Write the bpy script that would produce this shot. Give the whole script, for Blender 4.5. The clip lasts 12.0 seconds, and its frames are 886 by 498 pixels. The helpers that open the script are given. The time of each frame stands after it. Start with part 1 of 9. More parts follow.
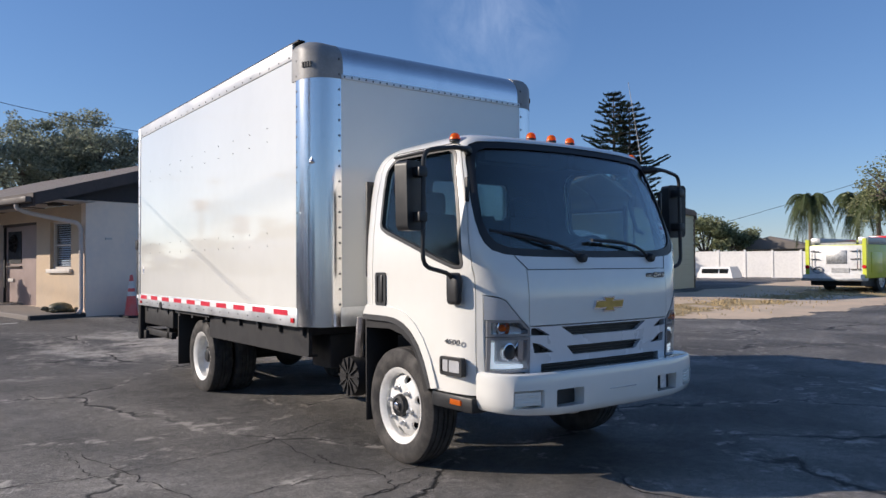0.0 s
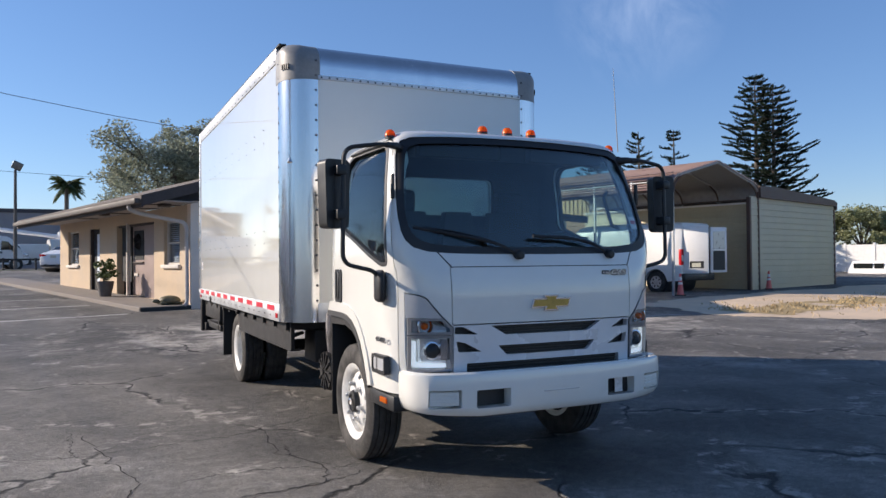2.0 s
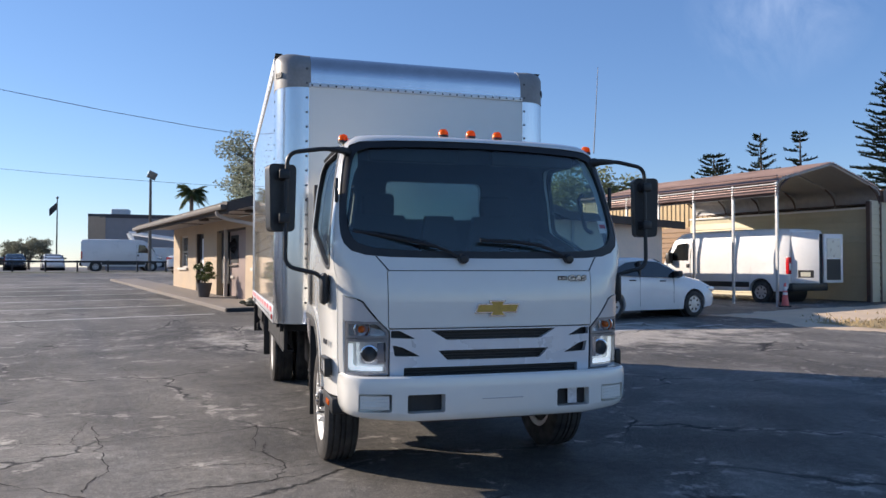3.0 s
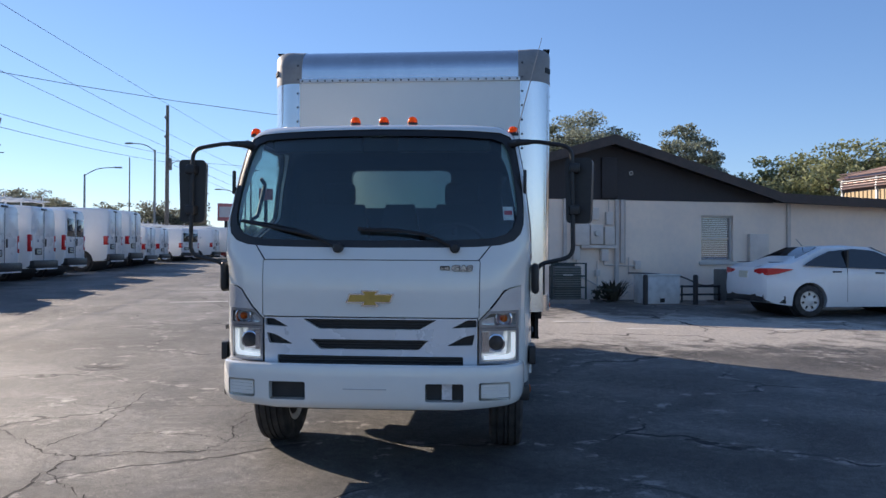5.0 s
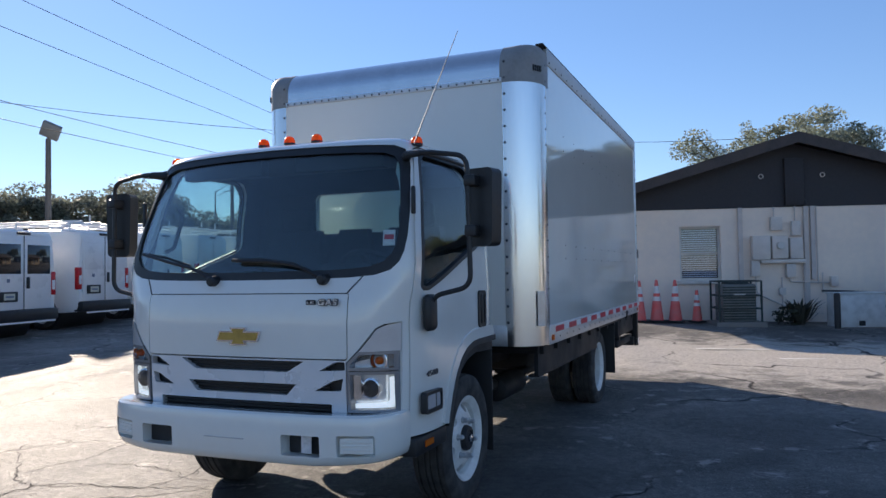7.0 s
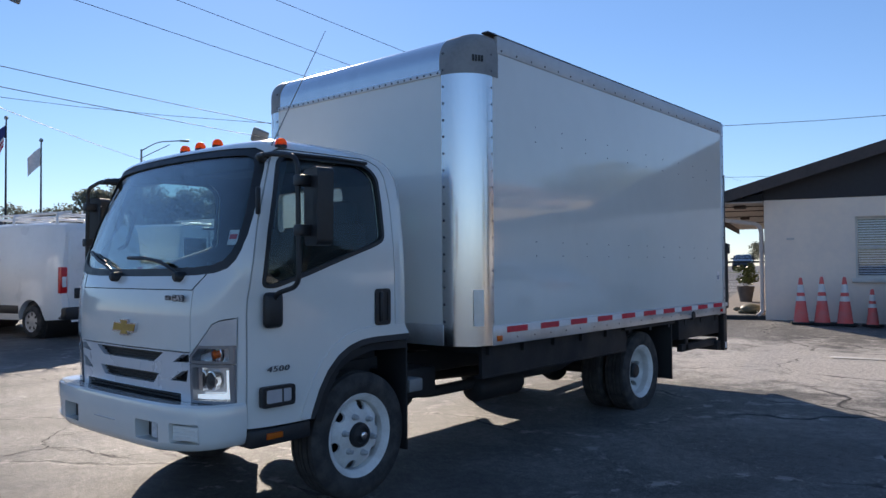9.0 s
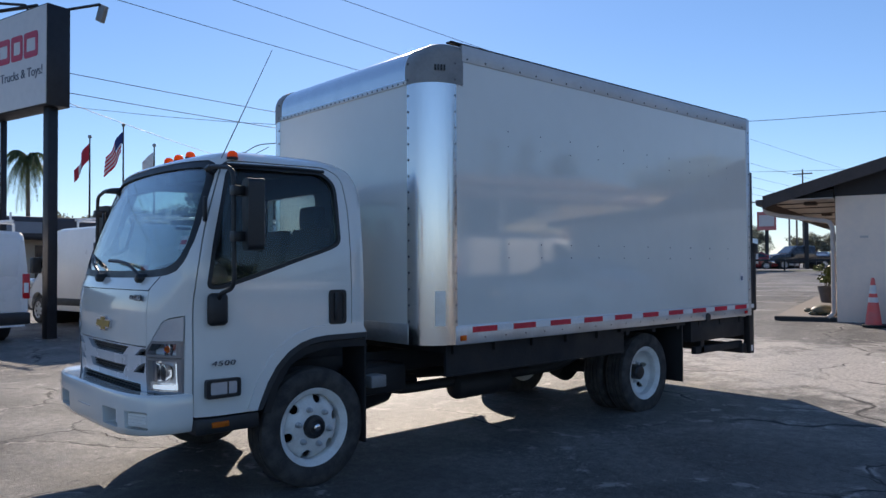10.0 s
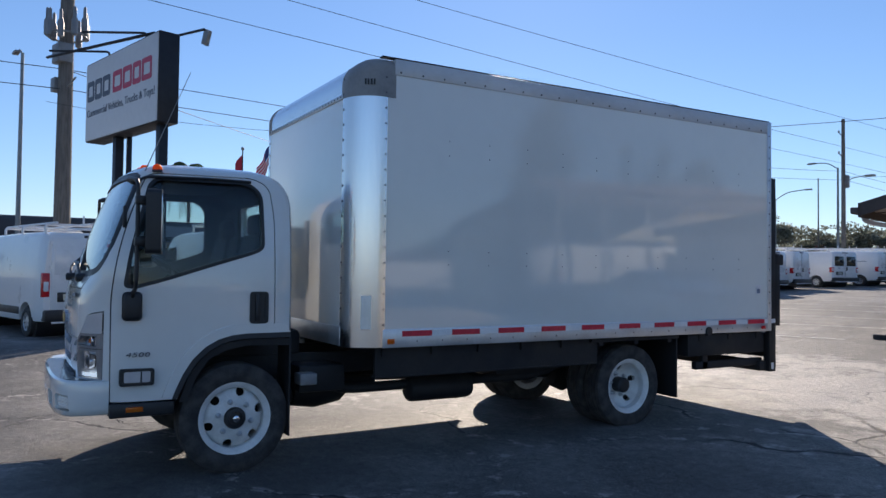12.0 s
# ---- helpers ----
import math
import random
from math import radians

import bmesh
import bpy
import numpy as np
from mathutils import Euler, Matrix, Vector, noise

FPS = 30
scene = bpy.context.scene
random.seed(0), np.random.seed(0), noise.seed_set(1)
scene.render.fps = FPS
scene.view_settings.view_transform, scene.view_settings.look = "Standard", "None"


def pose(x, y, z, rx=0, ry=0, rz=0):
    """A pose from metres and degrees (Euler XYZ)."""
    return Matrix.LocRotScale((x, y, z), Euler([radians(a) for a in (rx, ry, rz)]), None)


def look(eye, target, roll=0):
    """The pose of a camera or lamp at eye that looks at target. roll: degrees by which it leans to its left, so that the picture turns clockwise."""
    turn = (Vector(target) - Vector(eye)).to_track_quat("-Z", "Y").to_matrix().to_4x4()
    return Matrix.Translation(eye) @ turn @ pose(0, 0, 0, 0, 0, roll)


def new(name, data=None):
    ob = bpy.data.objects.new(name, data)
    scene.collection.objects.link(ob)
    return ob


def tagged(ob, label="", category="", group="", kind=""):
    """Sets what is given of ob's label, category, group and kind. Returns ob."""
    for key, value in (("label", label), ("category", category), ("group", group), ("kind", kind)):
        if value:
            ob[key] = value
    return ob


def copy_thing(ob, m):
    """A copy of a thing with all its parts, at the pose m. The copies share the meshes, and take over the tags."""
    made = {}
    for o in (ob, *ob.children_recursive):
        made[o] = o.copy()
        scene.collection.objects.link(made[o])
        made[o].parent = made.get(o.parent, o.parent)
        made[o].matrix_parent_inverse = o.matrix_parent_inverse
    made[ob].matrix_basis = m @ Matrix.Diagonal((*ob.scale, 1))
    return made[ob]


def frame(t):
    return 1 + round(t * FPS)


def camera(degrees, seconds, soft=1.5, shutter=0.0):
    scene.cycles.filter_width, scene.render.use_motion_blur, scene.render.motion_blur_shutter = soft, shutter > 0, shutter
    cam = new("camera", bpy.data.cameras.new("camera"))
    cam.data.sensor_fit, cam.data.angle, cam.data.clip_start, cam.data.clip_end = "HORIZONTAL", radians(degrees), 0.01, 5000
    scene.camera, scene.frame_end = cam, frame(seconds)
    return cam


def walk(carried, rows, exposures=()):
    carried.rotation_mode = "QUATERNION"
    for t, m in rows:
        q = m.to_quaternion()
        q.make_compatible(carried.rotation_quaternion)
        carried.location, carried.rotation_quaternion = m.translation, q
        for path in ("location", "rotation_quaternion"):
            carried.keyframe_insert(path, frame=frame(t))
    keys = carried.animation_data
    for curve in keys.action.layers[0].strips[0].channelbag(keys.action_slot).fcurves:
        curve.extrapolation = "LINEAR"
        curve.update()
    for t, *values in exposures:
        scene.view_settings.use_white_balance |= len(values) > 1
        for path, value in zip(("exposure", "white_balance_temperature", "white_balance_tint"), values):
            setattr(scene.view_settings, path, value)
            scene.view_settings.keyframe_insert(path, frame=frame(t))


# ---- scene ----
# Camera: a hand-held arc round the front of the truck.
cam = camera(61.3, 12.0)
PATH = [
    (0, (-3.84, -3.221, 1.387), (-2.649, -1.615, 1.43), -0.4),
    (0.5, (-3.766, -3.309, 1.39), (-2.612, -1.677, 1.438), -0.5),
    (1, (-3.484, -3.422, 1.378), (-2.403, -1.74, 1.428), -0.7),
    (1.5, (-3.102, -3.618, 1.382), (-2.118, -1.877, 1.423), -0.7),
    (2, (-2.667, -3.878, 1.392), (-1.803, -2.075, 1.424), -0.5),
    (2.5, (-2.176, -4.031, 1.4), (-1.456, -2.165, 1.437), -0.1),
    (2.7, (-1.954, -4.124, 1.374), (-1.297, -2.235, 1.416), 0.0),
    (4.3, (-0.093, -4.435, 1.376), (0.006, -2.439, 1.43), 0.2),
    (4.5, (0.166, -4.412, 1.387), (0.187, -2.413, 1.43), 0.2),
    (5, (0.804, -4.375, 1.39), (0.648, -2.381, 1.405), 0.3),
    (5.5, (1.353, -4.226, 1.394), (1.032, -2.252, 1.394), 0.3),
    (6, (1.852, -4.005, 1.424), (1.378, -2.062, 1.44), 0.0),
    (6.5, (2.279, -3.659, 1.441), (1.659, -1.758, 1.492), -0.5),
    (7, (2.656, -3.286, 1.451), (1.891, -1.439, 1.517), -0.9),
    (7.2, (2.844, -3.138, 1.454), (2.018, -1.318, 1.52), -1.1),
    (9, (4.469, -2.119, 1.471), (3.176, -0.594, 1.521), -0.4),
    (9.5, (4.979, -1.876, 1.507), (3.579, -0.449, 1.549), -0.2),
    (10, (5.361, -1.551, 1.504), (3.869, -0.22, 1.547), -0.3),
    (10.5, (5.76, -1.227, 1.492), (4.192, 0.014, 1.531), -0.1),
    (11, (6.04, -0.883, 1.486), (4.41, 0.274, 1.527), 0.2),
    (11.5, (6.29, -0.565, 1.495), (4.607, 0.515, 1.543), 0.4),
    (12, (6.516, -0.262, 1.505), (4.786, 0.74, 1.565), 0.7),
]
EXPOSURES = [
    (0.0, 0.20, 6050, 15), (2.5, 0.52, 6200, 15), (5.0, 0.60, 6250, 16), (7.0, 0.66, 6300, 15), (9.0, 0.50, 6150, 15), (12.0, 0.42, 6150, 15),
]
walk(cam, [(t, look(eye, target, roll)) for t, eye, target, roll in PATH], EXPOSURES)

# Sky and sun: low morning sun behind the truck's right rear.
SUN_AZ, SUN_EL = 143.7, 24.0
world = bpy.data.worlds.new("world")
scene.world = world
world.use_nodes = True
wn = world.node_tree.nodes
wn.clear()
sky = wn.new("ShaderNodeTexSky")
sky.sky_type = 'NISHITA'
sky.sun_disc = False
sky.sun_elevation = radians(SUN_EL)
sky.sun_rotation = radians(90.0 - SUN_AZ)
sky.altitude = 0.0
sky.air_density = 1.0
sky.dust_density = 0.03
sky.ozone_density = 3.5
bg = wn.new("ShaderNodeBackground")
bg.inputs["Strength"].default_value = 0.107
wout = wn.new("ShaderNodeOutputWorld")
# a bluish veil low in the sky that thins towards the zenith, and one wisp of cirrus
sky_dir = wn.new("ShaderNodeTexCoord")
height = wn.new("ShaderNodeSeparateXYZ")
thin = wn.new("ShaderNodeMapRange")
thin.inputs[1].default_value, thin.inputs[2].default_value = 0.30, 0.85
thin.inputs[3].default_value, thin.inputs[4].default_value = 0.30, 0.0
haze = wn.new("ShaderNodeMix")
haze.data_type = 'RGBA'
haze.inputs[7].default_value = (0.55, 1.55, 3.9, 1)
wl = world.node_tree.links
wl.new(sky_dir.outputs["Generated"], height.inputs[0])
wl.new(height.outputs["Z"], thin.inputs[0])
wl.new(thin.outputs[0], haze.inputs[0])
wl.new(sky.outputs["Color"], haze.inputs[6])
streak = wn.new("ShaderNodeMapping")
streak.inputs["Rotation"].default_value = (0.0, radians(-38), radians(40))
streak.inputs["Scale"].default_value = (5.0, 14.0, 5.0)
fibre = wn.new("ShaderNodeTexNoise")
fibre.inputs["Scale"].default_value, fibre.inputs["Detail"].default_value = 1.0, 8.0
fibre.inputs["Roughness"].default_value, fibre.inputs["Distortion"].default_value = 0.62, 0.8
fray = wn.new("ShaderNodeMapRange")
fray.inputs[1].default_value, fray.inputs[2].default_value = 0.42, 0.78
away = wn.new("ShaderNodeVectorMath")
away.operation = 'DISTANCE'
away.inputs[1].default_value = (0.62, 0.72, 0.315)
near = wn.new("ShaderNodeMapRange")
near.inputs[1].default_value, near.inputs[2].default_value = 0.015, 0.11
near.inputs[3].default_value, near.inputs[4].default_value = 0.42, 0.0
wisp = wn.new("ShaderNodeMath")
wisp.operation = 'MULTIPLY'
cirrus = wn.new("ShaderNodeMix")
cirrus.data_type = 'RGBA'
cirrus.inputs[7].default_value = (6.2, 7.0, 8.2, 1)
wl.new(sky_dir.outputs["Generated"], streak.inputs["Vector"])
wl.new(streak.outputs[0], fibre.inputs["Vector"])
wl.new(fibre.outputs["Fac"], fray.inputs[0])
wl.new(sky_dir.outputs["Generated"], away.inputs[0])
wl.new(away.outputs["Value"], near.inputs[0])
wl.new(fray.outputs[0], wisp.inputs[0])
wl.new(near.outputs[0], wisp.inputs[1])
wl.new(wisp.outputs[0], cirrus.inputs[0])
wl.new(haze.outputs[2], cirrus.inputs[6])
wl.new(cirrus.outputs[2], bg.inputs["Color"])
wl.new(bg.outputs["Background"], wout.inputs["Surface"])

sun_data = bpy.data.lights.new("sun", 'SUN')
sun_data.energy = 5.0
sun_data.angle = radians(0.55)
sun_data.color = (1.0, 0.86, 0.67)
sun = new("sun", sun_data)
sun_dir = Vector((math.cos(radians(SUN_AZ)) * math.cos(radians(SUN_EL)), math.sin(radians(SUN_AZ)) * math.cos(radians(SUN_EL)), math.sin(radians(SUN_EL))))
sun.matrix_world = look(sun_dir * 60, (0, 0, 0))

# ---------------------------------------------------------------- materials
def mat(name, color, rough=0.5, metal=0.0, var=0.08, scale=6.0, bump=0.0, bscale=60.0, coat=0.0, spec=0.5, dirt=None, stretch=None, trans=0.0, rnd=0.0):
    """A Principled material with colour variation at two scales, fine relief and an optional second (dirt) colour."""
    m = bpy.data.materials.new(name)
    m.use_nodes = True
    nt = m.node_tree
    p = nt.nodes["Principled BSDF"]
    p.inputs["Roughness"].default_value = rough
    p.inputs["Metallic"].default_value = metal
    p.inputs["Specular IOR Level"].default_value = spec
    p.inputs["Coat Weight"].default_value = coat
    p.inputs["Coat Roughness"].default_value = 0.04
    p.inputs["Transmission Weight"].default_value = trans
    tc = nt.nodes.new("ShaderNodeTexCoord")
    src = tc.outputs["Object"]
    if stretch:
        mp = nt.nodes.new("ShaderNodeMapping")
        mp.inputs["Scale"].default_value = stretch
        nt.links.new(src, mp.inputs["Vector"])
        src = mp.outputs["Vector"]
    n1 = nt.nodes.new("ShaderNodeTexNoise")
    n1.inputs["Scale"].default_value = scale
    n1.inputs["Detail"].default_value = 6.0
    nt.links.new(src, n1.inputs["Vector"])
    n2 = nt.nodes.new("ShaderNodeTexNoise")
    n2.inputs["Scale"].default_value = scale * 9.0
    n2.inputs["Detail"].default_value = 4.0
    nt.links.new(src, n2.inputs["Vector"])
    ad = nt.nodes.new("ShaderNodeMath")
    ad.operation = 'MULTIPLY_ADD'
    ad.inputs[1].default_value = 0.35
    nt.links.new(n2.outputs["Fac"], ad.inputs[0])
    nt.links.new(n1.outputs["Fac"], ad.inputs[2])
    ramp = nt.nodes.new("ShaderNodeValToRGB")
    c = Vector(color[:3])
    d = Vector(dirt[:3]) if dirt else c * (1.0 - 2.2 * var)
    ramp.color_ramp.elements[0].position = 0.44
    ramp.color_ramp.elements[1].position = 0.80
    lo = c.lerp(d, 1.0) if not dirt else c.lerp(d, 0.55)
    ramp.color_ramp.elements[0].color = (*lo, 1)
    ramp.color_ramp.elements[1].color = (*(c * (1.0 + 0.5 * var)), 1)
    nt.links.new(ad.outputs[0], ramp.inputs["Fac"])
    col = ramp.outputs["Color"]
    if rnd:
        oi = nt.nodes.new("ShaderNodeObjectInfo")
        hs = nt.nodes.new("ShaderNodeHueSaturation")
        mr = nt.nodes.new("ShaderNodeMapRange")
        mr.inputs[3].default_value = 1.0 - rnd
        mr.inputs[4].default_value = 1.0 + rnd
        nt.links.new(oi.outputs["Random"], mr.inputs[0])
        nt.links.new(mr.outputs[0], hs.inputs["Value"])
        nt.links.new(col, hs.inputs["Color"])
        col = hs.outputs["Color"]
    nt.links.new(col, p.inputs["Base Color"])
    rr = nt.nodes.new("ShaderNodeMapRange")
    rr.inputs[1].default_value, rr.inputs[2].default_value = 0.3, 0.7
    rr.inputs[3].default_value, rr.inputs[4].default_value = max(0.02, rough * 0.85), min(1.0, rough * 1.2)
    nt.links.new(n1.outputs["Fac"], rr.inputs[0])
    nt.links.new(rr.outputs[0], p.inputs["Roughness"])
    if bump:
        nb = nt.nodes.new("ShaderNodeTexNoise")
        nb.inputs["Scale"].default_value = bscale
        nb.inputs["Detail"].default_value = 8.0
        nt.links.new(src, nb.inputs["Vector"])
        b = nt.nodes.new("ShaderNodeBump")
        b.inputs["Strength"].default_value = bump
        b.inputs["Distance"].default_value = 0.02
        nt.links.new(nb.outputs["Fac"], b.inputs["Height"])
        nt.links.new(b.outputs["Normal"], p.inputs["Normal"])
    return m


def glass(name, tint, rough=0.0, gloss=0.035, rise=0.55, power=4.0):
    """Thin pane: mostly clear, tinted, with the gloss of glass."""
    m = bpy.data.materials.new(name)
    m.use_nodes = True
    nt = m.node_tree
    nt.nodes.clear()
    out = nt.nodes.new("ShaderNodeOutputMaterial")
    tr = nt.nodes.new("ShaderNodeBsdfTransparent")
    tr.inputs["Color"].default_value = (*tint, 1)
    gl = nt.nodes.new("ShaderNodeBsdfGlossy")
    gl.inputs["Roughness"].default_value = rough
    lw = nt.nodes.new("ShaderNodeLayerWeight")
    lw.inputs["Blend"].default_value = 0.5
    pw = nt.nodes.new("ShaderNodeMath")
    pw.operation = 'POWER'
    pw.inputs[1].default_value = power
    nt.links.new(lw.outputs["Facing"], pw.inputs[0])
    fr = nt.nodes.new("ShaderNodeMath")
    fr.operation = 'MULTIPLY_ADD'
    fr.inputs[1].default_value, fr.inputs[2].default_value = rise, gloss
    nt.links.new(pw.outputs[0], fr.inputs[0])
    mx = nt.nodes.new("ShaderNodeMixShader")
    nt.links.new(fr.outputs[0], mx.inputs[0])
    nt.links.new(tr.outputs[0], mx.inputs[1])
    nt.links.new(gl.outputs[0], mx.inputs[2])
    nt.links.new(mx.outputs[0], out.inputs["Surface"])
    return m


def emitter(name, color, strength):
    m = bpy.data.materials.new(name)
    m.use_nodes = True
    p = m.node_tree.nodes["Principled BSDF"]
    p.inputs["Base Color"].default_value = (*color, 1)
    p.inputs["Emission Color"].default_value = (*color, 1)
    p.inputs["Emission Strength"].default_value = strength
    return m


def lens_mat(name, color):
    """Coloured lamp plastic that lets light through from behind."""
    m = mat(name, color, 0.2, var=0.05, scale=20)
    nt = m.node_tree
    tr = nt.nodes.new("ShaderNodeBsdfTranslucent")
    tr.inputs["Color"].default_value = (*color, 1)
    mx = nt.nodes.new("ShaderNodeMixShader")
    mx.inputs[0].default_value = 0.55
    nt.links.new(nt.nodes["Principled BSDF"].outputs[0], mx.inputs[1])
    nt.links.new(tr.outputs[0], mx.inputs[2])
    nt.links.new(mx.outputs[0], nt.nodes["Material Output"].inputs["Surface"])
    return m


M_WHITE = mat("white_paint", (0.765, 0.762, 0.72), 0.16, var=0.02, scale=1.2, coat=0.8)
M_PANEL = mat("white_panel", (0.745, 0.745, 0.70), 0.06, var=0.02, scale=0.8, coat=0.8, bump=0.010, bscale=1.3)
M_ALU = mat("aluminium", (0.74, 0.74, 0.745), 0.19, 1.0, var=0.03, scale=2.0, stretch=(3, 3, 0.2), bump=0.035, bscale=3)
M_ALURAIL = mat("aluminium_rail", (0.66, 0.68, 0.70), 0.42, 0.85, var=0.08, scale=4.0)
M_CAP = mat("grey_plastic", (0.26, 0.262, 0.262), 0.5, var=0.12, scale=5.0)
M_FLARE = mat("flare_plastic", (0.034, 0.035, 0.038), 0.55, var=0.15, scale=6.0, bump=0.05, bscale=200)
M_TOPRAIL = mat("weathered_rail", (0.56, 0.57, 0.585), 0.42, 0.25, var=0.08, scale=4.0, stretch=(1, 0.4, 1))
M_RIVET = mat("rivet_steel", (0.10, 0.105, 0.115), 0.45, 0.5, var=0.1)
M_BLACK = mat("black_plastic", (0.018, 0.019, 0.021), 0.45, var=0.2, scale=8.0, bump=0.05, bscale=300)
M_CHASSIS = mat("chassis_black", (0.013, 0.013, 0.015), 0.6, var=0.3, scale=3.0, bump=0.1, bscale=40, dirt=(0.032, 0.030, 0.028), spec=0.35)
M_RUBBER = mat("tyre_rubber", (0.028, 0.027, 0.027), 0.8, var=0.2, scale=9.0, bump=0.15, bscale=80, dirt=(0.10, 0.09, 0.08))
M_FLAP = mat("flap_rubber", (0.012, 0.012, 0.013), 0.6, var=0.2)
M_RIMGREY = mat("silver_wheel_cover", (0.50, 0.51, 0.52), 0.35, 0.6, var=0.08)
M_WHEEL = mat("white_wheel", (0.74, 0.74, 0.715), 0.38, var=0.06, scale=10.0, dirt=(0.45, 0.42, 0.38))
M_CHROME = mat("chrome", (0.78, 0.76, 0.78), 0.12, 1.0, var=0.05)
M_SILVER = mat("silver_paint", (0.72, 0.735, 0.76), 0.28, 0.2, var=0.03, scale=2.0, coat=0.3)
M_GOLD = mat("gold_enamel", (0.46, 0.30, 0.07), 0.4, 0.4, var=0.1, scale=30)
M_AMBER = lens_mat("amber_lens", (1.0, 0.24, 0.02))
M_REDLENS = mat("red_lens", (0.55, 0.015, 0.02), 0.2, var=0.08, scale=15)
M_RED = mat("red_reflective", (0.65, 0.02, 0.05), 0.35, var=0.1, scale=25)
M_TAPEW = mat("white_reflective", (0.78, 0.78, 0.78), 0.4, var=0.05)
M_GREYIN = mat("interior_grey", (0.022, 0.023, 0.025), 0.75, var=0.15, scale=10, bump=0.05, bscale=200)
M_HEADLINER = mat("headliner", (0.07, 0.07, 0.07), 0.9, var=0.06, scale=10)
M_SEAT = mat("seat_cloth", (0.02, 0.021, 0.023), 0.9, var=0.2, scale=20, bump=0.1, bscale=300)
M_LAMPGREY = mat("lamp_trim", (0.60, 0.615, 0.64), 0.2, 0.4, var=0.04)
M_BEZEL = mat("lamp_bezel", (0.30, 0.305, 0.32), 0.22, 0.5, var=0.08)
M_LAMPSILVER = mat("lamp_reflector", (0.88, 0.89, 0.90), 0.16, 0.6, var=0.06, scale=20)
M_WS = glass("windscreen_glass", (0.74, 0.86, 0.86), gloss=0.07, rise=0.92, power=2.6)
M_SIDEGLASS = glass("side_glass", (0.80, 0.86, 0.86))
M_LENS = glass("lamp_lens", (0.93, 0.95, 0.97))
M_DRL = emitter("running_light", (0.94, 1.0, 0.98), 0.4)
M_STICKER = mat("paper_sticker", (0.70, 0.68, 0.68), 0.6, var=0.1, scale=60)
M_STICKERRED = mat("sticker_red", (0.5, 0.06, 0.08), 0.6)
M_BLUEGREY = mat("grey_print", (0.18, 0.22, 0.30), 0.5, var=0.15, scale=80)


# ---------------------------------------------------------------- mesh helpers
def thing(name, label, category, group="", kind="", at=(0, 0, 0)):
    ob = new(name)
    ob.location = at
    ob.empty_display_size = 0.2
    return tagged(ob, label, category, group, kind)


def bm_mesh(name, bm, material, smooth=None):
    me = bpy.data.meshes.new(name)
    bmesh.ops.recalc_face_normals(bm, faces=bm.faces[:])
    bm.to_mesh(me)
    bm.free()
    me.materials.append(material)
    if smooth is not None:
        me.polygons.foreach_set("use_smooth", [True] * len(me.polygons))
        me.set_sharp_from_angle(angle=radians(smooth))
    return me


def part(name, bm, material, parent, label="", smooth=35, at=None):
    """Links a bmesh as one mesh object under a thing or a part."""
    ob = new(name, bm_mesh(name, bm, material, smooth))
    ob.parent = parent
    if at is not None:
        ob.matrix_local = at
    if label:
        ob["label"] = label
    return ob


def piece(name, mesh, parent, at):
    """One of many alike pieces, sharing its mesh with the others."""
    ob = new(name, mesh)
    ob.parent = parent
    ob.matrix_local = at
    return ob


def solo(name, bm, material, label, category, group="", kind="", smooth=35, at=None):
    """A thing that is one mesh."""
    ob = new(name, bm_mesh(name, bm, material, smooth))
    if at is not None:
        ob.matrix_world = at
    return tagged(ob, label, category, group, kind)


def box(bm, lo, hi, bevel=0.0, seg=2, m=None):
    c = [(a + b) / 2 for a, b in zip(lo, hi)]
    s = [abs(b - a) for a, b in zip(lo, hi)]
    r = bmesh.ops.create_cube(bm, size=1.0, matrix=(m or Matrix()) @ Matrix.LocRotScale(c, None, s))
    if bevel:
        es = list({e for v in r["verts"] for e in v.link_edges})
        bmesh.ops.bevel(bm, geom=es, offset=bevel, segments=seg, affect='EDGES', profile=0.5)
    return bm


def B(lo, hi, bevel=0.0, seg=2, m=None):
    return box(bmesh.new(), lo, hi, bevel, seg, m)


AXM = {'x': Matrix.Rotation(radians(90), 4, 'Y'), 'y': Matrix.Rotation(radians(-90), 4, 'X'), 'z': Matrix()}


def cyl(bm, c, r, h, axis='z', seg=24, r2=None):
    bmesh.ops.create_cone(bm, cap_ends=True, segments=seg, radius1=r, radius2=r if r2 is None else r2, depth=h, matrix=Matrix.Translation(c) @ AXM[axis])
    return bm


def prism(bm, pts, a, b, axis):
    """Extrudes a polygon from a to b along an axis; the polygon's two numbers are the other axes in x, y, z order."""
    def put(p, d):
        u, v = p
        return {'x': (d, u, v), 'y': (u, d, v), 'z': (u, v, d)}[axis]
    lo = [bm.verts.new(put(p, a)) for p in pts]
    hi = [bm.verts.new(put(p, b)) for p in pts]
    n = len(pts)
    bm.faces.new(lo)
    bm.faces.new(hi[::-1])
    for i in range(n):
        bm.faces.new((lo[i], hi[i], hi[(i + 1) % n], lo[(i + 1) % n]))
    return bm


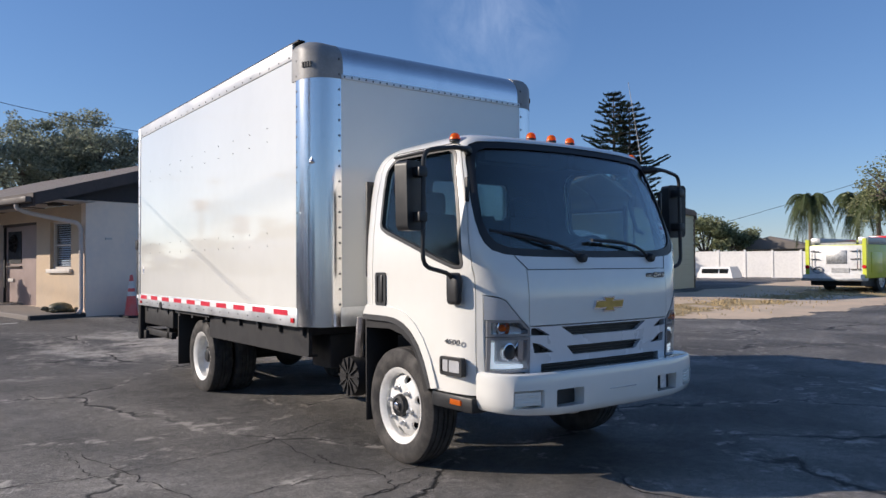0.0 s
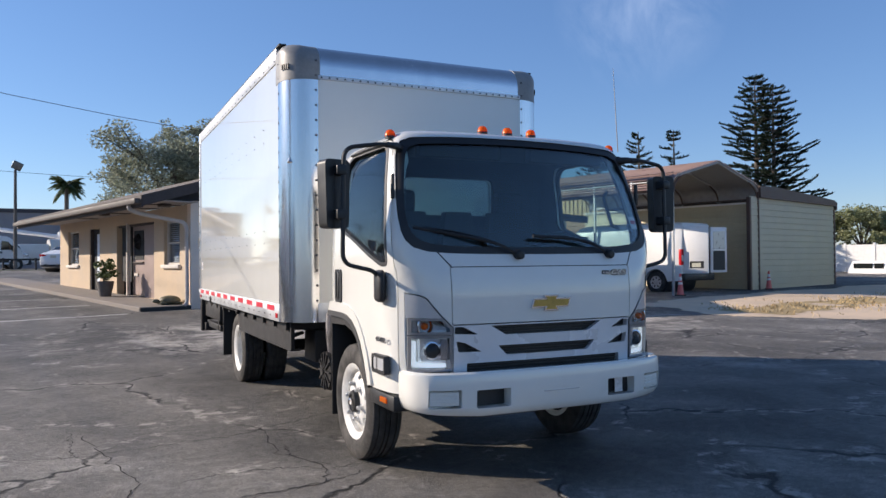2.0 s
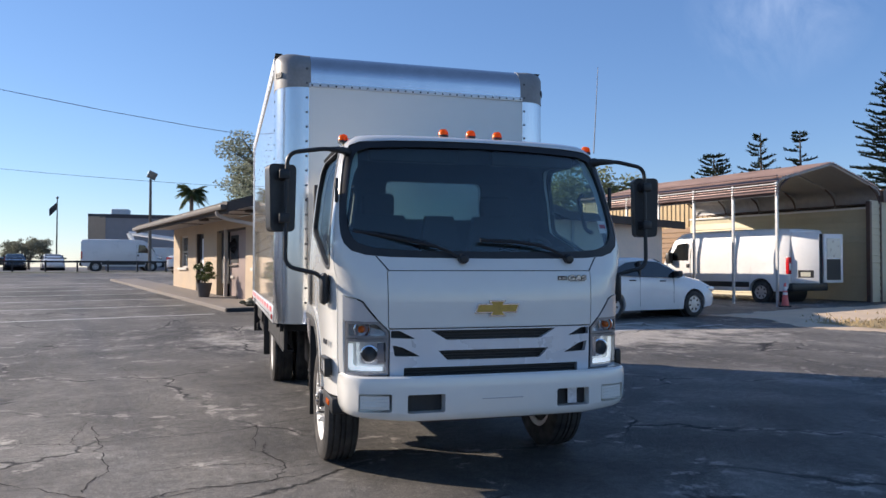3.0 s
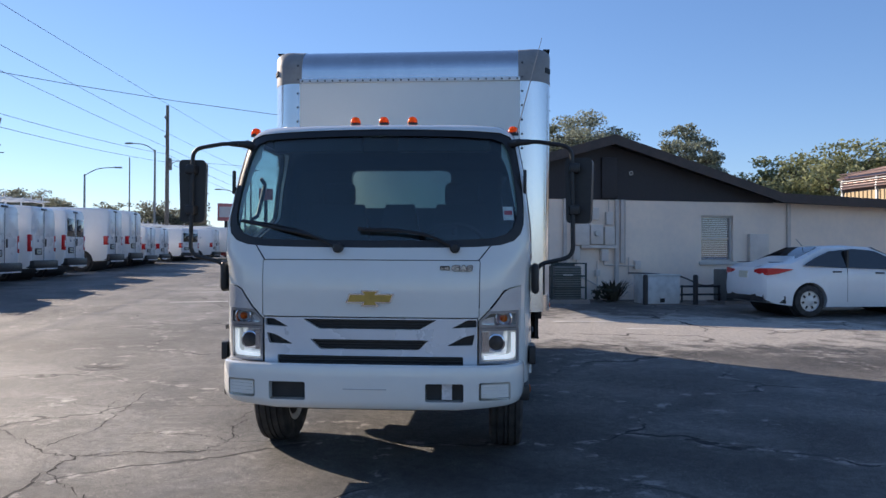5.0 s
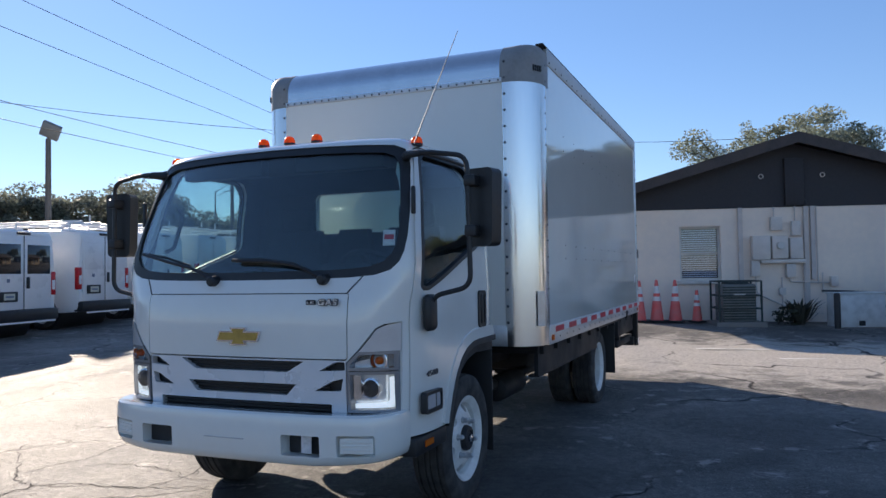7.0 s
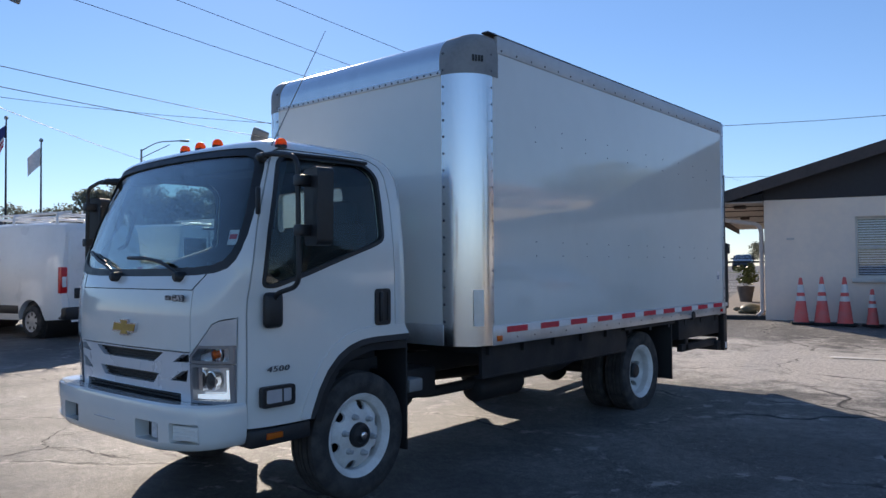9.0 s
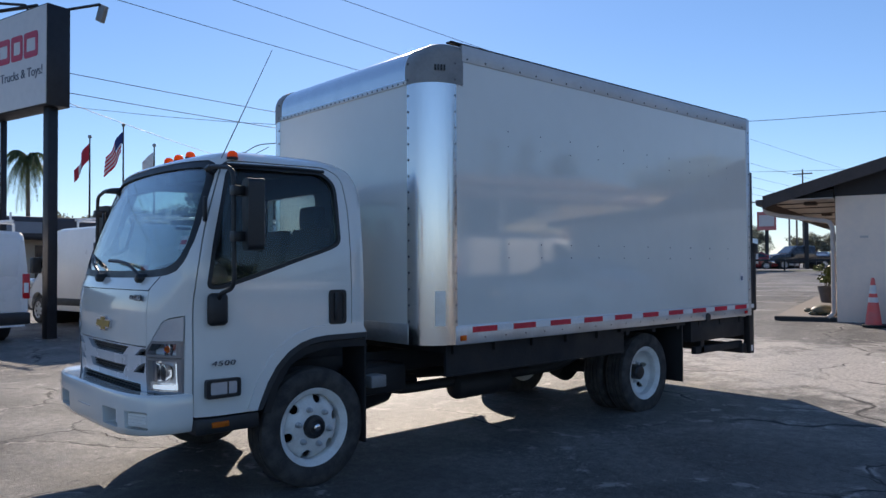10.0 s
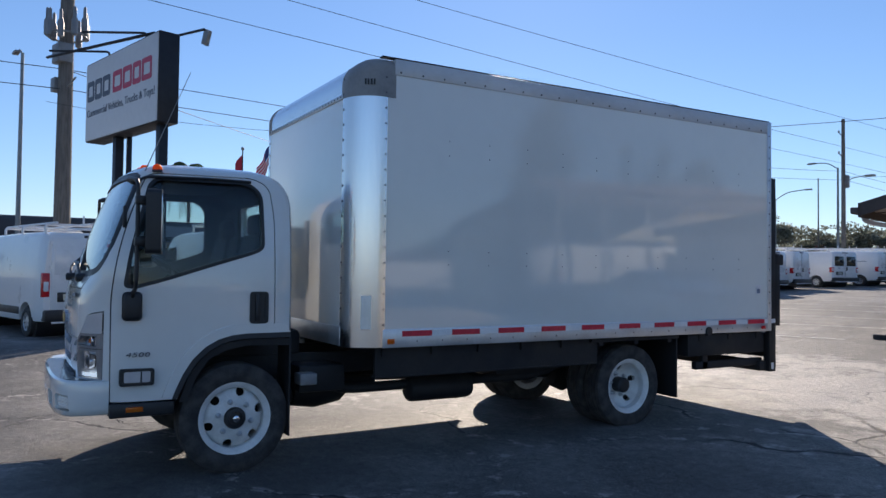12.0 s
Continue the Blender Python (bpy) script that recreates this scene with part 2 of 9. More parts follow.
def rounded(pts, r, seg=5):
    """Rounds the corners of a polygon; r is one radius or a list."""
    out = []
    n = len(pts)
    rs = r if isinstance(r, (list, tuple)) else [r] * n
    for i in range(n):
        p, q, s = Vector(pts[i - 1]), Vector(pts[i]), Vector(pts[(i + 1) % n])
        a, b = (p - q), (s - q)
        k = min(rs[i], a.length * 0.48, b.length * 0.48)
        if k < 1e-4:
            out.append(tuple(q))
            continue
        a, b = q + a.normalized() * k, q + b.normalized() * k
        for j in range(seg + 1):
            t = j / seg
            out.append(tuple((1 - t) ** 2 * a + 2 * t * (1 - t) * q + t * t * b))
    return out


def rect(u0, v0, u1, v1, r=0.0, seg=4):
    pts = [(u0, v0), (u1, v0), (u1, v1), (u0, v1)]
    return rounded(pts, r, seg) if r else pts


def lathe(bm, prof, axis='x', seg=48, c=(0, 0, 0), closed=False):
    """Turns a profile of (along, radius) about an axis."""
    rings = []
    for a, r in prof:
        ring = []
        for i in range(seg):
            t = 2 * math.pi * i / seg
            u, v = r * math.cos(t), r * math.sin(t)
            p = {'x': (a, u, v), 'y': (u, a, v), 'z': (u, v, a)}[axis]
            ring.append(bm.verts.new(Vector(p) + Vector(c)))
        rings.append(ring)
    for k in range(len(rings) - 1):
        for i in range(seg):
            j = (i + 1) % seg
            bm.faces.new((rings[k][i], rings[k][j], rings[k + 1][j], rings[k + 1][i]))
    if closed:
        for i in range(seg):
            j = (i + 1) % seg
            bm.faces.new((rings[-1][i], rings[-1][j], rings[0][j], rings[0][i]))
        return bm
    for ring in (rings[0], rings[-1]):
        if prof[0 if ring is rings[0] else -1][1] > 1e-5:
            bm.faces.new(ring)
    return bm


def smooth_path(pts, seg=5, r=0.08):
    """Rounds the bends of a 3D path."""
    P = [Vector(p) for p in pts]
    out = [P[0]]
    for i in range(1, len(P) - 1):
        a, b = P[i - 1] - P[i], P[i + 1] - P[i]
        k = min(r, a.length * 0.48, b.length * 0.48)
        a, b = P[i] + a.normalized() * k, P[i] + b.normalized() * k
        for j in range(seg + 1):
            t = j / seg
            out.append((1 - t) ** 2 * a + 2 * t * (1 - t) * P[i] + t * t * b)
    out.append(P[-1])
    return out


def tube(bm, pts, r, seg=10, r_end=None):
    """A round tube along a path, capped."""
    P = [Vector(p) for p in pts]
    n = len(P)
    rings = []
    up = Vector((0, 0, 1))
    last = None
    for i, p in enumerate(P):
        d = (P[min(i + 1, n - 1)] - P[max(i - 1, 0)]).normalized()
        if last is None:
            s = d.cross(up)
            if s.length < 1e-3:
                s = d.cross(Vector((1, 0, 0)))
        else:
            s = last - d * last.dot(d)
        s.normalize()
        last = s
        q = d.cross(s)
        rr = r if r_end is None else r + (r_end - r) * i / (n - 1)
        rings.append([bm.verts.new(p + rr * (math.cos(2 * math.pi * k / seg) * s + math.sin(2 * math.pi * k / seg) * q)) for k in range(seg)])
    for a, b in zip(rings, rings[1:]):
        for k in range(seg):
            j = (k + 1) % seg
            bm.faces.new((a[k], a[j], b[j], b[k]))
    bm.faces.new(rings[0][::-1])
    bm.faces.new(rings[-1])
    return bm


def loft(bm, rings, cap=True):
    vs = [[bm.verts.new(p) for p in ring] for ring in rings]
    n = len(vs[0])
    for a, b in zip(vs, vs[1:]):
        for k in range(n):
            j = (k + 1) % n
            bm.faces.new((a[k], a[j], b[j], b[k]))
    if cap:
        bm.faces.new(vs[0][::-1])
        bm.faces.new(vs[-1])
    return bm


def cut(base, tools):
    """Boolean work on bmeshes: base, then ('DIFFERENCE' | 'INTERSECT' | 'UNION', bmesh) in turn. Returns a new bmesh."""
    def obj(bm):
        me = bpy.data.meshes.new("work")
        bmesh.ops.recalc_face_normals(bm, faces=bm.faces[:])
        bm.to_mesh(me)
        return bpy.data.objects.new("work", me)
    ob = obj(base)
    scene.collection.objects.link(ob)
    helpers = []
    for op, bm in tools:
        h = obj(bm)
        scene.collection.objects.link(h)
        helpers.append(h)
        md = ob.modifiers.new("b", 'BOOLEAN')
        md.operation, md.object, md.solver = op, h, 'MANIFOLD'
    dg = bpy.context.evaluated_depsgraph_get()
    me = bpy.data.meshes.new_from_object(ob.evaluated_get(dg))
    out = bmesh.new()
    out.from_mesh(me)
    for o in (ob, *helpers):
        d = o.data
        bpy.data.objects.remove(o)
        bpy.data.meshes.remove(d)
    bpy.data.meshes.remove(me)
    return out


def text_bm(body, size, depth=0.004, space=1.0, shear=0.0, align='CENTER', offset=0.0):
    """Lettering in Blender's own font as a mesh lying in the xy plane."""
    cu = bpy.data.curves.new("lettering", 'FONT')
    cu.body, cu.size, cu.extrude, cu.offset = body, size, depth, offset
    cu.space_character, cu.shear, cu.align_x, cu.align_y = space, shear, align, 'CENTER'
    ob = bpy.data.objects.new("lettering", cu)
    scene.collection.objects.link(ob)
    dg = bpy.context.evaluated_depsgraph_get()
    me = bpy.data.meshes.new_from_object(ob.evaluated_get(dg))
    bm = bmesh.new()
    bm.from_mesh(me)
    bpy.data.objects.remove(ob)
    bpy.data.curves.remove(cu)
    bpy.data.meshes.remove(me)
    return bm


def moved(bm, m):
    bmesh.ops.transform(bm, matrix=m, verts=bm.verts[:])
    return bm


def ground_z(x, y):
    """The lot is level round the truck and climbs gently to the north, less so to the east."""
    def sp(v, w=1.6):
        return 0.5 * (v + math.sqrt(v * v + w * w))
    b = 0.041 * (sp(y - 5.0) - sp(y - 13.2)) + 0.022 * (sp(y - 13.2) - sp(y - 46))
    b0 = 0.041 * (sp(-5.0) - sp(-13.2)) + 0.022 * (sp(-13.2) - sp(-46))
    t = min(1.0, max(0.0, x / 5.0))
    t = t * t * (3 - 2 * t)
    return max(0.0, b - b0) * (1 - 0.42 * t)


# frames whose local z is the picture's up: FRONT faces -y, LEFT faces +x, RIGHT faces -x
FRONT = pose(0, 0, 0, 90, 0, 0)
LEFT = pose(0, 0, 0, 90, 0, 90)
RIGHT = pose(0, 0, 0, 90, 0, -90)

# ---------------------------------------------------------------- the box truck
rv = bmesh.new()
bmesh.ops.create_cone(rv, cap_ends=True, segments=8, radius1=0.010, radius2=0.006, depth=0.006)
RIVET = bm_mesh("rivet", rv, M_RIVET, 35)
truck = thing("box_truck", "white box truck with aluminium-edged cargo box, parked on asphalt", "truck")


def interp(tab, z):
    for (a, u), (b, v) in zip(tab, tab[1:]):
        if z <= b:
            t = max(0.0, (z - a) / (b - a))
            return u + (v - u) * t
    return tab[-1][1]


CAB_F = [(0.56, 0.15), (0.9, 0.135), (1.2, 0.13), (1.35, 0.145), (1.43, 0.185), (1.6, 0.232), (1.8, 0.298), (2.0, 0.37), (2.15, 0.43), (2.205, 0.458), (2.235, 0.50), (2.262, 0.59), (2.282, 0.72), (2.292, 0.9)]
CAB_W = [(0.56, 0.99), (0.8, 1.0), (1.4, 1.0), (1.6, 0.99), (1.9, 0.957), (2.1, 0.925), (2.17, 0.90), (2.215, 0.86), (2.25, 0.80), (2.275, 0.70), (2.292, 0.55)]
CAB_R = [(0.56, 1.63), (2.0, 1.63), (2.1, 1.61), (2.18, 1.56), (2.235, 1.48), (2.27, 1.38), (2.292, 1.2)]
CAB_Z = [0.58, 0.7, 0.85, 1.0, 1.1, 1.2, 1.3, 1.37, 1.43, 1.52, 1.6, 1.7, 1.8, 1.9, 2.0, 2.08, 2.15, 2.185, 2.21, 2.235, 2.255, 2.27, 2.283, 2.292]
HALF = [(0.0, 0.0), (0.2, 0.002), (0.4, 0.008), (0.55, 0.017), (0.66, 0.03), (0.74, 0.048), (0.80, 0.07), (0.85, 0.098), (0.89, 0.13), (0.925, 0.17), (0.952, 0.215), (0.973, 0.27), (0.988, 0.34), (0.997, 0.44), (1.0, 0.6)]


HALF_UP = [(0.0, 0.0), (0.2, 0.002), (0.4, 0.008), (0.55, 0.016), (0.66, 0.026), (0.74, 0.036), (0.80, 0.046), (0.85, 0.056), (0.89, 0.066), (0.925, 0.078), (0.952, 0.093), (0.973, 0.118), (0.988, 0.16), (0.997, 0.24), (1.0, 0.4)]


def half_at(z):
    """The plan of half the front, flatter at the windscreen than below."""
    k = min(1.0, max(0.0, (z - 1.22) / 0.3))
    k = k * k * (3 - 2 * k)
    return [(a, b + (c - b) * k) for (a, b), (_, c) in zip(HALF, HALF_UP)]


def cab_y(x, z):
    """The cab's front face at a place across and a height."""
    w = interp(CAB_W, z)
    return interp(CAB_F, z) + interp(half_at(z), abs(x) / w)


def cab_loft(off=0.0, z0=0.0, z1=9.0):
    rings = []
    zs = [z for z in CAB_Z if z0 + 1e-4 < z < z1 - 1e-4]
    zs = [max(z0, CAB_Z[0])] + zs + [min(z1, CAB_Z[-1])] if zs[0] > max(z0, CAB_Z[0]) + 1e-4 else zs + [min(z1, CAB_Z[-1])]
    for z in dict.fromkeys(zs):
        f, w, r = interp(CAB_F, z) + off, interp(CAB_W, z) - off, interp(CAB_R, z) - off
        k = min(1.0, (r - 0.19 - f) / 0.6)
        half = [(a * w, f + b * k) for a, b in half_at(z)]
        half += [(w, r - 0.16), (w - 0.008, r - 0.08), (w - 0.03, r - 0.03), (w - 0.08, r), (w * 0.5, r + 0.004), (0, r + 0.005)]
        ring = half + [(-x, y) for x, y in half[-2:0:-1]]
        zz = z - off * min(1.0, max(0.0, (z - 1.9) / 0.3))
        rings.append([(x, y, zz) for x, y in ring])
    return loft(bmesh.new(), rings)


ARCH = [(0.70, 0.3), (0.775, 0.56), (0.80, 0.63), (0.845, 0.73), (0.905, 0.825), (0.985, 0.905), (1.07, 0.955), (1.16, 0.982), (1.26, 0.992), (1.8, 0.995), (1.8, 0.3)]
WS_HALF = [(0.0, 1.43), (0.45, 1.433), (0.66, 1.438), (0.80, 1.45), (0.88, 1.476), (0.923, 1.52), (0.941, 1.58), (0.944, 1.66), (0.937, 1.78), (0.92, 1.92), (0.90, 2.05), (0.885, 2.115), (0.855, 2.162), (0.79, 2.187), (0.6, 2.197), (0.3, 2.205), (0.0, 2.208)]


def ws_cutter(shrink=0.0):
    c = Vector((0, 1.83))
    half = []
    for x, z in WS_HALF:
        v = Vector((x, z)) - c
        k = Vector((max(0.0, abs(v.x) - shrink * min(1.0, abs(v.x) / 0.6)), v.y - math.copysign(shrink * min(1.0, abs(v.y) / 0.25), v.y)))
        half.append((k.x, c.y + k.y))
    ring = half + [(-x, z) for x, z in half[-2:0:-1]]
    near = [(x, -1.0, z) for x, z in ring]
    far = [(x, 0.425 + 0.36 * (z - 1.43), z) for x, z in ring]
    return loft(bmesh.new(), [near, far])


DOOR = rounded([(0.345, 0.575), (0.338, 1.33), (0.365, 1.55), (0.425, 1.8), (0.53, 2.10), (0.565, 2.165), (0.62, 2.185), (1.33, 2.195), (1.44, 2.13), (1.475, 1.9), (1.48, 1.01), (1.0, 0.575)], [0.02, 0.1, 0.3, 0.3, 0.05, 0.05, 0.08, 0.09, 0.1, 0.2, 0.01, 0.01])
WINDOW = rounded([(0.425, 1.375), (0.462, 1.62), (0.582, 2.10), (0.64, 2.145), (1.28, 2.15), (1.375, 2.07), (1.385, 1.66), (1.30, 1.622), (1.02, 1.535), (0.72, 1.435), (0.50, 1.372)], [0.03, 0.1, 0.06, 0.06, 0.06, 0.06, 0.05, 0.05, 0.1, 0.1, 0.03])
HOOD = rounded([(-0.668, 1.008), (0.668, 1.008), (0.672, 1.352), (-0.672, 1.352)], 0.012, 3)
LIGHT = [(0.664, 0.715), (0.985, 0.715), (1.05, 0.75), (1.05, 1.21), (0.95, 1.205), (0.885, 1.16), (0.80, 1.085), (0.725, 1.02), (0.664, 0.985)]


LIGHT_CUT = [(0.645, 0.712), (0.985, 0.712), (1.052, 0.75), (1.052, 1.211), (0.94, 1.207), (0.858, 1.191), (0.816, 1.171), (0.785, 1.127), (0.729, 1.058), (0.645, 0.972)]


def grown(pts, d):
    """A polygon with every corner pushed out by d."""
    n = len(pts)
    area = sum(pts[i - 1][0] * pts[i][1] - pts[i][0] * pts[i - 1][1] for i in range(n))
    s = 1.0 if area > 0 else -1.0
    out = []
    for i in range(n):
        a, b, c = Vector(pts[i - 1]), Vector(pts[i]), Vector(pts[(i + 1) % n])
        e, f = (b - a).normalized(), (c - b).normalized()
        nrm = Vector((e.y + f.y, -(e.x + f.x)))
        if nrm.length < 1e-6:
            nrm = Vector((e.y, -e.x))
        nrm.normalize()
        k = s * d / max(0.5, nrm.dot(Vector((e.y, -e.x))))
        out.append(tuple(b + nrm * k))
    return out


def mirror_pts(pts):
    return [(-x, z) for x, z in pts][::-1]


def px(pts, a, b):
    return prism(bmesh.new(), pts, a, b, 'x')


def py(pts, a, b):
    return prism(bmesh.new(), pts, a, b, 'y')


GRILLE = [(-0.66, 0.705), (0.66, 0.705), (0.66, 1.0), (-0.66, 1.0)]
body = cut(cab_loft(0.0), [
    ('DIFFERENCE', px(ARCH, -2, 2)),
    ('DIFFERENCE', ws_cutter()),
    ('DIFFERENCE', px(DOOR, 0.80, 1.3)),
    ('DIFFERENCE', px(DOOR, -1.3, -0.80)),
    ('DIFFERENCE', py(grown(HOOD, 0.0055), -1, 0.33)),
    ('DIFFERENCE', py([(-0.6643, 0.7), (0.6643, 0.7), (0.6643, 1.03), (-0.6643, 1.03)], -1, 0.345)),
    ('DIFFERENCE', py(LIGHT_CUT, -1, 0.305)),
    ('DIFFERENCE', py(mirror_pts(LIGHT_CUT), -1, 0.305)),
    ('DIFFERENCE', py(rect(-0.40, 1.76, 0.40, 2.06, 0.06), 1.4, 1.8)),
    ('DIFFERENCE', cab_loft(0.05, 1.053)),
])
cab = part("cab", body, M_WHITE, truck, "white painted steel cab shell")
hood = part("front_panel", cut(cab_loft(0.0), [('DIFFERENCE', cab_loft(0.05, 0.3)), ('INTERSECT', py(HOOD, -1, 0.4))]), M_WHITE, truck, "white front access panel with a shut line")


def ring_of(outer, inner, off0, off1):
    return cut(cab_loft(off0), [('DIFFERENCE', cab_loft(off1, 0.3)), ('INTERSECT', outer), ('DIFFERENCE', inner)])


windscreen = part("windscreen", cut(cab_loft(0.012), [('DIFFERENCE', cab_loft(0.018, 0.3)), ('INTERSECT', ws_cutter(0.035))]), M_WS, truck, "clear laminated windscreen")
windscreen.visible_shadow = False
part("windscreen_border", ring_of(ws_cutter(0.0), ws_cutter(0.045), 0.004, 0.03), M_BLACK, windscreen, "black ceramic border and rubber seal")
rear_window = part("rear_window", py(rect(-0.40, 1.76, 0.40, 2.06, 0.06), 1.598, 1.604), M_SIDEGLASS, truck, "cab rear window")
rear_window.visible_shadow = False

for side in (1, -1):
    lab = "white cab door"
    d = cut(cab_loft(0.0), [('DIFFERENCE', cab_loft(0.05, 0.3)), ('INTERSECT', px(grown(DOOR, -0.008), 0.8 * side, 1.3 * side)), ('DIFFERENCE', px(WINDOW, 0.79 * side, 1.4 * side)), ('DIFFERENCE', px(grown(ARCH, 0.0), -2, 2))])
    door = part("door", d, M_WHITE, truck, lab)
    pane = part("door_window", cut(cab_loft(0.014), [('DIFFERENCE', cab_loft(0.019, 0.3)), ('INTERSECT', px(WINDOW, 0.79 * side, 1.4 * side))]), M_SIDEGLASS, door, "tinted side glass")
    pane.visible_shadow = False
    part("window_seal", cut(cab_loft(-0.003), [('DIFFERENCE', cab_loft(0.03, 0.3)), ('INTERSECT', px(grown(WINDOW, 0.012), 0.78 * side, 1.4 * side)), ('DIFFERENCE', px(grown(WINDOW, -0.012), 0.7 * side, 1.5 * side))]), M_BLACK, door, "black rubber window seal")
    # handle: recessed black cup with a pull bar
    handle = part("door_handle", cut(px(rect(1.285, 1.10, 1.425, 1.338, 0.03), 0.97 * side, 1.010 * side), [('DIFFERENCE', px(rect(1.315, 1.125, 1.40, 1.315, 0.02), 1.003 * side, 1.1 * side))]), M_BLACK, door, "black recessed pull handle")
    part("pull_bar", B((0.992 * side, 1.325, 1.12), (1.016 * side, 1.36, 1.32), 0.008), M_BLACK, handle)
    # side repeater lamp below the lettering
    rep = part("marker_lamp", cut(px(rect(0.40, 0.695, 0.625, 0.812, 0.02), 0.985 * side, 1.022 * side), [('DIFFERENCE', px(rect(0.415, 0.715, 0.61, 0.795, 0.015), 1.012 * side, 1.1 * side))]), M_BLACK, door, "side marker lamp in a black bezel")
    part("lens", px(rect(0.43, 0.718, 0.60, 0.792, 0.012), 1.004 * side, 1.017 * side), M_LAMPGREY, rep, "clear silver lens")
    part("lens_divider", px(rect(0.535, 0.718, 0.545, 0.792, 0.002), 1.01 * side, 1.019 * side), M_BLACK, rep)
    # model lettering
    tm = text_bm("4500", 0.072, 0.003, 1.12, 0.15)
    place = Matrix.Translation((1.006 * side, 0.515, 0.905)) @ (LEFT if side > 0 else RIGHT) @ Matrix.Diagonal((1.0, 0.62, 1, 1))
    part("lettering", moved(tm, place), M_RIVET, door, "raised dark chrome model number 4500", smooth=None)
    # wheel arch flare
    A0 = [(0.775, 0.585), (0.80, 0.63), (0.845, 0.73), (0.905, 0.825), (0.985, 0.905), (1.07, 0.955), (1.16, 0.982), (1.26, 0.992), (1.60, 0.994)]
    A1 = [(0.745, 0.585), (0.768, 0.645), (0.815, 0.752), (0.88, 0.855), (0.968, 0.94), (1.06, 0.992), (1.16, 1.02), (1.27, 1.03), (1.60, 1.032)]
    part("arch_flare", px(A1 + A0[::-1], 0.94 * side, 1.012 * side), M_FLARE, truck, "dark grey wheel arch flare")
    # white bulge of the arch above the flare
    A2 = [(0.68, 0.60), (0.705, 0.67), (0.755, 0.79), (0.83, 0.905), (0.93, 1.0), (1.04, 1.06), (1.16, 1.09), (1.30, 1.10), (1.555, 1.102)]
    bulge = px(A2 + A1[::-1], 0.985 * side, 1.008 * side)
    part("arch_lip", bulge, M_WHITE, truck)
    # inner wheel house
    part("wheel_house", px([(0.80, 0.56), (0.86, 0.74), (0.97, 0.89), (1.10, 0.96), (1.26, 0.985), (1.60, 0.985), (1.60, 0.93), (1.27, 0.94), (1.12, 0.91), (1.0, 0.85), (0.91, 0.72), (0.85, 0.55)], 0.55 * side, 0.985 * side), M_CHASSIS, truck)
    # step below the door with an amber side reflector
    step = part("cab_step", B((0.62 * side, 0.345, 0.475), (0.985 * side, 0.77, 0.573), 0.015), M_BLACK, truck, "black plastic entry step")
    part("side_reflector", B((0.975 * side, 0.45, 0.512), (0.994 * side, 0.56, 0.546), 0.005), M_AMBER, step, "amber side reflector")
    part("front_mudflap", B((0.70 * side, 1.60, 0.24), (0.98 * side, 1.615, 0.99), 0.004), M_FLAP, truck, "black rubber mud flap")

# shut lines running from the front panel's corners up to the windscreen
for side in (1, -1):
    seam = [(0.669, 1.352), (0.673, 1.357), (0.742, 1.446), (0.736, 1.450), (0.665, 1.360)]
    part("cowl_seam", cut(cab_loft(-0.0015), [('DIFFERENCE', cab_loft(0.004, 0.3)), ('INTERSECT', py(seam if side > 0 else mirror_pts(seam), -1, 0.5))]), M_BLACK, truck, "dark shut line")
    grab = [(0.86 * side, 0.50, 1.62), (0.835 * side, 0.55, 1.64), (0.80 * side, 0.60, 1.86), (0.825 * side, 0.58, 1.90)]
    part("grab_handle", tube(bmesh.new(), smooth_path(grab, 4, 0.04), 0.014, 8), M_BLACK, truck, "black grab handle on the windscreen pillar")

# drip rails over the doors
for side in (1, -1):
    pts = [(side * 0.928, 0.50, 2.115), (side * 0.918, 0.56, 2.150), (side * 0.912, 1.0, 2.163), (side * 0.912, 1.3, 2.160)]
    part("rain_visor", tube(bmesh.new(), smooth_path(pts, 4, 0.05), 0.011, 8), M_BLACK, truck, "black rain deflector")

# roof marker lamps
for x, y, z in ((-0.878, 0.635, 2.203), (-0.19, 0.645, 2.276), (0.005, 0.64, 2.276), (0.20, 0.645, 2.276), (0.878, 0.635, 2.203)):
    lamp = part("roof_lamp", lathe(bmesh.new(), [(-0.012, 0.036), (0.002, 0.036), (0.003, 0.030)], 'z', 20, (x, y, z)), M_BLACK, truck, "amber roof marker lamp")
    part("lens", lathe(bmesh.new(), [(0.004, 0.035), (0.022, 0.033), (0.036, 0.026), (0.044, 0.014), (0.046, 0.0005)], 'z', 20, (x, y, z)), M_AMBER, lamp, "amber dome lens")

# headlamps
def lamp_poly(z0, z1, x0=0.674, x1=1.04):
    return [(x0, z0), (x1, z0), (x1, z1), (x0, z1)]


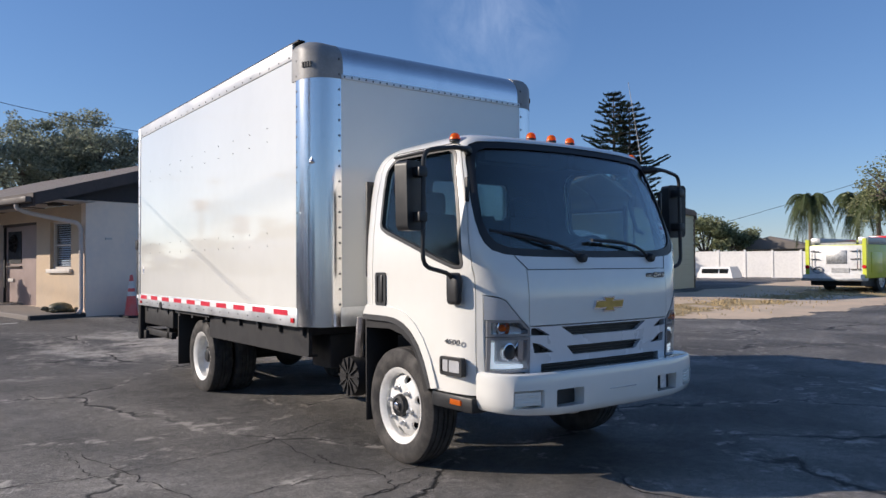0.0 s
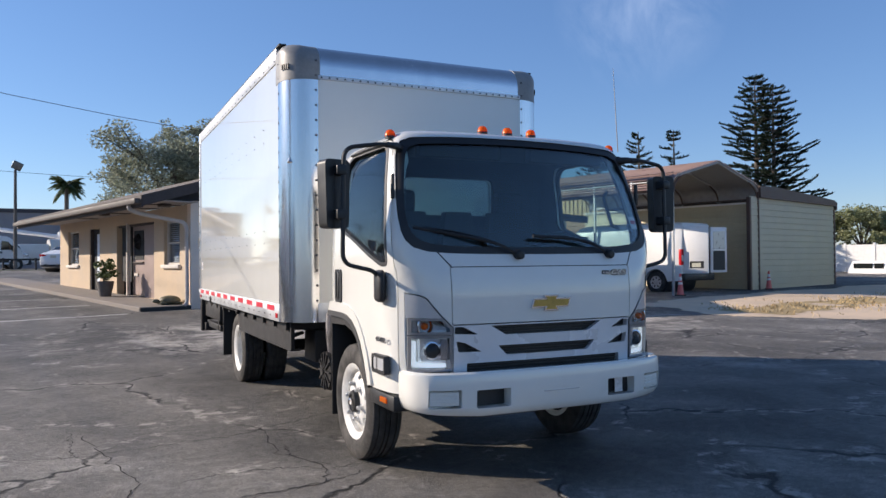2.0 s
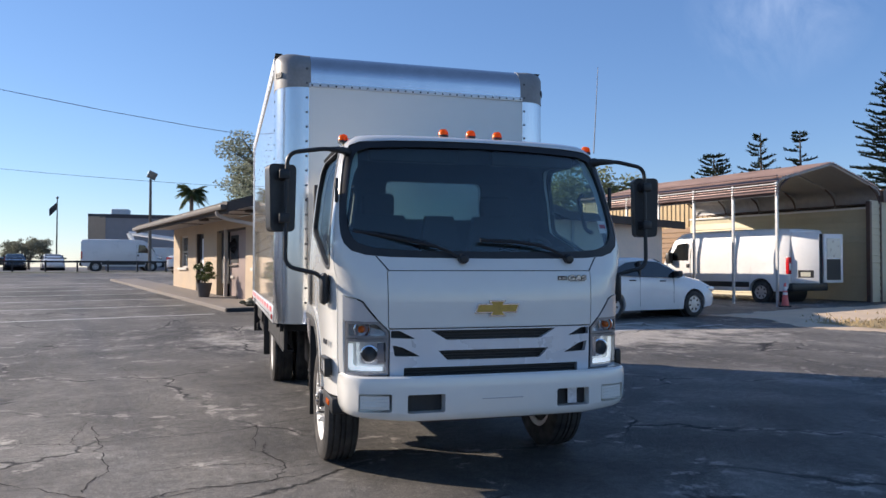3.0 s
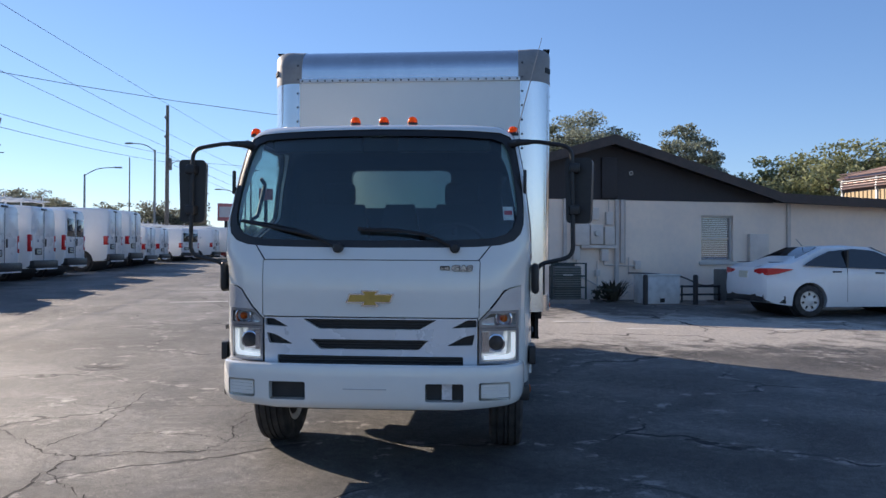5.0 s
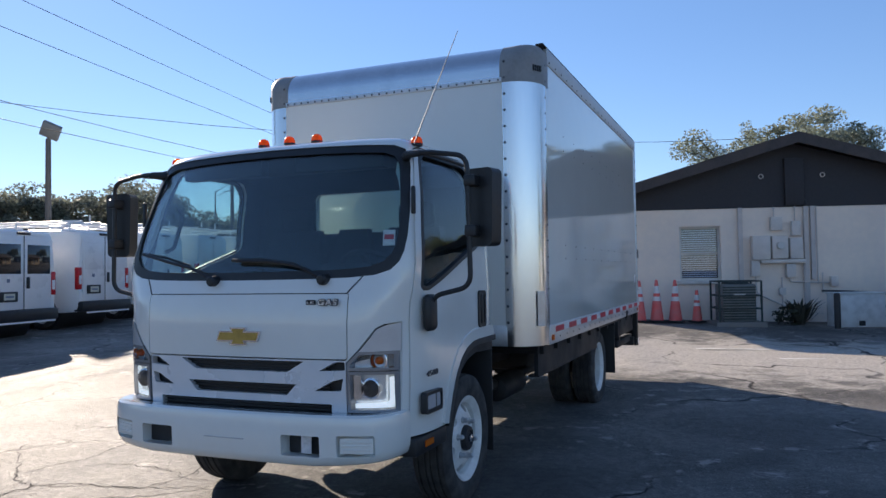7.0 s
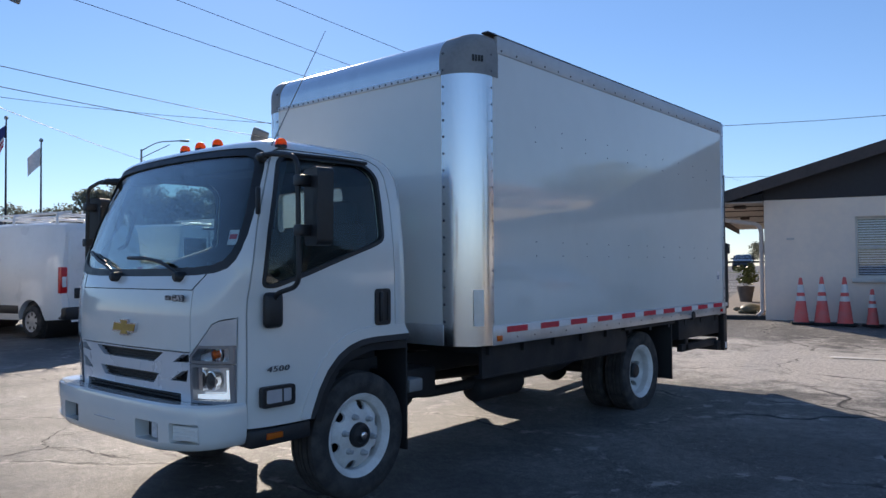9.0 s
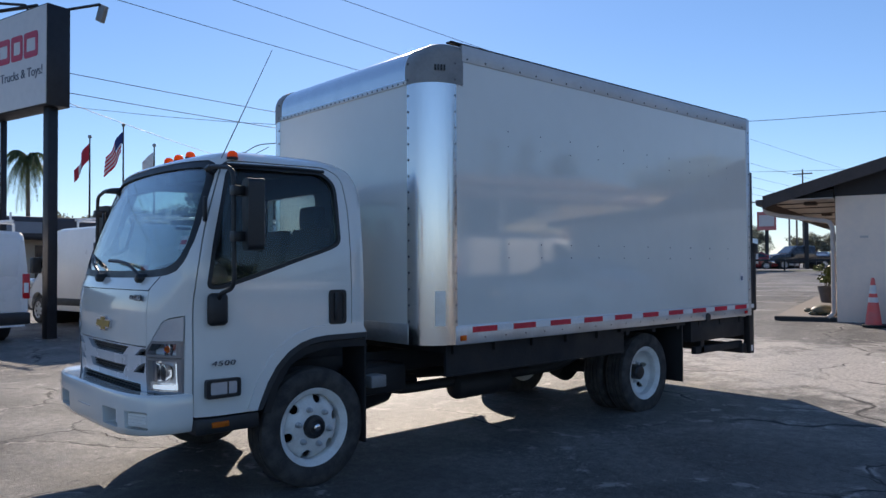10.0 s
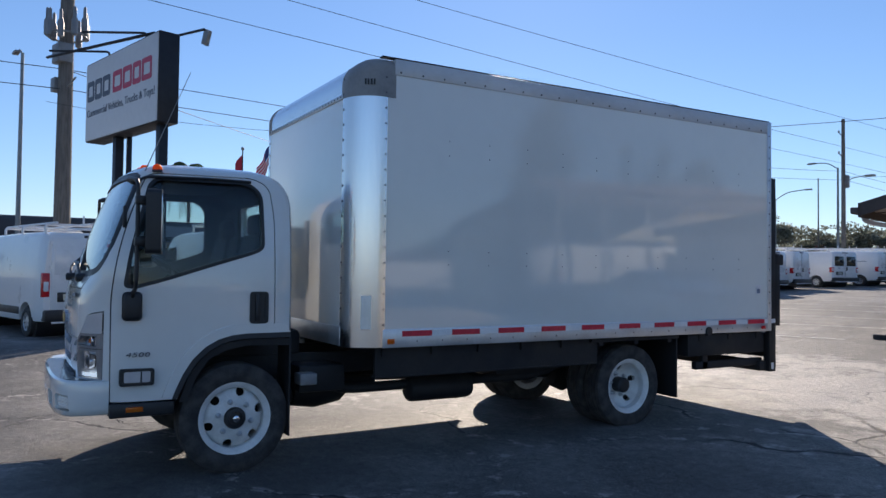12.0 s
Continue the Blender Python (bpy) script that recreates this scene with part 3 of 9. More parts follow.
for side in (1, -1):
    def P(pts):
        return pts if side > 0 else mirror_pts(pts)
    head = part("headlamp", cut(cab_loft(0.045), [('DIFFERENCE', cab_loft(0.10, 0.3)), ('INTERSECT', py(P([(0.67, 0.72), (1.05, 0.72), (1.05, 1.0), (0.95, 1.05), (0.67, 0.985)]), -1, 0.34))]), M_LAMPSILVER, truck, "projector headlamp with lit running light")
    top = [(0.70, 1.012), (0.735, 1.047), (1.05, 1.053), (1.05, 1.203), (0.94, 1.199), (0.862, 1.183), (0.824, 1.164), (0.794, 1.12), (0.738, 1.052)]
    part("upper_trim", cut(cab_loft(-0.004), [('DIFFERENCE', cab_loft(0.04, 0.3)), ('INTERSECT', py(P(top), -1, 0.295))]), M_LAMPGREY, head, "silver-grey upper lamp trim")
    for nm, z0, z1 in (("upper_lens", 0.955, 1.04), ("lower_lens", 0.735, 0.935)):
        poly = [(0.678, z0), (0.905, z0), (0.905, z1), (0.735, z1), (0.678, z1 - (0.055 if nm == "upper_lens" else 0))]
        ln = part(nm, cut(cab_loft(0.0), [('DIFFERENCE', cab_loft(0.006, 0.3)), ('INTERSECT', py(P(poly), -1, 0.5))]), M_LENS, head, "clear lens")
        ln.visible_shadow = False
        part("bezel", cut(cab_loft(-0.004), [('DIFFERENCE', cab_loft(0.05, 0.3)), ('INTERSECT', py(P(grown(poly, 0.008)), -1, 0.5)), ('DIFFERENCE', py(P(grown(poly, -0.008)), -1.1, 0.6))]), M_BEZEL, head, "dark grey bezel")
    # turn bulb and projector
    bx = 0.82 * side
    part("turn_bulb", lathe(bmesh.new(), [(0, 0.022), (-0.02, 0.02), (-0.033, 0.010), (-0.034, 0.001)], 'y', 16, (bx, cab_y(0.82, 1.0) + 0.04, 0.998)), M_AMBER, head, "amber turn bulb")
    part("bulb_ring", lathe(bmesh.new(), [(0.0, 0.048), (-0.02, 0.052), (-0.022, 0.046), (-0.004, 0.038)], 'y', 20, (bx, cab_y(0.82, 1.0) + 0.042, 0.998), closed=True), M_CHROME, head)
    qx = 0.775 * side
    part("projector", lathe(bmesh.new(), [(0.03, 0.046), (-0.008, 0.045), (-0.012, 0.038), (-0.022, 0.028), (-0.027, 0.014), (-0.029, 0.0005)], 'y', 24, (qx, cab_y(0.79, 0.84) + 0.04, 0.85)), M_BLACK, head, "dark projector lens")
    part("projector_ring", lathe(bmesh.new(), [(0.02, 0.053), (-0.012, 0.055), (-0.014, 0.046), (0.0, 0.044)], 'y', 24, (qx, cab_y(0.79, 0.84) + 0.04, 0.85), closed=True), M_CHROME, head)
    drl = [(0.70, 0.750), (0.875, 0.750), (0.893, 0.765), (0.893, 0.91), (0.866, 0.91), (0.866, 0.79), (0.85, 0.776), (0.70, 0.772)]
    part("running_light", cut(cab_loft(0.014), [('DIFFERENCE', cab_loft(0.03, 0.3)), ('INTERSECT', py(P(drl), -1, 0.33))]), M_DRL, head, "white L-shaped running light, lit")
    part("reflector_fins", cut(cab_loft(0.02), [('DIFFERENCE', cab_loft(0.05, 0.3)), ('INTERSECT', py(P([(0.69, 0.795), (0.73, 0.795), (0.73, 0.92), (0.69, 0.92)]), -1, 0.3))]), M_CHROME, head)

# grille: silver bars with dark slots behind
slots = [
    [(-0.415, 0.992), (-0.31, 0.932), (0.31, 0.932), (0.415, 0.992)],
    [(-0.365, 0.868), (-0.305, 0.808), (0.305, 0.808), (0.365, 0.868)],
    [(-0.575, 0.706), (0.575, 0.706), (0.575, 0.768), (-0.575, 0.768)],
    [(-0.655, 0.992), (-0.60, 0.992), (-0.505, 0.942), (-0.655, 0.948)],
    [(-0.645, 0.905), (-0.585, 0.892), (-0.475, 0.835), (-0.63, 0.838)],
]
slots += [mirror_pts(s) for s in slots[3:5]]
tools = [('DIFFERENCE', cab_loft(0.04, 0.3)), ('INTERSECT', py(GRILLE, -1, 0.4))]
for s in slots:
    tools.append(('DIFFERENCE', py(rounded(s, 0.008, 3), -1.1, 0.5)))
grille = part("grille", cut(cab_loft(0.004), tools), M_SILVER, truck, "silver-painted bar grille")
part("grille_mesh", cut(cab_loft(0.05), [('DIFFERENCE', cab_loft(0.07, 0.3)), ('INTERSECT', py(GRILLE, -1, 0.4))]), M_BLACK, grille, "black honeycomb behind the bars")
for z in (0.945, 0.962, 0.979, 0.82, 0.837, 0.854, 0.72, 0.737, 0.754):
    part("grille_vane", B((-0.56, 0.172, z - 0.003), (0.56, 0.19, z + 0.003)), M_BLACK, grille)

# emblem: plain cross shape in chrome and gold
cross = [(-0.148, -0.029), (-0.044, -0.029), (-0.056, -0.049), (0.056, -0.049), (0.044, -0.029), (0.126, -0.029), (0.148, 0.029), (0.044, 0.029), (0.056, 0.049), (-0.056, 0.049), (-0.044, 0.029), (-0.126, 0.029)]
emb = part("emblem", moved(prism(bmesh.new(), cross, 0, 0.018, 'z'), Matrix.Translation((0.008, 0.132, 1.122)) @ FRONT), M_CHROME, truck, "gold cross-shaped emblem with chrome rim", smooth=None)
part("emblem_face", moved(prism(bmesh.new(), grown(cross, -0.0085), 0.012, 0.021, 'z'), Matrix.Translation((0.008, 0.132, 1.122)) @ FRONT), M_GOLD, emb, smooth=None)
BADGE_AT = Matrix.Translation((0.53, 0.150, 1.307)) @ FRONT
badge = part("badge", moved(prism(bmesh.new(), rect(-0.098, -0.012, -0.038, 0.014, 0.005), 0, 0.005, 'z'), BADGE_AT), M_BLACK, truck, "chrome badge reading 6.6L GAS with black outlines")
for body, size, x, wide, tall in (("6.6L", 0.030, -0.068, 0.95, 0.85), ("GAS", 0.046, 0.034, 1.35, 0.92)):
    at = BADGE_AT @ Matrix.Translation((x, 0, 0.003)) @ Matrix.Diagonal((wide, tall, 1, 1))
    part("letter_edge", moved(text_bm(body, size, 0.002, 1.1, 0.12, offset=0.005), at), M_BLACK, badge, "black letter outlines", smooth=None)
    part("lettering", moved(text_bm(body, size, 0.004, 1.1, 0.12), at @ Matrix.Translation((0, 0, 0.002))), M_LAMPSILVER, badge, "chrome letters " + body, smooth=None)

# bumper
BUMP = [(0.0, 0.0), (0.3, 0.002), (0.55, 0.014), (0.70, 0.036), (0.80, 0.065), (0.86, 0.10), (0.905, 0.15), (0.932, 0.21), (0.945, 0.27), (0.95, 0.345)]


def bumper_rings(inset=0.0):
    xs = [(-x, y) for x, y in BUMP[::-1]] + BUMP[1:]
    rings = []
    for i, (x, y) in enumerate(xs):
        a, b = xs[max(0, i - 1)], xs[min(len(xs) - 1, i + 1)]
        t = Vector((b[0] - a[0], b[1] - a[1])).normalized()
        n = Vector((-t.y, t.x))
        edge = max(0.0, (abs(x) - 0.55) / 0.4)
        zb = 0.468 + 0.028 * min(1.0, edge)
        prof = [(0.14, 0.722), (0.022, 0.734), (0.006, 0.724), (0.0, 0.70), (0.0, 0.60), (0.004, zb + 0.05), (0.018, zb + 0.012), (0.035, zb), (0.14, zb + 0.004)]
        rings.append([(x + n.x * (d + inset), y + n.y * (d + inset), z) for d, z in prof])
    return rings


slot_l, slot_r = rect(0.36, 0.520, 0.585, 0.628, 0.012), rect(-0.585, 0.520, -0.36, 0.628, 0.012)
fog_l, fog_r = rect(0.675, 0.528, 0.862, 0.635, 0.015), rect(-0.862, 0.528, -0.675, 0.635, 0.015)
bumper = part("bumper", cut(loft(bmesh.new(), bumper_rings()), [('DIFFERENCE', py(slot_l, -1, 0.12)), ('DIFFERENCE', py(slot_r, -1, 0.12)), ('DIFFERENCE', py(fog_l, -1, 0.125)), ('DIFFERENCE', py(fog_r, -1, 0.125))]), M_WHITE, truck, "white moulded front bumper")
for side in (1, -1):
    part("slot_liner", B((0.36 * side, 0.09, 0.515), (0.585 * side, 0.11, 0.632)), M_BLACK, bumper, "black tow slot")
    part("fog_cover", loft(bmesh.new(), [[(0.678 * side, 0.125, 0.531), (0.859 * side, 0.135, 0.531), (0.859 * side, 0.135, 0.632), (0.678 * side, 0.125, 0.632)], [(0.688 * side, 0.05, 0.543), (0.85 * side, 0.105, 0.543), (0.85 * side, 0.105, 0.62), (0.688 * side, 0.05, 0.62)]]), M_WHITE, bumper, "white fog lamp blanking cover")
    for z in (0.562, 0.582, 0.602):
        part("cover_rib", loft(bmesh.new(), [[(0.70 * side, 0.06, z - 0.004), (0.84 * side, 0.112, z - 0.004), (0.84 * side, 0.112, z + 0.004), (0.70 * side, 0.06, z + 0.004)], [(0.70 * side, 0.046, z - 0.003), (0.84 * side, 0.096, z - 0.003), (0.84 * side, 0.096, z + 0.003), (0.70 * side, 0.046, z + 0.003)]]), M_WHITE, bumper)
part("tag_plate", B((0.455, 0.055, 0.528), (0.515, 0.06, 0.62)), M_STICKER, bumper, "small white paper tag")
part("plate_line", B((-0.13, -0.003, 0.588), (0.13, 0.004, 0.593)), M_LAMPGREY, bumper)
part("lower_valance", B((-0.50, 0.14, 0.44), (0.50, 0.35, 0.475), 0.01), M_CHASSIS, truck)

# wipers
for pts in ([(-0.20, 0.165, 1.428), (-0.34, 0.175, 1.50), (-0.52, 0.205, 1.535), (-0.86, 0.31, 1.60)], [(0.52, 0.185, 1.43), (0.38, 0.175, 1.505), (0.2, 0.18, 1.535), (-0.08, 0.185, 1.545)]):
    base = Vector(pts[0])
    wiper = part("wiper", tube(bmesh.new(), smooth_path(pts, 4, 0.08), 0.010, 8), M_BLACK, truck, "black wiper arm and blade")
    part("pivot", lathe(bmesh.new(), [(0.03, 0.032), (-0.025, 0.03), (-0.035, 0.02), (-0.036, 0.001)], 'y', 16, tuple(base)), M_BLACK, wiper)
    a, b = Vector(pts[1]), Vector(pts[3])
    part("blade", tube(bmesh.new(), [a.lerp(b, 0.1) + Vector((0, 0.006, 0.012)), a.lerp(b, 0.55) + Vector((0, 0.0, 0.02)), b + Vector((0, 0.006, 0.006))], 0.007, 6), M_BLACK, wiper)

# mirrors
for side in (1, -1):
    arm_pts = [(0.93 * side, 0.44, 2.11), (1.02 * side, 0.44, 2.118), (1.25 * side, 0.46, 2.085), (1.262 * side, 0.46, 1.38), (1.06 * side, 0.47, 1.335), (1.015 * side, 0.47, 1.28)]
    mirror = part("mirror", tube(bmesh.new(), smooth_path(arm_pts, 6, 0.07), 0.014, 10), M_BLACK, truck, "black tubular mirror arm with tall mirror")
    part("mirror_head", moved(prism(bmesh.new(), rounded([(-0.078, -0.208), (0.078, -0.208), (0.088, 0.195), (0.07, 0.215), (-0.07, 0.215), (-0.088, 0.195)], 0.035, 4), -0.045, 0.05, 'z'), Matrix.Translation(((1.31 if side > 0 else -1.285), 0.56, 1.805)) @ Matrix.Rotation(radians(-14 * side), 4, 'Z') @ pose(0, 0, 0, 90)), M_BLACK, mirror, "black mirror housing")
    part("mirror_glass", moved(prism(bmesh.new(), rounded([(-0.066, -0.19), (0.066, -0.19), (0.072, 0.195), (-0.072, 0.195)], 0.03, 4), -0.049, -0.044, 'z'), Matrix.Translation(((1.31 if side > 0 else -1.285), 0.56, 1.805)) @ Matrix.Rotation(radians(-14 * side), 4, 'Z') @ pose(0, 0, 0, 90)), M_CHROME, mirror, "mirror glass")
    part("upper_bracket", tube(bmesh.new(), [(0.865 * side, 0.515, 2.112), (0.905 * side, 0.46, 2.115), (0.985 * side, 0.44, 2.115)], 0.030, 10, 0.017), M_BLACK, mirror, "black wedge bracket on the cab corner")
    part("lower_bracket", B((0.995 * side, 0.405, 1.14), (1.045 * side, 0.535, 1.34), 0.03, 3), M_BLACK, mirror, "black lower mirror foot")
    for z in (1.95, 1.68):
        part("clamp", B((1.235 * side, 0.44, z - 0.03), (1.30 * side, 0.53, z + 0.03), 0.008), M_BLACK, mirror)

# antenna
part("antenna", tube(bmesh.new(), [(0.90, 0.55, 2.19), (1.075, 0.812, 2.89)], 0.004, 6, 0.002), M_CAP, truck, "thin whip antenna")
part("turn_repeater", B((0.940, 0.405, 1.78), (0.962, 0.432, 1.935), 0.008), M_BLACK, truck)
part("turn_repeater", B((-0.962, 0.405, 1.78), (-0.940, 0.432, 1.935), 0.008), M_BLACK, truck)

# cab interior
part("dashboard", px(rounded([(0.31, 1.06), (0.31, 1.40), (0.36, 1.465), (0.60, 1.45), (0.72, 1.36), (0.70, 1.06)], 0.04), -0.80, 0.80), M_GREYIN, truck, "dark grey dashboard")
part("instrument_hood", loft(bmesh.new(), [[(0.28, 0.5, 1.44), (0.68, 0.5, 1.44), (0.64, 0.5, 1.52), (0.32, 0.5, 1.52)], [(0.30, 0.72, 1.40), (0.66, 0.72, 1.40), (0.64, 0.70, 1.50), (0.32, 0.70, 1.50)]]), M_GREYIN, truck)
wheel_m = Matrix.Translation((0.48, 0.84, 1.47)) @ Matrix.Rotation(radians(-38), 4, 'X')
circ = [wheel_m @ Vector((0.20 * math.cos(a * math.pi / 16), 0.20 * math.sin(a * math.pi / 16), 0)) for a in range(33)]
steer = part("steering_wheel", tube(bmesh.new(), circ, 0.015, 8), M_GREYIN, truck, "dark steering wheel")
part("wheel_hub", moved(B((-0.07, -0.06, -0.03), (0.07, 0.06, 0.02), 0.02), wheel_m), M_GREYIN, steer)
for a in (200, 340, 270):
    part("spoke", moved(B((0.05, -0.018, -0.02), (0.195, 0.018, 0.0), 0.006), wheel_m @ Matrix.Rotation(radians(a), 4, 'Z')), M_GREYIN, steer)
part("column", tube(bmesh.new(), [wheel_m @ Vector((0, 0, -0.02)), wheel_m @ Vector((0, 0, -0.3))], 0.035, 10), M_GREYIN, steer)
for x0, x1 in ((0.24, 0.74), (-0.16, 0.18), (-0.74, -0.22)):
    seat = part("seat_back", loft(bmesh.new(), [[(x0, 1.28, 1.12), (x1, 1.28, 1.12), (x1, 1.42, 1.12), (x0, 1.42, 1.12)], [(x0, 1.36, 1.5), (x1, 1.36, 1.5), (x1, 1.47, 1.5), (x0, 1.47, 1.5)], [(x0 + 0.06, 1.42, 1.78), (x1 - 0.06, 1.42, 1.78), (x1 - 0.06, 1.50, 1.78), (x0 + 0.06, 1.50, 1.78)]]), M_SEAT, truck, "dark cloth seat back")
    if x1 - x0 > 0.4:
        part("head_rest", B(((x0 + x1) / 2 - 0.13, 1.42, 1.77), ((x0 + x1) / 2 + 0.13, 1.52, 1.95), 0.04, 3), M_SEAT, seat)
    part("seat_cushion", B((x0, 0.90, 1.06), (x1, 1.32, 1.19), 0.04, 3), M_SEAT, seat)
part("inner_trim", cut(cab_loft(0.053, 1.06), [
    ('DIFFERENCE', cab_loft(0.060, 1.0)),
    ('DIFFERENCE', px(grown(WINDOW, -0.006), 0.6, 1.4)),
    ('DIFFERENCE', px(grown(WINDOW, -0.006), -1.4, -0.6)),
    ('DIFFERENCE', ws_cutter(0.03)),
    ('DIFFERENCE', py(rect(-0.40, 1.76, 0.40, 2.06, 0.06), 1.4, 1.8)),
]), M_GREYIN, truck, "dark grey cab lining")
part("headliner", B((-0.78, 0.62, 2.19), (0.78, 1.45, 2.205)), M_HEADLINER, truck)
part("rear_trim", cut(B((-0.85, 1.55, 1.06), (0.85, 1.575, 2.10)), [('DIFFERENCE', py(rect(-0.40, 1.76, 0.40, 2.06, 0.06), 1.4, 1.8))]), M_GREYIN, truck)
part("sun_visor", B((0.12, 0.52, 2.07), (0.72, 0.60, 2.17), 0.01), M_GREYIN, truck)
part("sun_visor", B((-0.72, 0.52, 2.07), (-0.12, 0.60, 2.17), 0.01), M_GREYIN, truck)
part("cab_floor", B((-0.90, 0.38, 1.035), (0.90, 1.57, 1.055)), M_GREYIN, truck)
sticker = part("sticker", moved(B((-0.033, -0.001, -0.045), (0.033, 0.001, 0.045)), Matrix.Translation((0.845, cab_y(0.845, 1.65) + 0.022, 1.65)) @ Matrix.Rotation(radians(16), 4, 'Z') @ Matrix.Rotation(radians(-18), 4, 'X')), M_STICKER, windscreen, "white and red paper window sticker")
part("sticker_print", moved(B((-0.026, -0.003, -0.01), (0.026, 0.0005, 0.018)), Matrix.Translation((0.845, cab_y(0.845, 1.65) + 0.022, 1.65)) @ Matrix.Rotation(radians(16), 4, 'Z') @ Matrix.Rotation(radians(-18), 4, 'X')), M_STICKERRED, sticker)
part("rear_intake", B((-0.955, 1.625, 1.30), (-0.88, 1.655, 2.02), 0.012), M_BLACK, truck, "black air intake stack behind the cab")


# wheels
def tyre_profile(w, R=0.405, r=0.25):
    h = w / 2
    return [(-h * 0.80, r), (-h * 0.98, r + 0.03), (-h * 1.06, r + 0.08), (-h * 1.0, R - 0.03), (-h * 0.86, R - 0.006), (-h * 0.62, R), (-h * 0.60, R - 0.010), (-h * 0.52, R - 0.010), (-h * 0.50, R + 0.001), (-h * 0.2, R + 0.002), (-h * 0.18, R - 0.010), (-h * 0.10, R - 0.010), (-h * 0.08, R + 0.002),
            (h * 0.08, R + 0.002), (h * 0.10, R - 0.010), (h * 0.18, R - 0.010), (h * 0.2, R + 0.002), (h * 0.50, R + 0.001), (h * 0.52, R - 0.010), (h * 0.60, R - 0.010), (h * 0.62, R), (h * 0.86, R - 0.006), (h * 1.0, R - 0.03), (h * 1.06, R + 0.0 - 0.075), (h * 0.98, r + 0.03), (h * 0.80, r)]


def disc_with_holes(prof, holes, rr, hr, a0=0.0):
    bm = lathe(bmesh.new(), prof, 'x', 60, closed=True)
    tools = []
    for k in range(holes):
        t = a0 + 2 * math.pi * k / holes
        c = bmesh.new()
        bmesh.ops.create_cone(c, cap_ends=True, segments=18, radius1=hr, radius2=hr, depth=0.6, matrix=Matrix.Translation((0, rr * math.cos(t), rr * math.sin(t))) @ AXM['x'] @ Matrix.Rotation(0, 4, 'Z'))
        tools.append(('DIFFERENCE', c))
    return cut(bm, tools)


def wheel(name, at_, side, front=True, label=""):
    """A steel wheel, outer side towards +x; turned for the other side."""
    m = Matrix.Translation(at_) @ (Matrix() if side > 0 else Matrix.Rotation(math.pi, 4, 'Z'))
    w = new(name)
    w.parent = truck
    w.matrix_local = m
    w["label"] = label
    part("tyre", lathe(bmesh.new(), tyre_profile(0.225), 'x', 64, closed=True), M_RUBBER, w, "black road tyre with grooved tread")
    rimp = [(-0.09, 0.225), (-0.10, 0.262), (-0.085, 0.262), (-0.08, 0.24), (-0.03, 0.225), (0.06, 0.232), (0.08, 0.24), (0.088, 0.268), (0.105, 0.266), (0.10, 0.25), (0.075, 0.222), (-0.04, 0.212)]
    part("rim", lathe(bmesh.new(), rimp, 'x', 60, closed=True), M_WHEEL, w, "white painted steel rim")
    if front:
        prof = [(0.02, 0.225), (0.052, 0.205), (0.075, 0.17), (0.083, 0.145), (0.085, 0.085), (0.085, 0.05), (0.065, 0.05), (0.065, 0.085), (0.063, 0.145), (0.055, 0.17), (0.03, 0.205), (0.0, 0.225)]
        lug, lx = 0.124, 0.086
        part("hub", lathe(bmesh.new(), [(0.02, 0.082), (0.10, 0.080), (0.118, 0.072), (0.122, 0.052), (0.112, 0.046), (0.112, 0.0005)], 'x', 28), M_BLACK, w, "dark axle hub")
        part("hub_nut", lathe(bmesh.new(), [(0.10, 0.028), (0.138, 0.026), (0.142, 0.018), (0.142, 0.0005)], 'x', 8), M_CHROME, w)
    else:
        prof = [(0.03, 0.225), (-0.005, 0.205), (-0.045, 0.17), (-0.056, 0.14), (-0.058, 0.08), (-0.058, 0.06), (-0.075, 0.06), (-0.075, 0.08), (-0.072, 0.14), (-0.062, 0.17), (-0.02, 0.205), (0.01, 0.225)]
        lug, lx = 0.108, -0.058
        part("hub", lathe(bmesh.new(), [(-0.10, 0.078), (0.035, 0.074), (0.05, 0.06), (0.055, 0.03), (0.055, 0.0005)], 'x', 28), M_BLACK, w, "dark axle hub")
    disc = part("wheel_disc", disc_with_holes(prof, 6 if front else 5, 0.192 if front else 0.172, 0.033 if front else 0.03, radians(17)), M_WHEEL, w, "white wheel disc with hand holes")
    part("wheel_back", lathe(bmesh.new(), [(-0.08, 0.222), (-0.078, 0.0005)], 'x', 40), M_CHASSIS, w)
    for k in range(6):
        t = radians(47) + 2 * math.pi * k / 6
        part("lug_nut", lathe(bmesh.new(), [(lx - 0.01, 0.022), (lx + 0.006, 0.021), (lx + 0.008, 0.016), (lx + 0.034, 0.014), (lx + 0.04, 0.008), (lx + 0.04, 0.0005)], 'x', 10, (0, lug * math.cos(t), lug * math.sin(t))), M_RIMGREY, disc)
    return w


wheel("front_wheel", (0.84, 1.209, 0.402), 1, True, "front wheel with white steel rim")
wheel("front_wheel", (-0.84, 1.209, 0.402), -1, True, "front wheel with white steel rim")
for side in (1, -1):
    wheel("rear_wheel", (0.95 * side, 5.03, 0.402), side, False, "outer rear dual wheel with white rim")
    inner = new("inner_rear_wheel")
    inner.parent = truck
    inner.matrix_local = Matrix.Translation((0.685 * side, 5.03, 0.402))
    part("tyre", lathe(bmesh.new(), tyre_profile(0.225), 'x', 48, closed=True), M_RUBBER, inner, "inner dual tyre")
    part("rim", lathe(bmesh.new(), [(-0.1, 0.26), (-0.08, 0.22), (0.08, 0.22), (0.1, 0.26), (0.08, 0.2), (-0.08, 0.2)], 'x', 40, closed=True), M_WHEEL, inner)

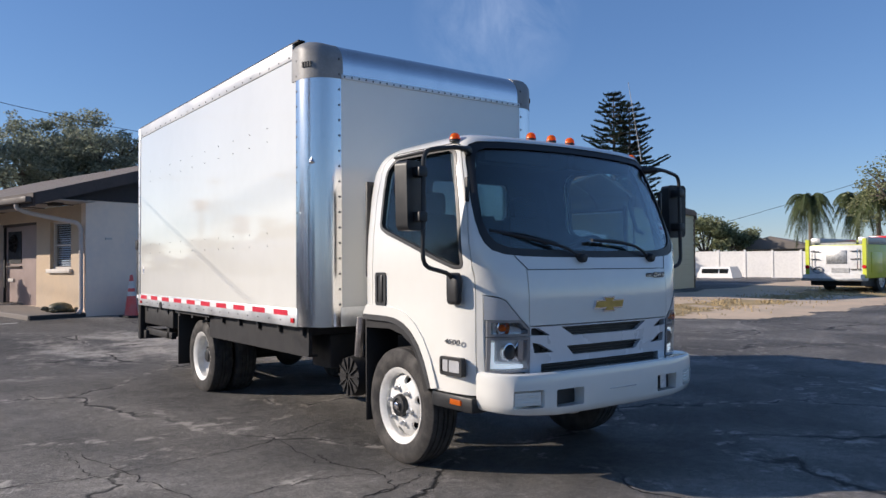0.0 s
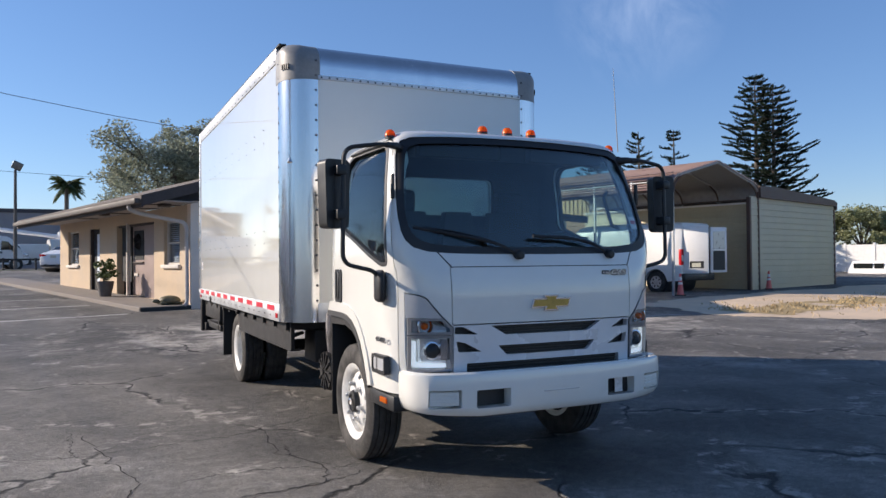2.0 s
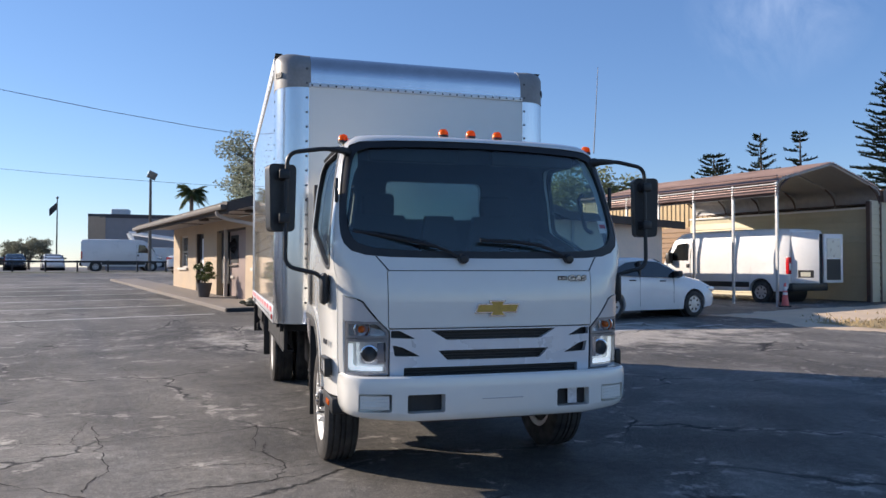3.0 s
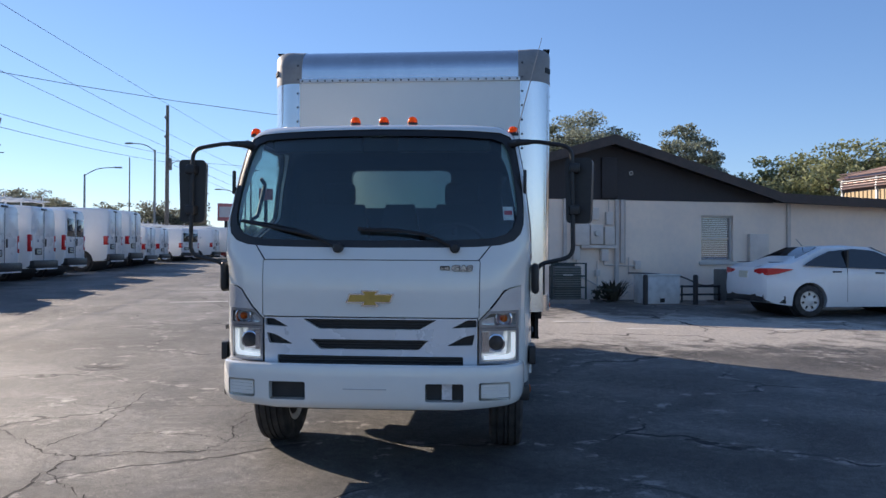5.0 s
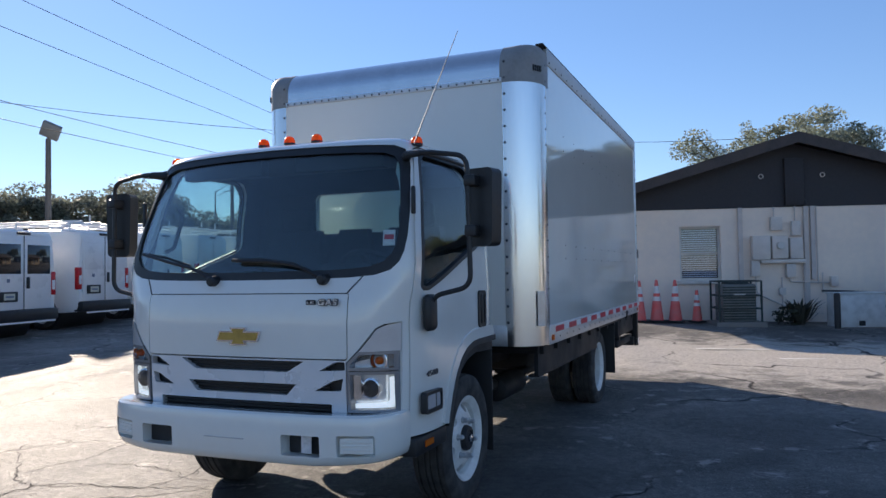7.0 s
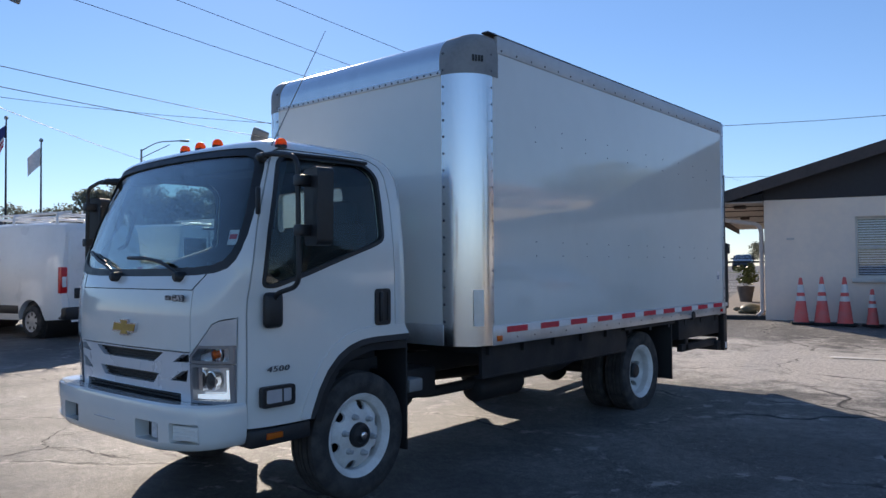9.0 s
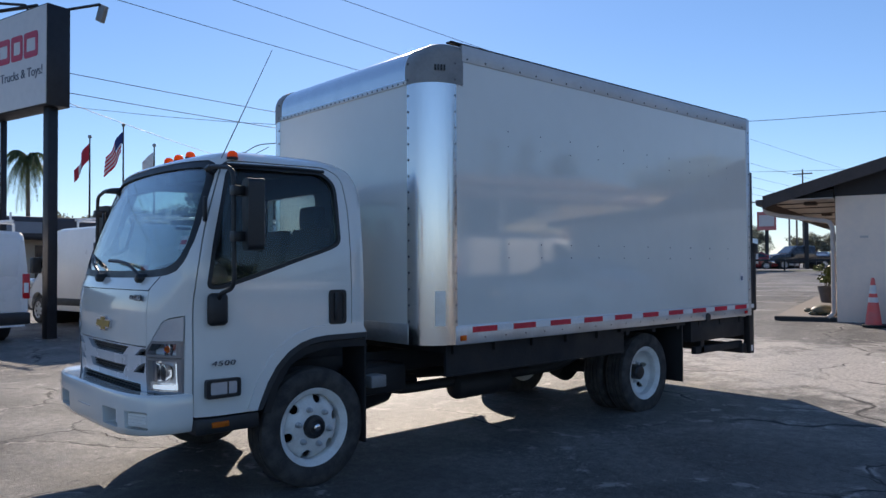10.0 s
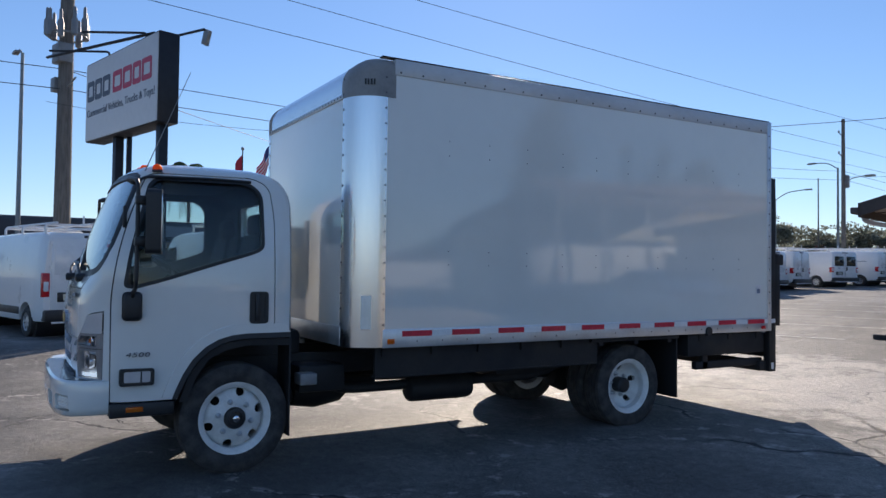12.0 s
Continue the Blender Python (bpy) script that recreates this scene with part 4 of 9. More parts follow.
# chassis and running gear
for side in (1, -1):
    part("frame_rail", B((0.36 * side, 0.55, 0.62), (0.43 * side, 6.9, 0.80), 0.006), M_CHASSIS, truck, "black steel frame rail")
for y in (1.7, 2.6, 3.5, 4.4, 5.6, 6.5):
    part("crossmember", B((-0.38, y, 0.64), (0.38, y + 0.07, 0.76), 0.006), M_CHASSIS, truck)
for y in (2.3, 2.75, 3.2, 3.65, 4.1, 4.55, 5.0, 5.45, 5.9, 6.35, 6.8):
    part("floor_joist", B((-1.16, y, 0.825), (1.16, y + 0.05, 0.90)), M_CHASSIS, truck)
part("front_axle", tube(bmesh.new(), [(-0.72, 1.21, 0.40), (-0.55, 1.21, 0.34), (0.55, 1.21, 0.34), (0.72, 1.21, 0.40)], 0.05, 10), M_CHASSIS, truck)
part("rear_axle", tube(bmesh.new(), [(-0.8, 5.03, 0.40), (0.8, 5.03, 0.40)], 0.07, 12), M_CHASSIS, truck)
part("differential", lathe(bmesh.new(), [(-0.2, 0.02), (-0.16, 0.12), (0.0, 0.19), (0.16, 0.12), (0.2, 0.02)], 'y', 20, (0.0, 5.03, 0.40)), M_CHASSIS, truck)
part("drive_shaft", tube(bmesh.new(), [(0, 2.0, 0.55), (0, 4.85, 0.42)], 0.05, 12), M_CHASSIS, truck)
part("engine_block", B((-0.40, 0.5, 0.38), (0.40, 1.9, 1.0), 0.05), M_CHASSIS, truck)
for side in (1, -1):
    for k, (dz, dy) in enumerate(((0.0, 0.62), (0.018, 0.5), (0.036, 0.38))):
        pts = [(0.46 * side, 5.03 - dy, 0.60 - dz), (0.46 * side, 5.03, 0.50 - dz), (0.46 * side, 5.03 + dy, 0.60 - dz)]
        part("leaf_spring", tube(bmesh.new(), smooth_path(pts, 6, 0.3), 0.022, 6), M_CHASSIS, truck)
part("exhaust_pipe", tube(bmesh.new(), smooth_path([(0.50, 1.9, 0.60), (0.58, 2.2, 0.50), (0.58, 4.2, 0.50), (0.6, 4.6, 0.62)], 5, 0.15), 0.045, 12), M_CHASSIS, truck)
part("muffler", lathe(bmesh.new(), [(2.80, 0.05), (2.83, 0.10), (2.86, 0.112), (3.42, 0.112), (3.46, 0.10), (3.49, 0.05)], 'y', 24, (0.58, 0, 0.455)), M_CHASSIS, truck, "dull steel exhaust muffler")
part("transmission", lathe(bmesh.new(), [(1.8, 0.05), (1.84, 0.16), (2.05, 0.19), (2.28, 0.15), (2.36, 0.08), (2.62, 0.06), (2.64, 0.02)], 'y', 20, (0.28, 0, 0.50)), M_CHASSIS, truck, "dark transmission housing")
part("battery_box", B((-0.92, 2.28, 0.54), (-0.58, 2.62, 0.82), 0.02), M_CHASSIS, truck, "black battery box")
part("air_tank", lathe(bmesh.new(), [(-0.21, 0.01), (-0.20, 0.10), (-0.17, 0.15), (0.17, 0.15), (0.20, 0.10), (0.21, 0.01)], 'y', 24, (-0.72, 1.98, 0.50)), M_CHASSIS, truck, "round black filter canister")
cap = part("canister_cover", lathe(bmesh.new(), [(-0.93, 0.001), (-0.93, 0.15), (-0.88, 0.16), (-0.84, 0.16)], 'x', 28, (0, 1.95, 0.52)), M_CHASSIS, truck, "ribbed black canister cover")
for k in range(12):
    t = 2 * math.pi * k / 12
    part("cover_rib", moved(B((-0.945, -0.006, 0.03), (-0.92, 0.006, 0.15)), Matrix.Translation((0, 1.95, 0.52)) @ Matrix.Rotation(t, 4, 'X')), M_CHASSIS, cap)
part("filler_hose", tube(bmesh.new(), smooth_path([(-0.95, 1.72, 1.0), (-0.95, 1.74, 0.86), (-0.90, 1.85, 0.70)], 5, 0.08), 0.04, 12), M_CHROME, truck)
part("fuel_tank", B((0.20, 3.75, 0.50), (0.62, 4.35, 0.76), 0.04), M_CHASSIS, truck)
part("tool_box", B((0.45, 1.75, 0.52), (0.78, 2.15, 0.74), 0.03), M_CHASSIS, truck)
part("spare_bracket", B((0.75, 1.72, 0.60), (0.90, 1.86, 0.69), 0.01), M_CAP, truck)
for y0 in (4.36,):
    for side in (1, -1):
        part("rear_wheel_house", px([(4.45, 0.89), (5.6, 0.89), (5.6, 0.86), (4.45, 0.86)], 0.55 * side, 1.17 * side), M_CHASSIS, truck)
for side in (1, -1):
    part("side_skirt", B((1.10 * side, 2.25, 0.665), (1.13 * side, 4.55, 0.90)), M_CHASSIS, truck, "black steel side skirt")
    part("skirt_flange", B((1.05 * side, 2.25, 0.655), (1.135 * side, 4.55, 0.668)), M_CHASSIS, truck)
    part("rear_mudflap", B((0.60 * side, 5.60, 0.26), (1.13 * side, 5.62, 0.88), 0.004), M_FLAP, truck, "black rubber rear mud flap")

# ---- cargo box
BX, BY0, BY1, BZ0, BZ1, SEAM, PANEL = 1.215, 2.02, 6.94, 0.90, 3.18, 2.258, 0.985
cargo = part("cargo_box", B((-1.09, 2.19, 0.90), (1.09, 6.90, 3.12)), M_PANEL, truck, "white panelled cargo box with aluminium edges")
for side in (1, -1):
    sp = part("side_panel", B((1.172 * side, SEAM - 0.01, 1.02), (BX * side, BY1 - 0.03, 3.10)), M_PANEL, cargo, "smooth white side panel")
    post_o = [(PANEL + (BX - PANEL + 0.004) * math.sin(a), SEAM - (SEAM - BY0 + 0.004) * math.cos(a)) for a in [i * math.pi / 2 / 14 for i in range(15)]]
    post_i = [(PANEL + (BX - PANEL - 0.03) * math.sin(a), SEAM - (SEAM - BY0 - 0.03) * math.cos(a)) for a in [i * math.pi / 2 / 14 for i in range(15)]]
    ring = [(PANEL - 0.03, BY0 - 0.004)] + post_o + [(BX + 0.004, SEAM + 0.03), (BX - 0.03, SEAM + 0.03)] + post_i[::-1] + [(PANEL - 0.03, BY0 + 0.03)]
    ring = [(x * side, y) for x, y in ring]
    post = part("corner_post", prism(bmesh.new(), ring, BZ0 + 0.005, 2.885, 'z'), M_ALU, cargo, "rounded bright aluminium corner post")
    # cap
    rows = []
    for i in range(17):
        a = i / 16 * math.pi / 2
        P0 = Vector((PANEL + (BX - PANEL + 0.006) * math.sin(a), SEAM - (SEAM - BY0 + 0.006) * math.cos(a)))
        n = Vector((-math.sin(a), math.cos(a)))
        rho = 0.20 * math.cos(a) ** 2 + 0.075 * math.sin(a) ** 2
        col = [(P0.x, P0.y, 2.875)]
        for k in range(11):
            b = k / 10 * math.pi / 2
            q = P0 + n * rho * (1 - math.cos(b))
            col.append((q.x, q.y, 3.186 - rho + rho * math.sin(b)))
        col.append((PANEL, SEAM + 0.06, 3.186))
        col.append((PANEL, SEAM + 0.03, 2.875))
        rows.append([(x * side, y, z) for x, y, z in col])
    rows = [[(p[0] - 0.045 * side, p[1], p[2]) for p in rows[0]]] + rows + [[(p[0], p[1] + 0.10, p[2]) for p in rows[-1]]]
    capp = part("corner_cap", loft(bmesh.new(), rows), M_CAP, cargo, "dark grey corner cap", smooth=50)
    if side < 0:
        # crease of a dent in the post
        dent = [(-0.028, 0.0), (0.0, 0.05), (0.03, 0.0), (0.0, -0.008)]
        da = radians(52)
        dm = Matrix.Translation((-(PANEL + (BX - PANEL) * math.sin(da)), SEAM - (SEAM - BY0) * math.cos(da), 2.20)) @ Matrix.Rotation(-da, 4, 'Z') @ FRONT
        part("dent_crease", moved(loft(bmesh.new(), [[(x, z, -0.01) for x, z in dent], [(x, z, 0.004) for x, z in dent], [(x * 0.2, 0.012 + z * 0.1, 0.016) for x, z in dent]]), dm), M_ALU, cargo, "small dent in the corner post")
    # maker's plate on the cap: plain bars
    for k, (dx, w) in enumerate(((-0.035, 0.012), (-0.012, 0.012), (0.012, 0.014), (0.036, 0.012))):
        ang = math.radians(62)
        c0 = Vector((PANEL + (BX - PANEL) * math.sin(ang), SEAM - (SEAM - BY0) * math.cos(ang)))
        mm = Matrix.Translation((c0.x * side, c0.y, 2.985)) @ Matrix.Rotation(radians(90 - 28 if side > 0 else -(90 - 28)), 4, 'Z')
        part("plate_bar", moved(B((dx - w / 2, -0.014, -0.022), (dx + w / 2, -0.002, 0.022)), mm), M_BLACK, capp)
    part("top_rail", B((1.19 * side, SEAM + 0.09, 3.06), (1.223 * side, BY1, 3.188), 0.004), M_TOPRAIL, cargo, "weathered grey aluminium top rail")
    part("roof_edge", B((1.16 * side, SEAM - 0.02, 3.188), (1.219 * side, BY1, 3.20)), M_CHASSIS, cargo)
    rail = part("bottom_rail", B((1.18 * side, SEAM + 0.012, 0.90), (1.224 * side, BY1, 1.045), 0.004), M_ALURAIL, cargo, "aluminium bottom rail with reflective tape")
    for k in range(10):
        y = 2.44 + 0.46 * k
        part("red_tape", B((1.2235 * side, y, 0.985), (1.2262 * side, y + 0.27, 1.03)), M_RED, rail, "red reflective tape")
        part("white_tape", B((1.2235 * side, y + 0.272, 0.985), (1.2255 * side, y + 0.455, 1.03)), M_TAPEW, rail, "white reflective tape")
    part("clearance_lamp", B((1.223 * side, 2.31, 0.93), (1.235 * side, 2.37, 0.97), 0.004), M_AMBER if side > 0 else M_REDLENS, rail, "small side clearance lamp")
    part("clearance_lamp", B((1.223 * side, 6.80, 0.925), (1.235 * side, 6.86, 0.96), 0.004), M_REDLENS, rail, "small red clearance lamp")
    part("rub_block", lathe(bmesh.new(), [(1.20 * side, 0.05), (1.235 * side, 0.045), (1.238 * side, 0.001)], 'x', 18, (0, 5.97, 0.925)), M_BLACK, rail)
    part("rear_post", B((1.165 * side, BY1 - 0.035, 0.90), (1.226 * side, BY1 + 0.03, 3.19), 0.005), M_ALURAIL, cargo, "rear corner post")
    # rivets
    def rivet(p, ax, r=0.010):
        piece("rivet", RIVET, cargo, Matrix.Translation(p) @ (AXM['x'] if ax == 'x' else AXM['y']) @ (Matrix() if (side > 0 and ax == 'x') else Matrix.Rotation(math.pi, 4, 'X')) @ Matrix.Diagonal((r * 100, r * 100, 1, 1)))
    y = 2.40
    while y < 6.85:
        rivet((1.225 * side, y, 3.085), 'x')
        y += 0.20 if y > 2.8 else 0.2
    y = 2.34
    while y < 6.9:
        rivet((1.226 * side, y, 0.945), 'x', 0.007)
        y += 0.235
    for k in range(17):
        z = 1.08 + k * 0.122
        rivet((1.221 * side, SEAM + 0.016, z), 'x')
        rivet((1.229 * side, BY1 - 0.008, z), 'x', 0.008)
        rivet(((PANEL - 0.012) * side, BY0 - 0.007, z - 0.0), 'y', 0.011)
    for k in range(10):
        yy = 2.86 + 0.398 * k
        for z in (2.58, 2.46, 1.67, 1.56):
            rivet((1.217 * side, yy, z), 'x', 0.0058)
    part("panel_label", B((1.2155 * side, 6.72, 1.30), (1.217 * side, 6.80, 1.40)), M_STICKER, cargo, "small label with grey print")
    part("label_print", B((1.2165 * side, 6.735, 1.31), (1.218 * side, 6.785, 1.36)), M_BLUEGREY, cargo)
part("post_label", moved(B((-0.04, -0.001, -0.13), (0.04, 0.003, 0.13)), Matrix.Translation((1.196, 2.135, 1.18)) @ Matrix.Rotation(radians(62), 4, 'Z')), M_ALURAIL, cargo, "pale data label on the corner post")
fp = part("front_wall", B((-PANEL, BY0, 0.985), (PANEL, BY0 + 0.05, 2.90)), M_PANEL, cargo, "smooth white front wall")
part("front_sill", B((-PANEL + 0.02, BY0 - 0.008, 0.905), (PANEL - 0.02, BY0 + 0.05, 1.06), 0.004), M_ALURAIL, cargo, "grey aluminium front sill")
head_ring = []
for k in range(15):
    b = k / 14 * math.pi / 2
    head_ring.append((BY0 - 0.002 + 0.20 * (1 - math.cos(b)), 3.184 - 0.20 + 0.20 * math.sin(b)))
poly = [(BY0 - 0.002, 2.885)] + head_ring + [(2.55, 3.184), (2.55, 3.15), (2.2, 3.10), (BY0 + 0.04, 2.885)]
part("front_header", px(poly, -PANEL, PANEL), M_ALU, cargo, "rounded bright aluminium front header")
part("header_lip", B((-PANEL + 0.03, BY0 - 0.012, 2.878), (PANEL - 0.03, BY0 - 0.001, 2.912), 0.003), M_ALURAIL, cargo, "riveted header lip")
for k in range(29):
    piece("rivet", RIVET, cargo, Matrix.Translation((-0.93 + k * 0.0665, BY0 - 0.014, 2.893)) @ AXM['y'] @ Matrix.Diagonal((0.9, 0.9, 1.2, 1)))
part("roof_skin", B((-1.17, 2.4, 3.12), (1.17, BY1, 3.184)), M_ALURAIL, cargo, "aluminium roof skin")
part("rear_frame", B((-1.17, BY1 - 0.04, 0.88), (1.17, BY1, 3.15)), M_ALURAIL, cargo)

# lift gate, folded up behind the box
part("rear_apron", B((-1.15, 5.75, 0.665), (1.15, 6.94, 0.885), 0.006), M_CHASSIS, truck, "black steel rear apron below the box")
gate = part("lift_gate", B((-1.12, 7.03, 0.60), (1.12, 7.09, 2.56), 0.008), M_CHASSIS, truck, "black steel lift gate folded upright")
for side in (1, -1):
    part("gate_post", B((1.12 * side, 6.97, 0.45), (1.20 * side, 7.08, 2.58), 0.008), M_CHASSIS, gate, "black gate column")
    part("gate_arm", B((1.13 * side, 7.05, 0.95), (1.20 * side, 7.16, 1.75), 0.015), M_CHASSIS, gate)
    part("gate_latch", B((1.13 * side, 7.09, 1.62), (1.21 * side, 7.20, 1.74), 0.01), M_CHASSIS, gate)
    part("step_bracket", B((1.06 * side, 5.9, 0.52), (1.12 * side, 6.95, 0.60), 0.006), M_CHASSIS, truck)
    part("bracket_drop", B((1.05 * side, 6.0, 0.52), (1.12 * side, 6.08, 0.90), 0.006), M_CHASSIS, truck)
part("rear_bumper_bar", B((-1.16, 6.86, 0.46), (1.16, 6.98, 0.57), 0.008), M_CHASSIS, truck, "black rear bumper bar")
part("gate_reflector", B((1.205, 6.99, 0.48), (1.209, 7.03, 0.55)), M_TAPEW, gate)

# ---------------------------------------------------------------- ground
def asphalt_material():
    m = bpy.data.materials.new("asphalt")
    m.use_nodes = True
    nt = m.node_tree
    N, L = nt.nodes, nt.links
    p = N["Principled BSDF"]
    tc = N.new("ShaderNodeTexCoord")
    o = tc.outputs["Object"]

    def noise_n(scale, detail=6.0, rough=0.55, dist=0.0, src=o):
        n = N.new("ShaderNodeTexNoise")
        n.inputs["Scale"].default_value, n.inputs["Detail"].default_value = scale, detail
        n.inputs["Roughness"].default_value, n.inputs["Distortion"].default_value = rough, dist
        L.new(src, n.inputs["Vector"])
        return n.outputs["Fac"]

    def ramp(f, a, b, ca, cb):
        r = N.new("ShaderNodeValToRGB")
        r.color_ramp.elements[0].position, r.color_ramp.elements[1].position = a, b
        r.color_ramp.elements[0].color, r.color_ramp.elements[1].color = (*ca, 1), (*cb, 1)
        L.new(f, r.inputs["Fac"])
        return r.outputs["Color"]

    def mix(fac, a, b, mode='MIX'):
        x = N.new("ShaderNodeMix")
        x.data_type, x.blend_type = 'RGBA', mode
        if isinstance(fac, float):
            x.inputs[0].default_value = fac
        else:
            L.new(fac, x.inputs[0])
        for s, v in ((6, a), (7, b)):
            if isinstance(v, tuple):
                x.inputs[s].default_value = (*v, 1)
            else:
                L.new(v, x.inputs[s])
        return x.outputs[2]

    big = ramp(noise_n(0.22, 4.0), 0.38, 0.66, (0.112, 0.109, 0.104), (0.24, 0.232, 0.221))
    patch = ramp(noise_n(0.9, 7.0, 0.6, 0.6), 0.42, 0.68, (0.70, 0.70, 0.70), (1.22, 1.21, 1.19))
    base = mix(1.0, big, patch, 'MULTIPLY')
    grit = ramp(noise_n(120.0, 4.0), 0.35, 0.72, (0.45, 0.45, 0.45), (1.7, 1.67, 1.63))
    base = mix(0.8, base, grit, 'MULTIPLY')
    # pale stones showing in the worn binder, and dark pits between them
    stones = ramp(noise_n(42.0, 9.0, 0.78), 0.555, 0.60, (0, 0, 0), (1, 1, 1))
    spread = ramp(noise_n(0.8, 6.0, 0.65, 0.3), 0.40, 0.62, (0.12, 0.12, 0.12), (0.75, 0.75, 0.75))
    base = mix(mix(1.0, stones, spread, 'MULTIPLY'), base, (0.40, 0.375, 0.345))
    pits = ramp(noise_n(30.0, 8.0, 0.75), 0.36, 0.43, (1, 1, 1), (0, 0, 0))
    base = mix(mix(1.0, pits, (0.55, 0.55, 0.55), 'MULTIPLY'), base, (0.045, 0.043, 0.041))
    # worn pale scuffs where the top coat has gone
    wear = ramp(noise_n(2.6, 14.0, 0.75, 0.4), 0.57, 0.64, (0, 0, 0), (1, 1, 1))
    where = ramp(noise_n(0.35, 3.0), 0.50, 0.62, (0, 0, 0), (1, 1, 1))
    worn = mix(1.0, wear, where, 'MULTIPLY')
    base = mix(worn, base, (0.46, 0.435, 0.40))
    # coarse gravelly mottling
    coarse = ramp(noise_n(11.0, 10.0, 0.8), 0.36, 0.64, (0.58, 0.58, 0.58), (1.42, 1.41, 1.39))
    base = mix(0.75, base, coarse, 'MULTIPLY')
    # paler, warmer patch of pavement with a ragged edge in front of the office
    off = N.new("ShaderNodeVectorMath")
    off.operation = 'SUBTRACT'
    off.inputs[1].default_value = (3.4, 9.0, 0.0)
    L.new(o, off.inputs[0])
    sc = N.new("ShaderNodeVectorMath")
    sc.operation = 'MULTIPLY'
    sc.inputs[1].default_value = (0.19, 0.42, 0.0)
    L.new(off.outputs[0], sc.inputs[0])
    ln = N.new("ShaderNodeVectorMath")
    ln.operation = 'LENGTH'
    L.new(sc.outputs[0], ln.inputs[0])
    rag = N.new("ShaderNodeMath")
    rag.operation = 'MULTIPLY_ADD'
    rag.inputs[1].default_value = 0.36
    L.new(ln.outputs["Value"], rag.inputs[0])
    L.new(noise_n(1.4, 10.0, 0.72), rag.inputs[2])
    pale_mask = ramp(rag.outputs[0], 0.74, 0.90, (0.92, 0.92, 0.92), (0, 0, 0))
    sandy = ramp(noise_n(24.0, 9.0, 0.75), 0.38, 0.62, (0.33, 0.30, 0.26), (0.66, 0.61, 0.545))
    base = mix(pale_mask, base, sandy)
    vz = N.new("ShaderNodeTexVoronoi")
    vz.feature = 'DISTANCE_TO_EDGE'
    vz.inputs["Scale"].default_value = 0.42
    wv = N.new("ShaderNodeVectorMath")
    wv.operation = 'MULTIPLY_ADD'
    nv = N.new("ShaderNodeTexNoise")
    nv.inputs["Scale"].default_value, nv.inputs["Detail"].default_value = 1.3, 9.0
    L.new(o, nv.inputs["Vector"])
    L.new(nv.outputs["Color"], wv.inputs[0])
    wv.inputs[1].default_value = (1.1, 1.1, 0.0)
    L.new(o, wv.inputs[2])
    L.new(wv.outputs[0], vz.inputs["Vector"])
    crack = ramp(vz.outputs["Distance"], 0.0035, 0.010, (1, 1, 1), (0, 0, 0))
    gate_ = ramp(noise_n(0.5, 3.0), 0.44, 0.54, (0, 0, 0), (1, 1, 1))
    crack = mix(1.0, crack, gate_, 'MULTIPLY')
    # pale crumbled edges beside some of the cracks
    halo = ramp(vz.outputs["Distance"], 0.012, 0.045, (1, 1, 1), (0, 0, 0))
    crumb = ramp(noise_n(5.0, 12.0, 0.72), 0.53, 0.57, (0, 0, 0), (0.8, 0.8, 0.8))
    base = mix(mix(1.0, halo, crumb, 'MULTIPLY'), base, (0.42, 0.39, 0.355))
    base = mix(crack, base, (0.016, 0.016, 0.016))
    L.new(base, p.inputs["Base Color"])
    p.inputs["Roughness"].default_value = 0.66
    p.inputs["Specular IOR Level"].default_value = 0.28
    b1 = N.new("ShaderNodeBump")
    b1.inputs["Strength"].default_value, b1.inputs["Distance"].default_value = 0.8, 0.012
    L.new(noise_n(150.0, 4.0), b1.inputs["Height"])
    b2 = N.new("ShaderNodeBump")
    b2.inputs["Strength"].default_value, b2.inputs["Distance"].default_value = 0.6, 0.012
    b2.invert = True
    L.new(crack, b2.inputs["Height"])
    L.new(b1.outputs[0], b2.inputs["Normal"])
    b3 = N.new("ShaderNodeBump")
    b3.inputs["Strength"].default_value, b3.inputs["Distance"].default_value = 0.4, 0.05
    L.new(noise_n(5.0, 13.0, 0.72), b3.inputs["Height"])
    L.new(b2.outputs[0], b3.inputs["Normal"])
    L.new(b3.outputs[0], p.inputs["Normal"])
    return m


M_ASPHALT = asphalt_material()


def terrain(bm, xs, ys, lift=0.0, keep=None):
    grid = [[bm.verts.new((x, y, ground_z(x, y) + lift)) for x in xs] for y in ys]
    for j in range(len(ys) - 1):
        for i in range(len(xs) - 1):
            if keep and not keep((xs[i] + xs[i + 1]) / 2, (ys[j] + ys[j + 1]) / 2):
                continue
            bm.faces.new((grid[j][i], grid[j][i + 1], grid[j + 1][i + 1], grid[j + 1][i]))
    return bm


gxs = [-900, -400, -200, -100, -60] + [i * 3.0 for i in range(-15, 16)] + [60, 100, 200, 400, 900]
gys = [-900, -400, -200, -100, -50, -25, -10] + [float(i) for i in range(0, 48)] + [52, 60, 80, 120, 200, 400, 900]
solo("ground", terrain(bmesh.new(), gxs, gys), M_ASPHALT, "cracked dark grey asphalt lot", "ground", kind="structure", smooth=60)

# ---------------------------------------------------------------- the lot's own axes: u east along the office gable, v north along its west wall
LOT = Matrix.Translation((-0.58, 13.65, 0.0)) @ Matrix.Rotation(radians(15.0), 4, 'Z')


def lot(u, v):
    p = LOT @ Vector((u, v, 0))
    return p.x, p.y


def lot_z(u, v):
    return ground_z(*lot(u, v))


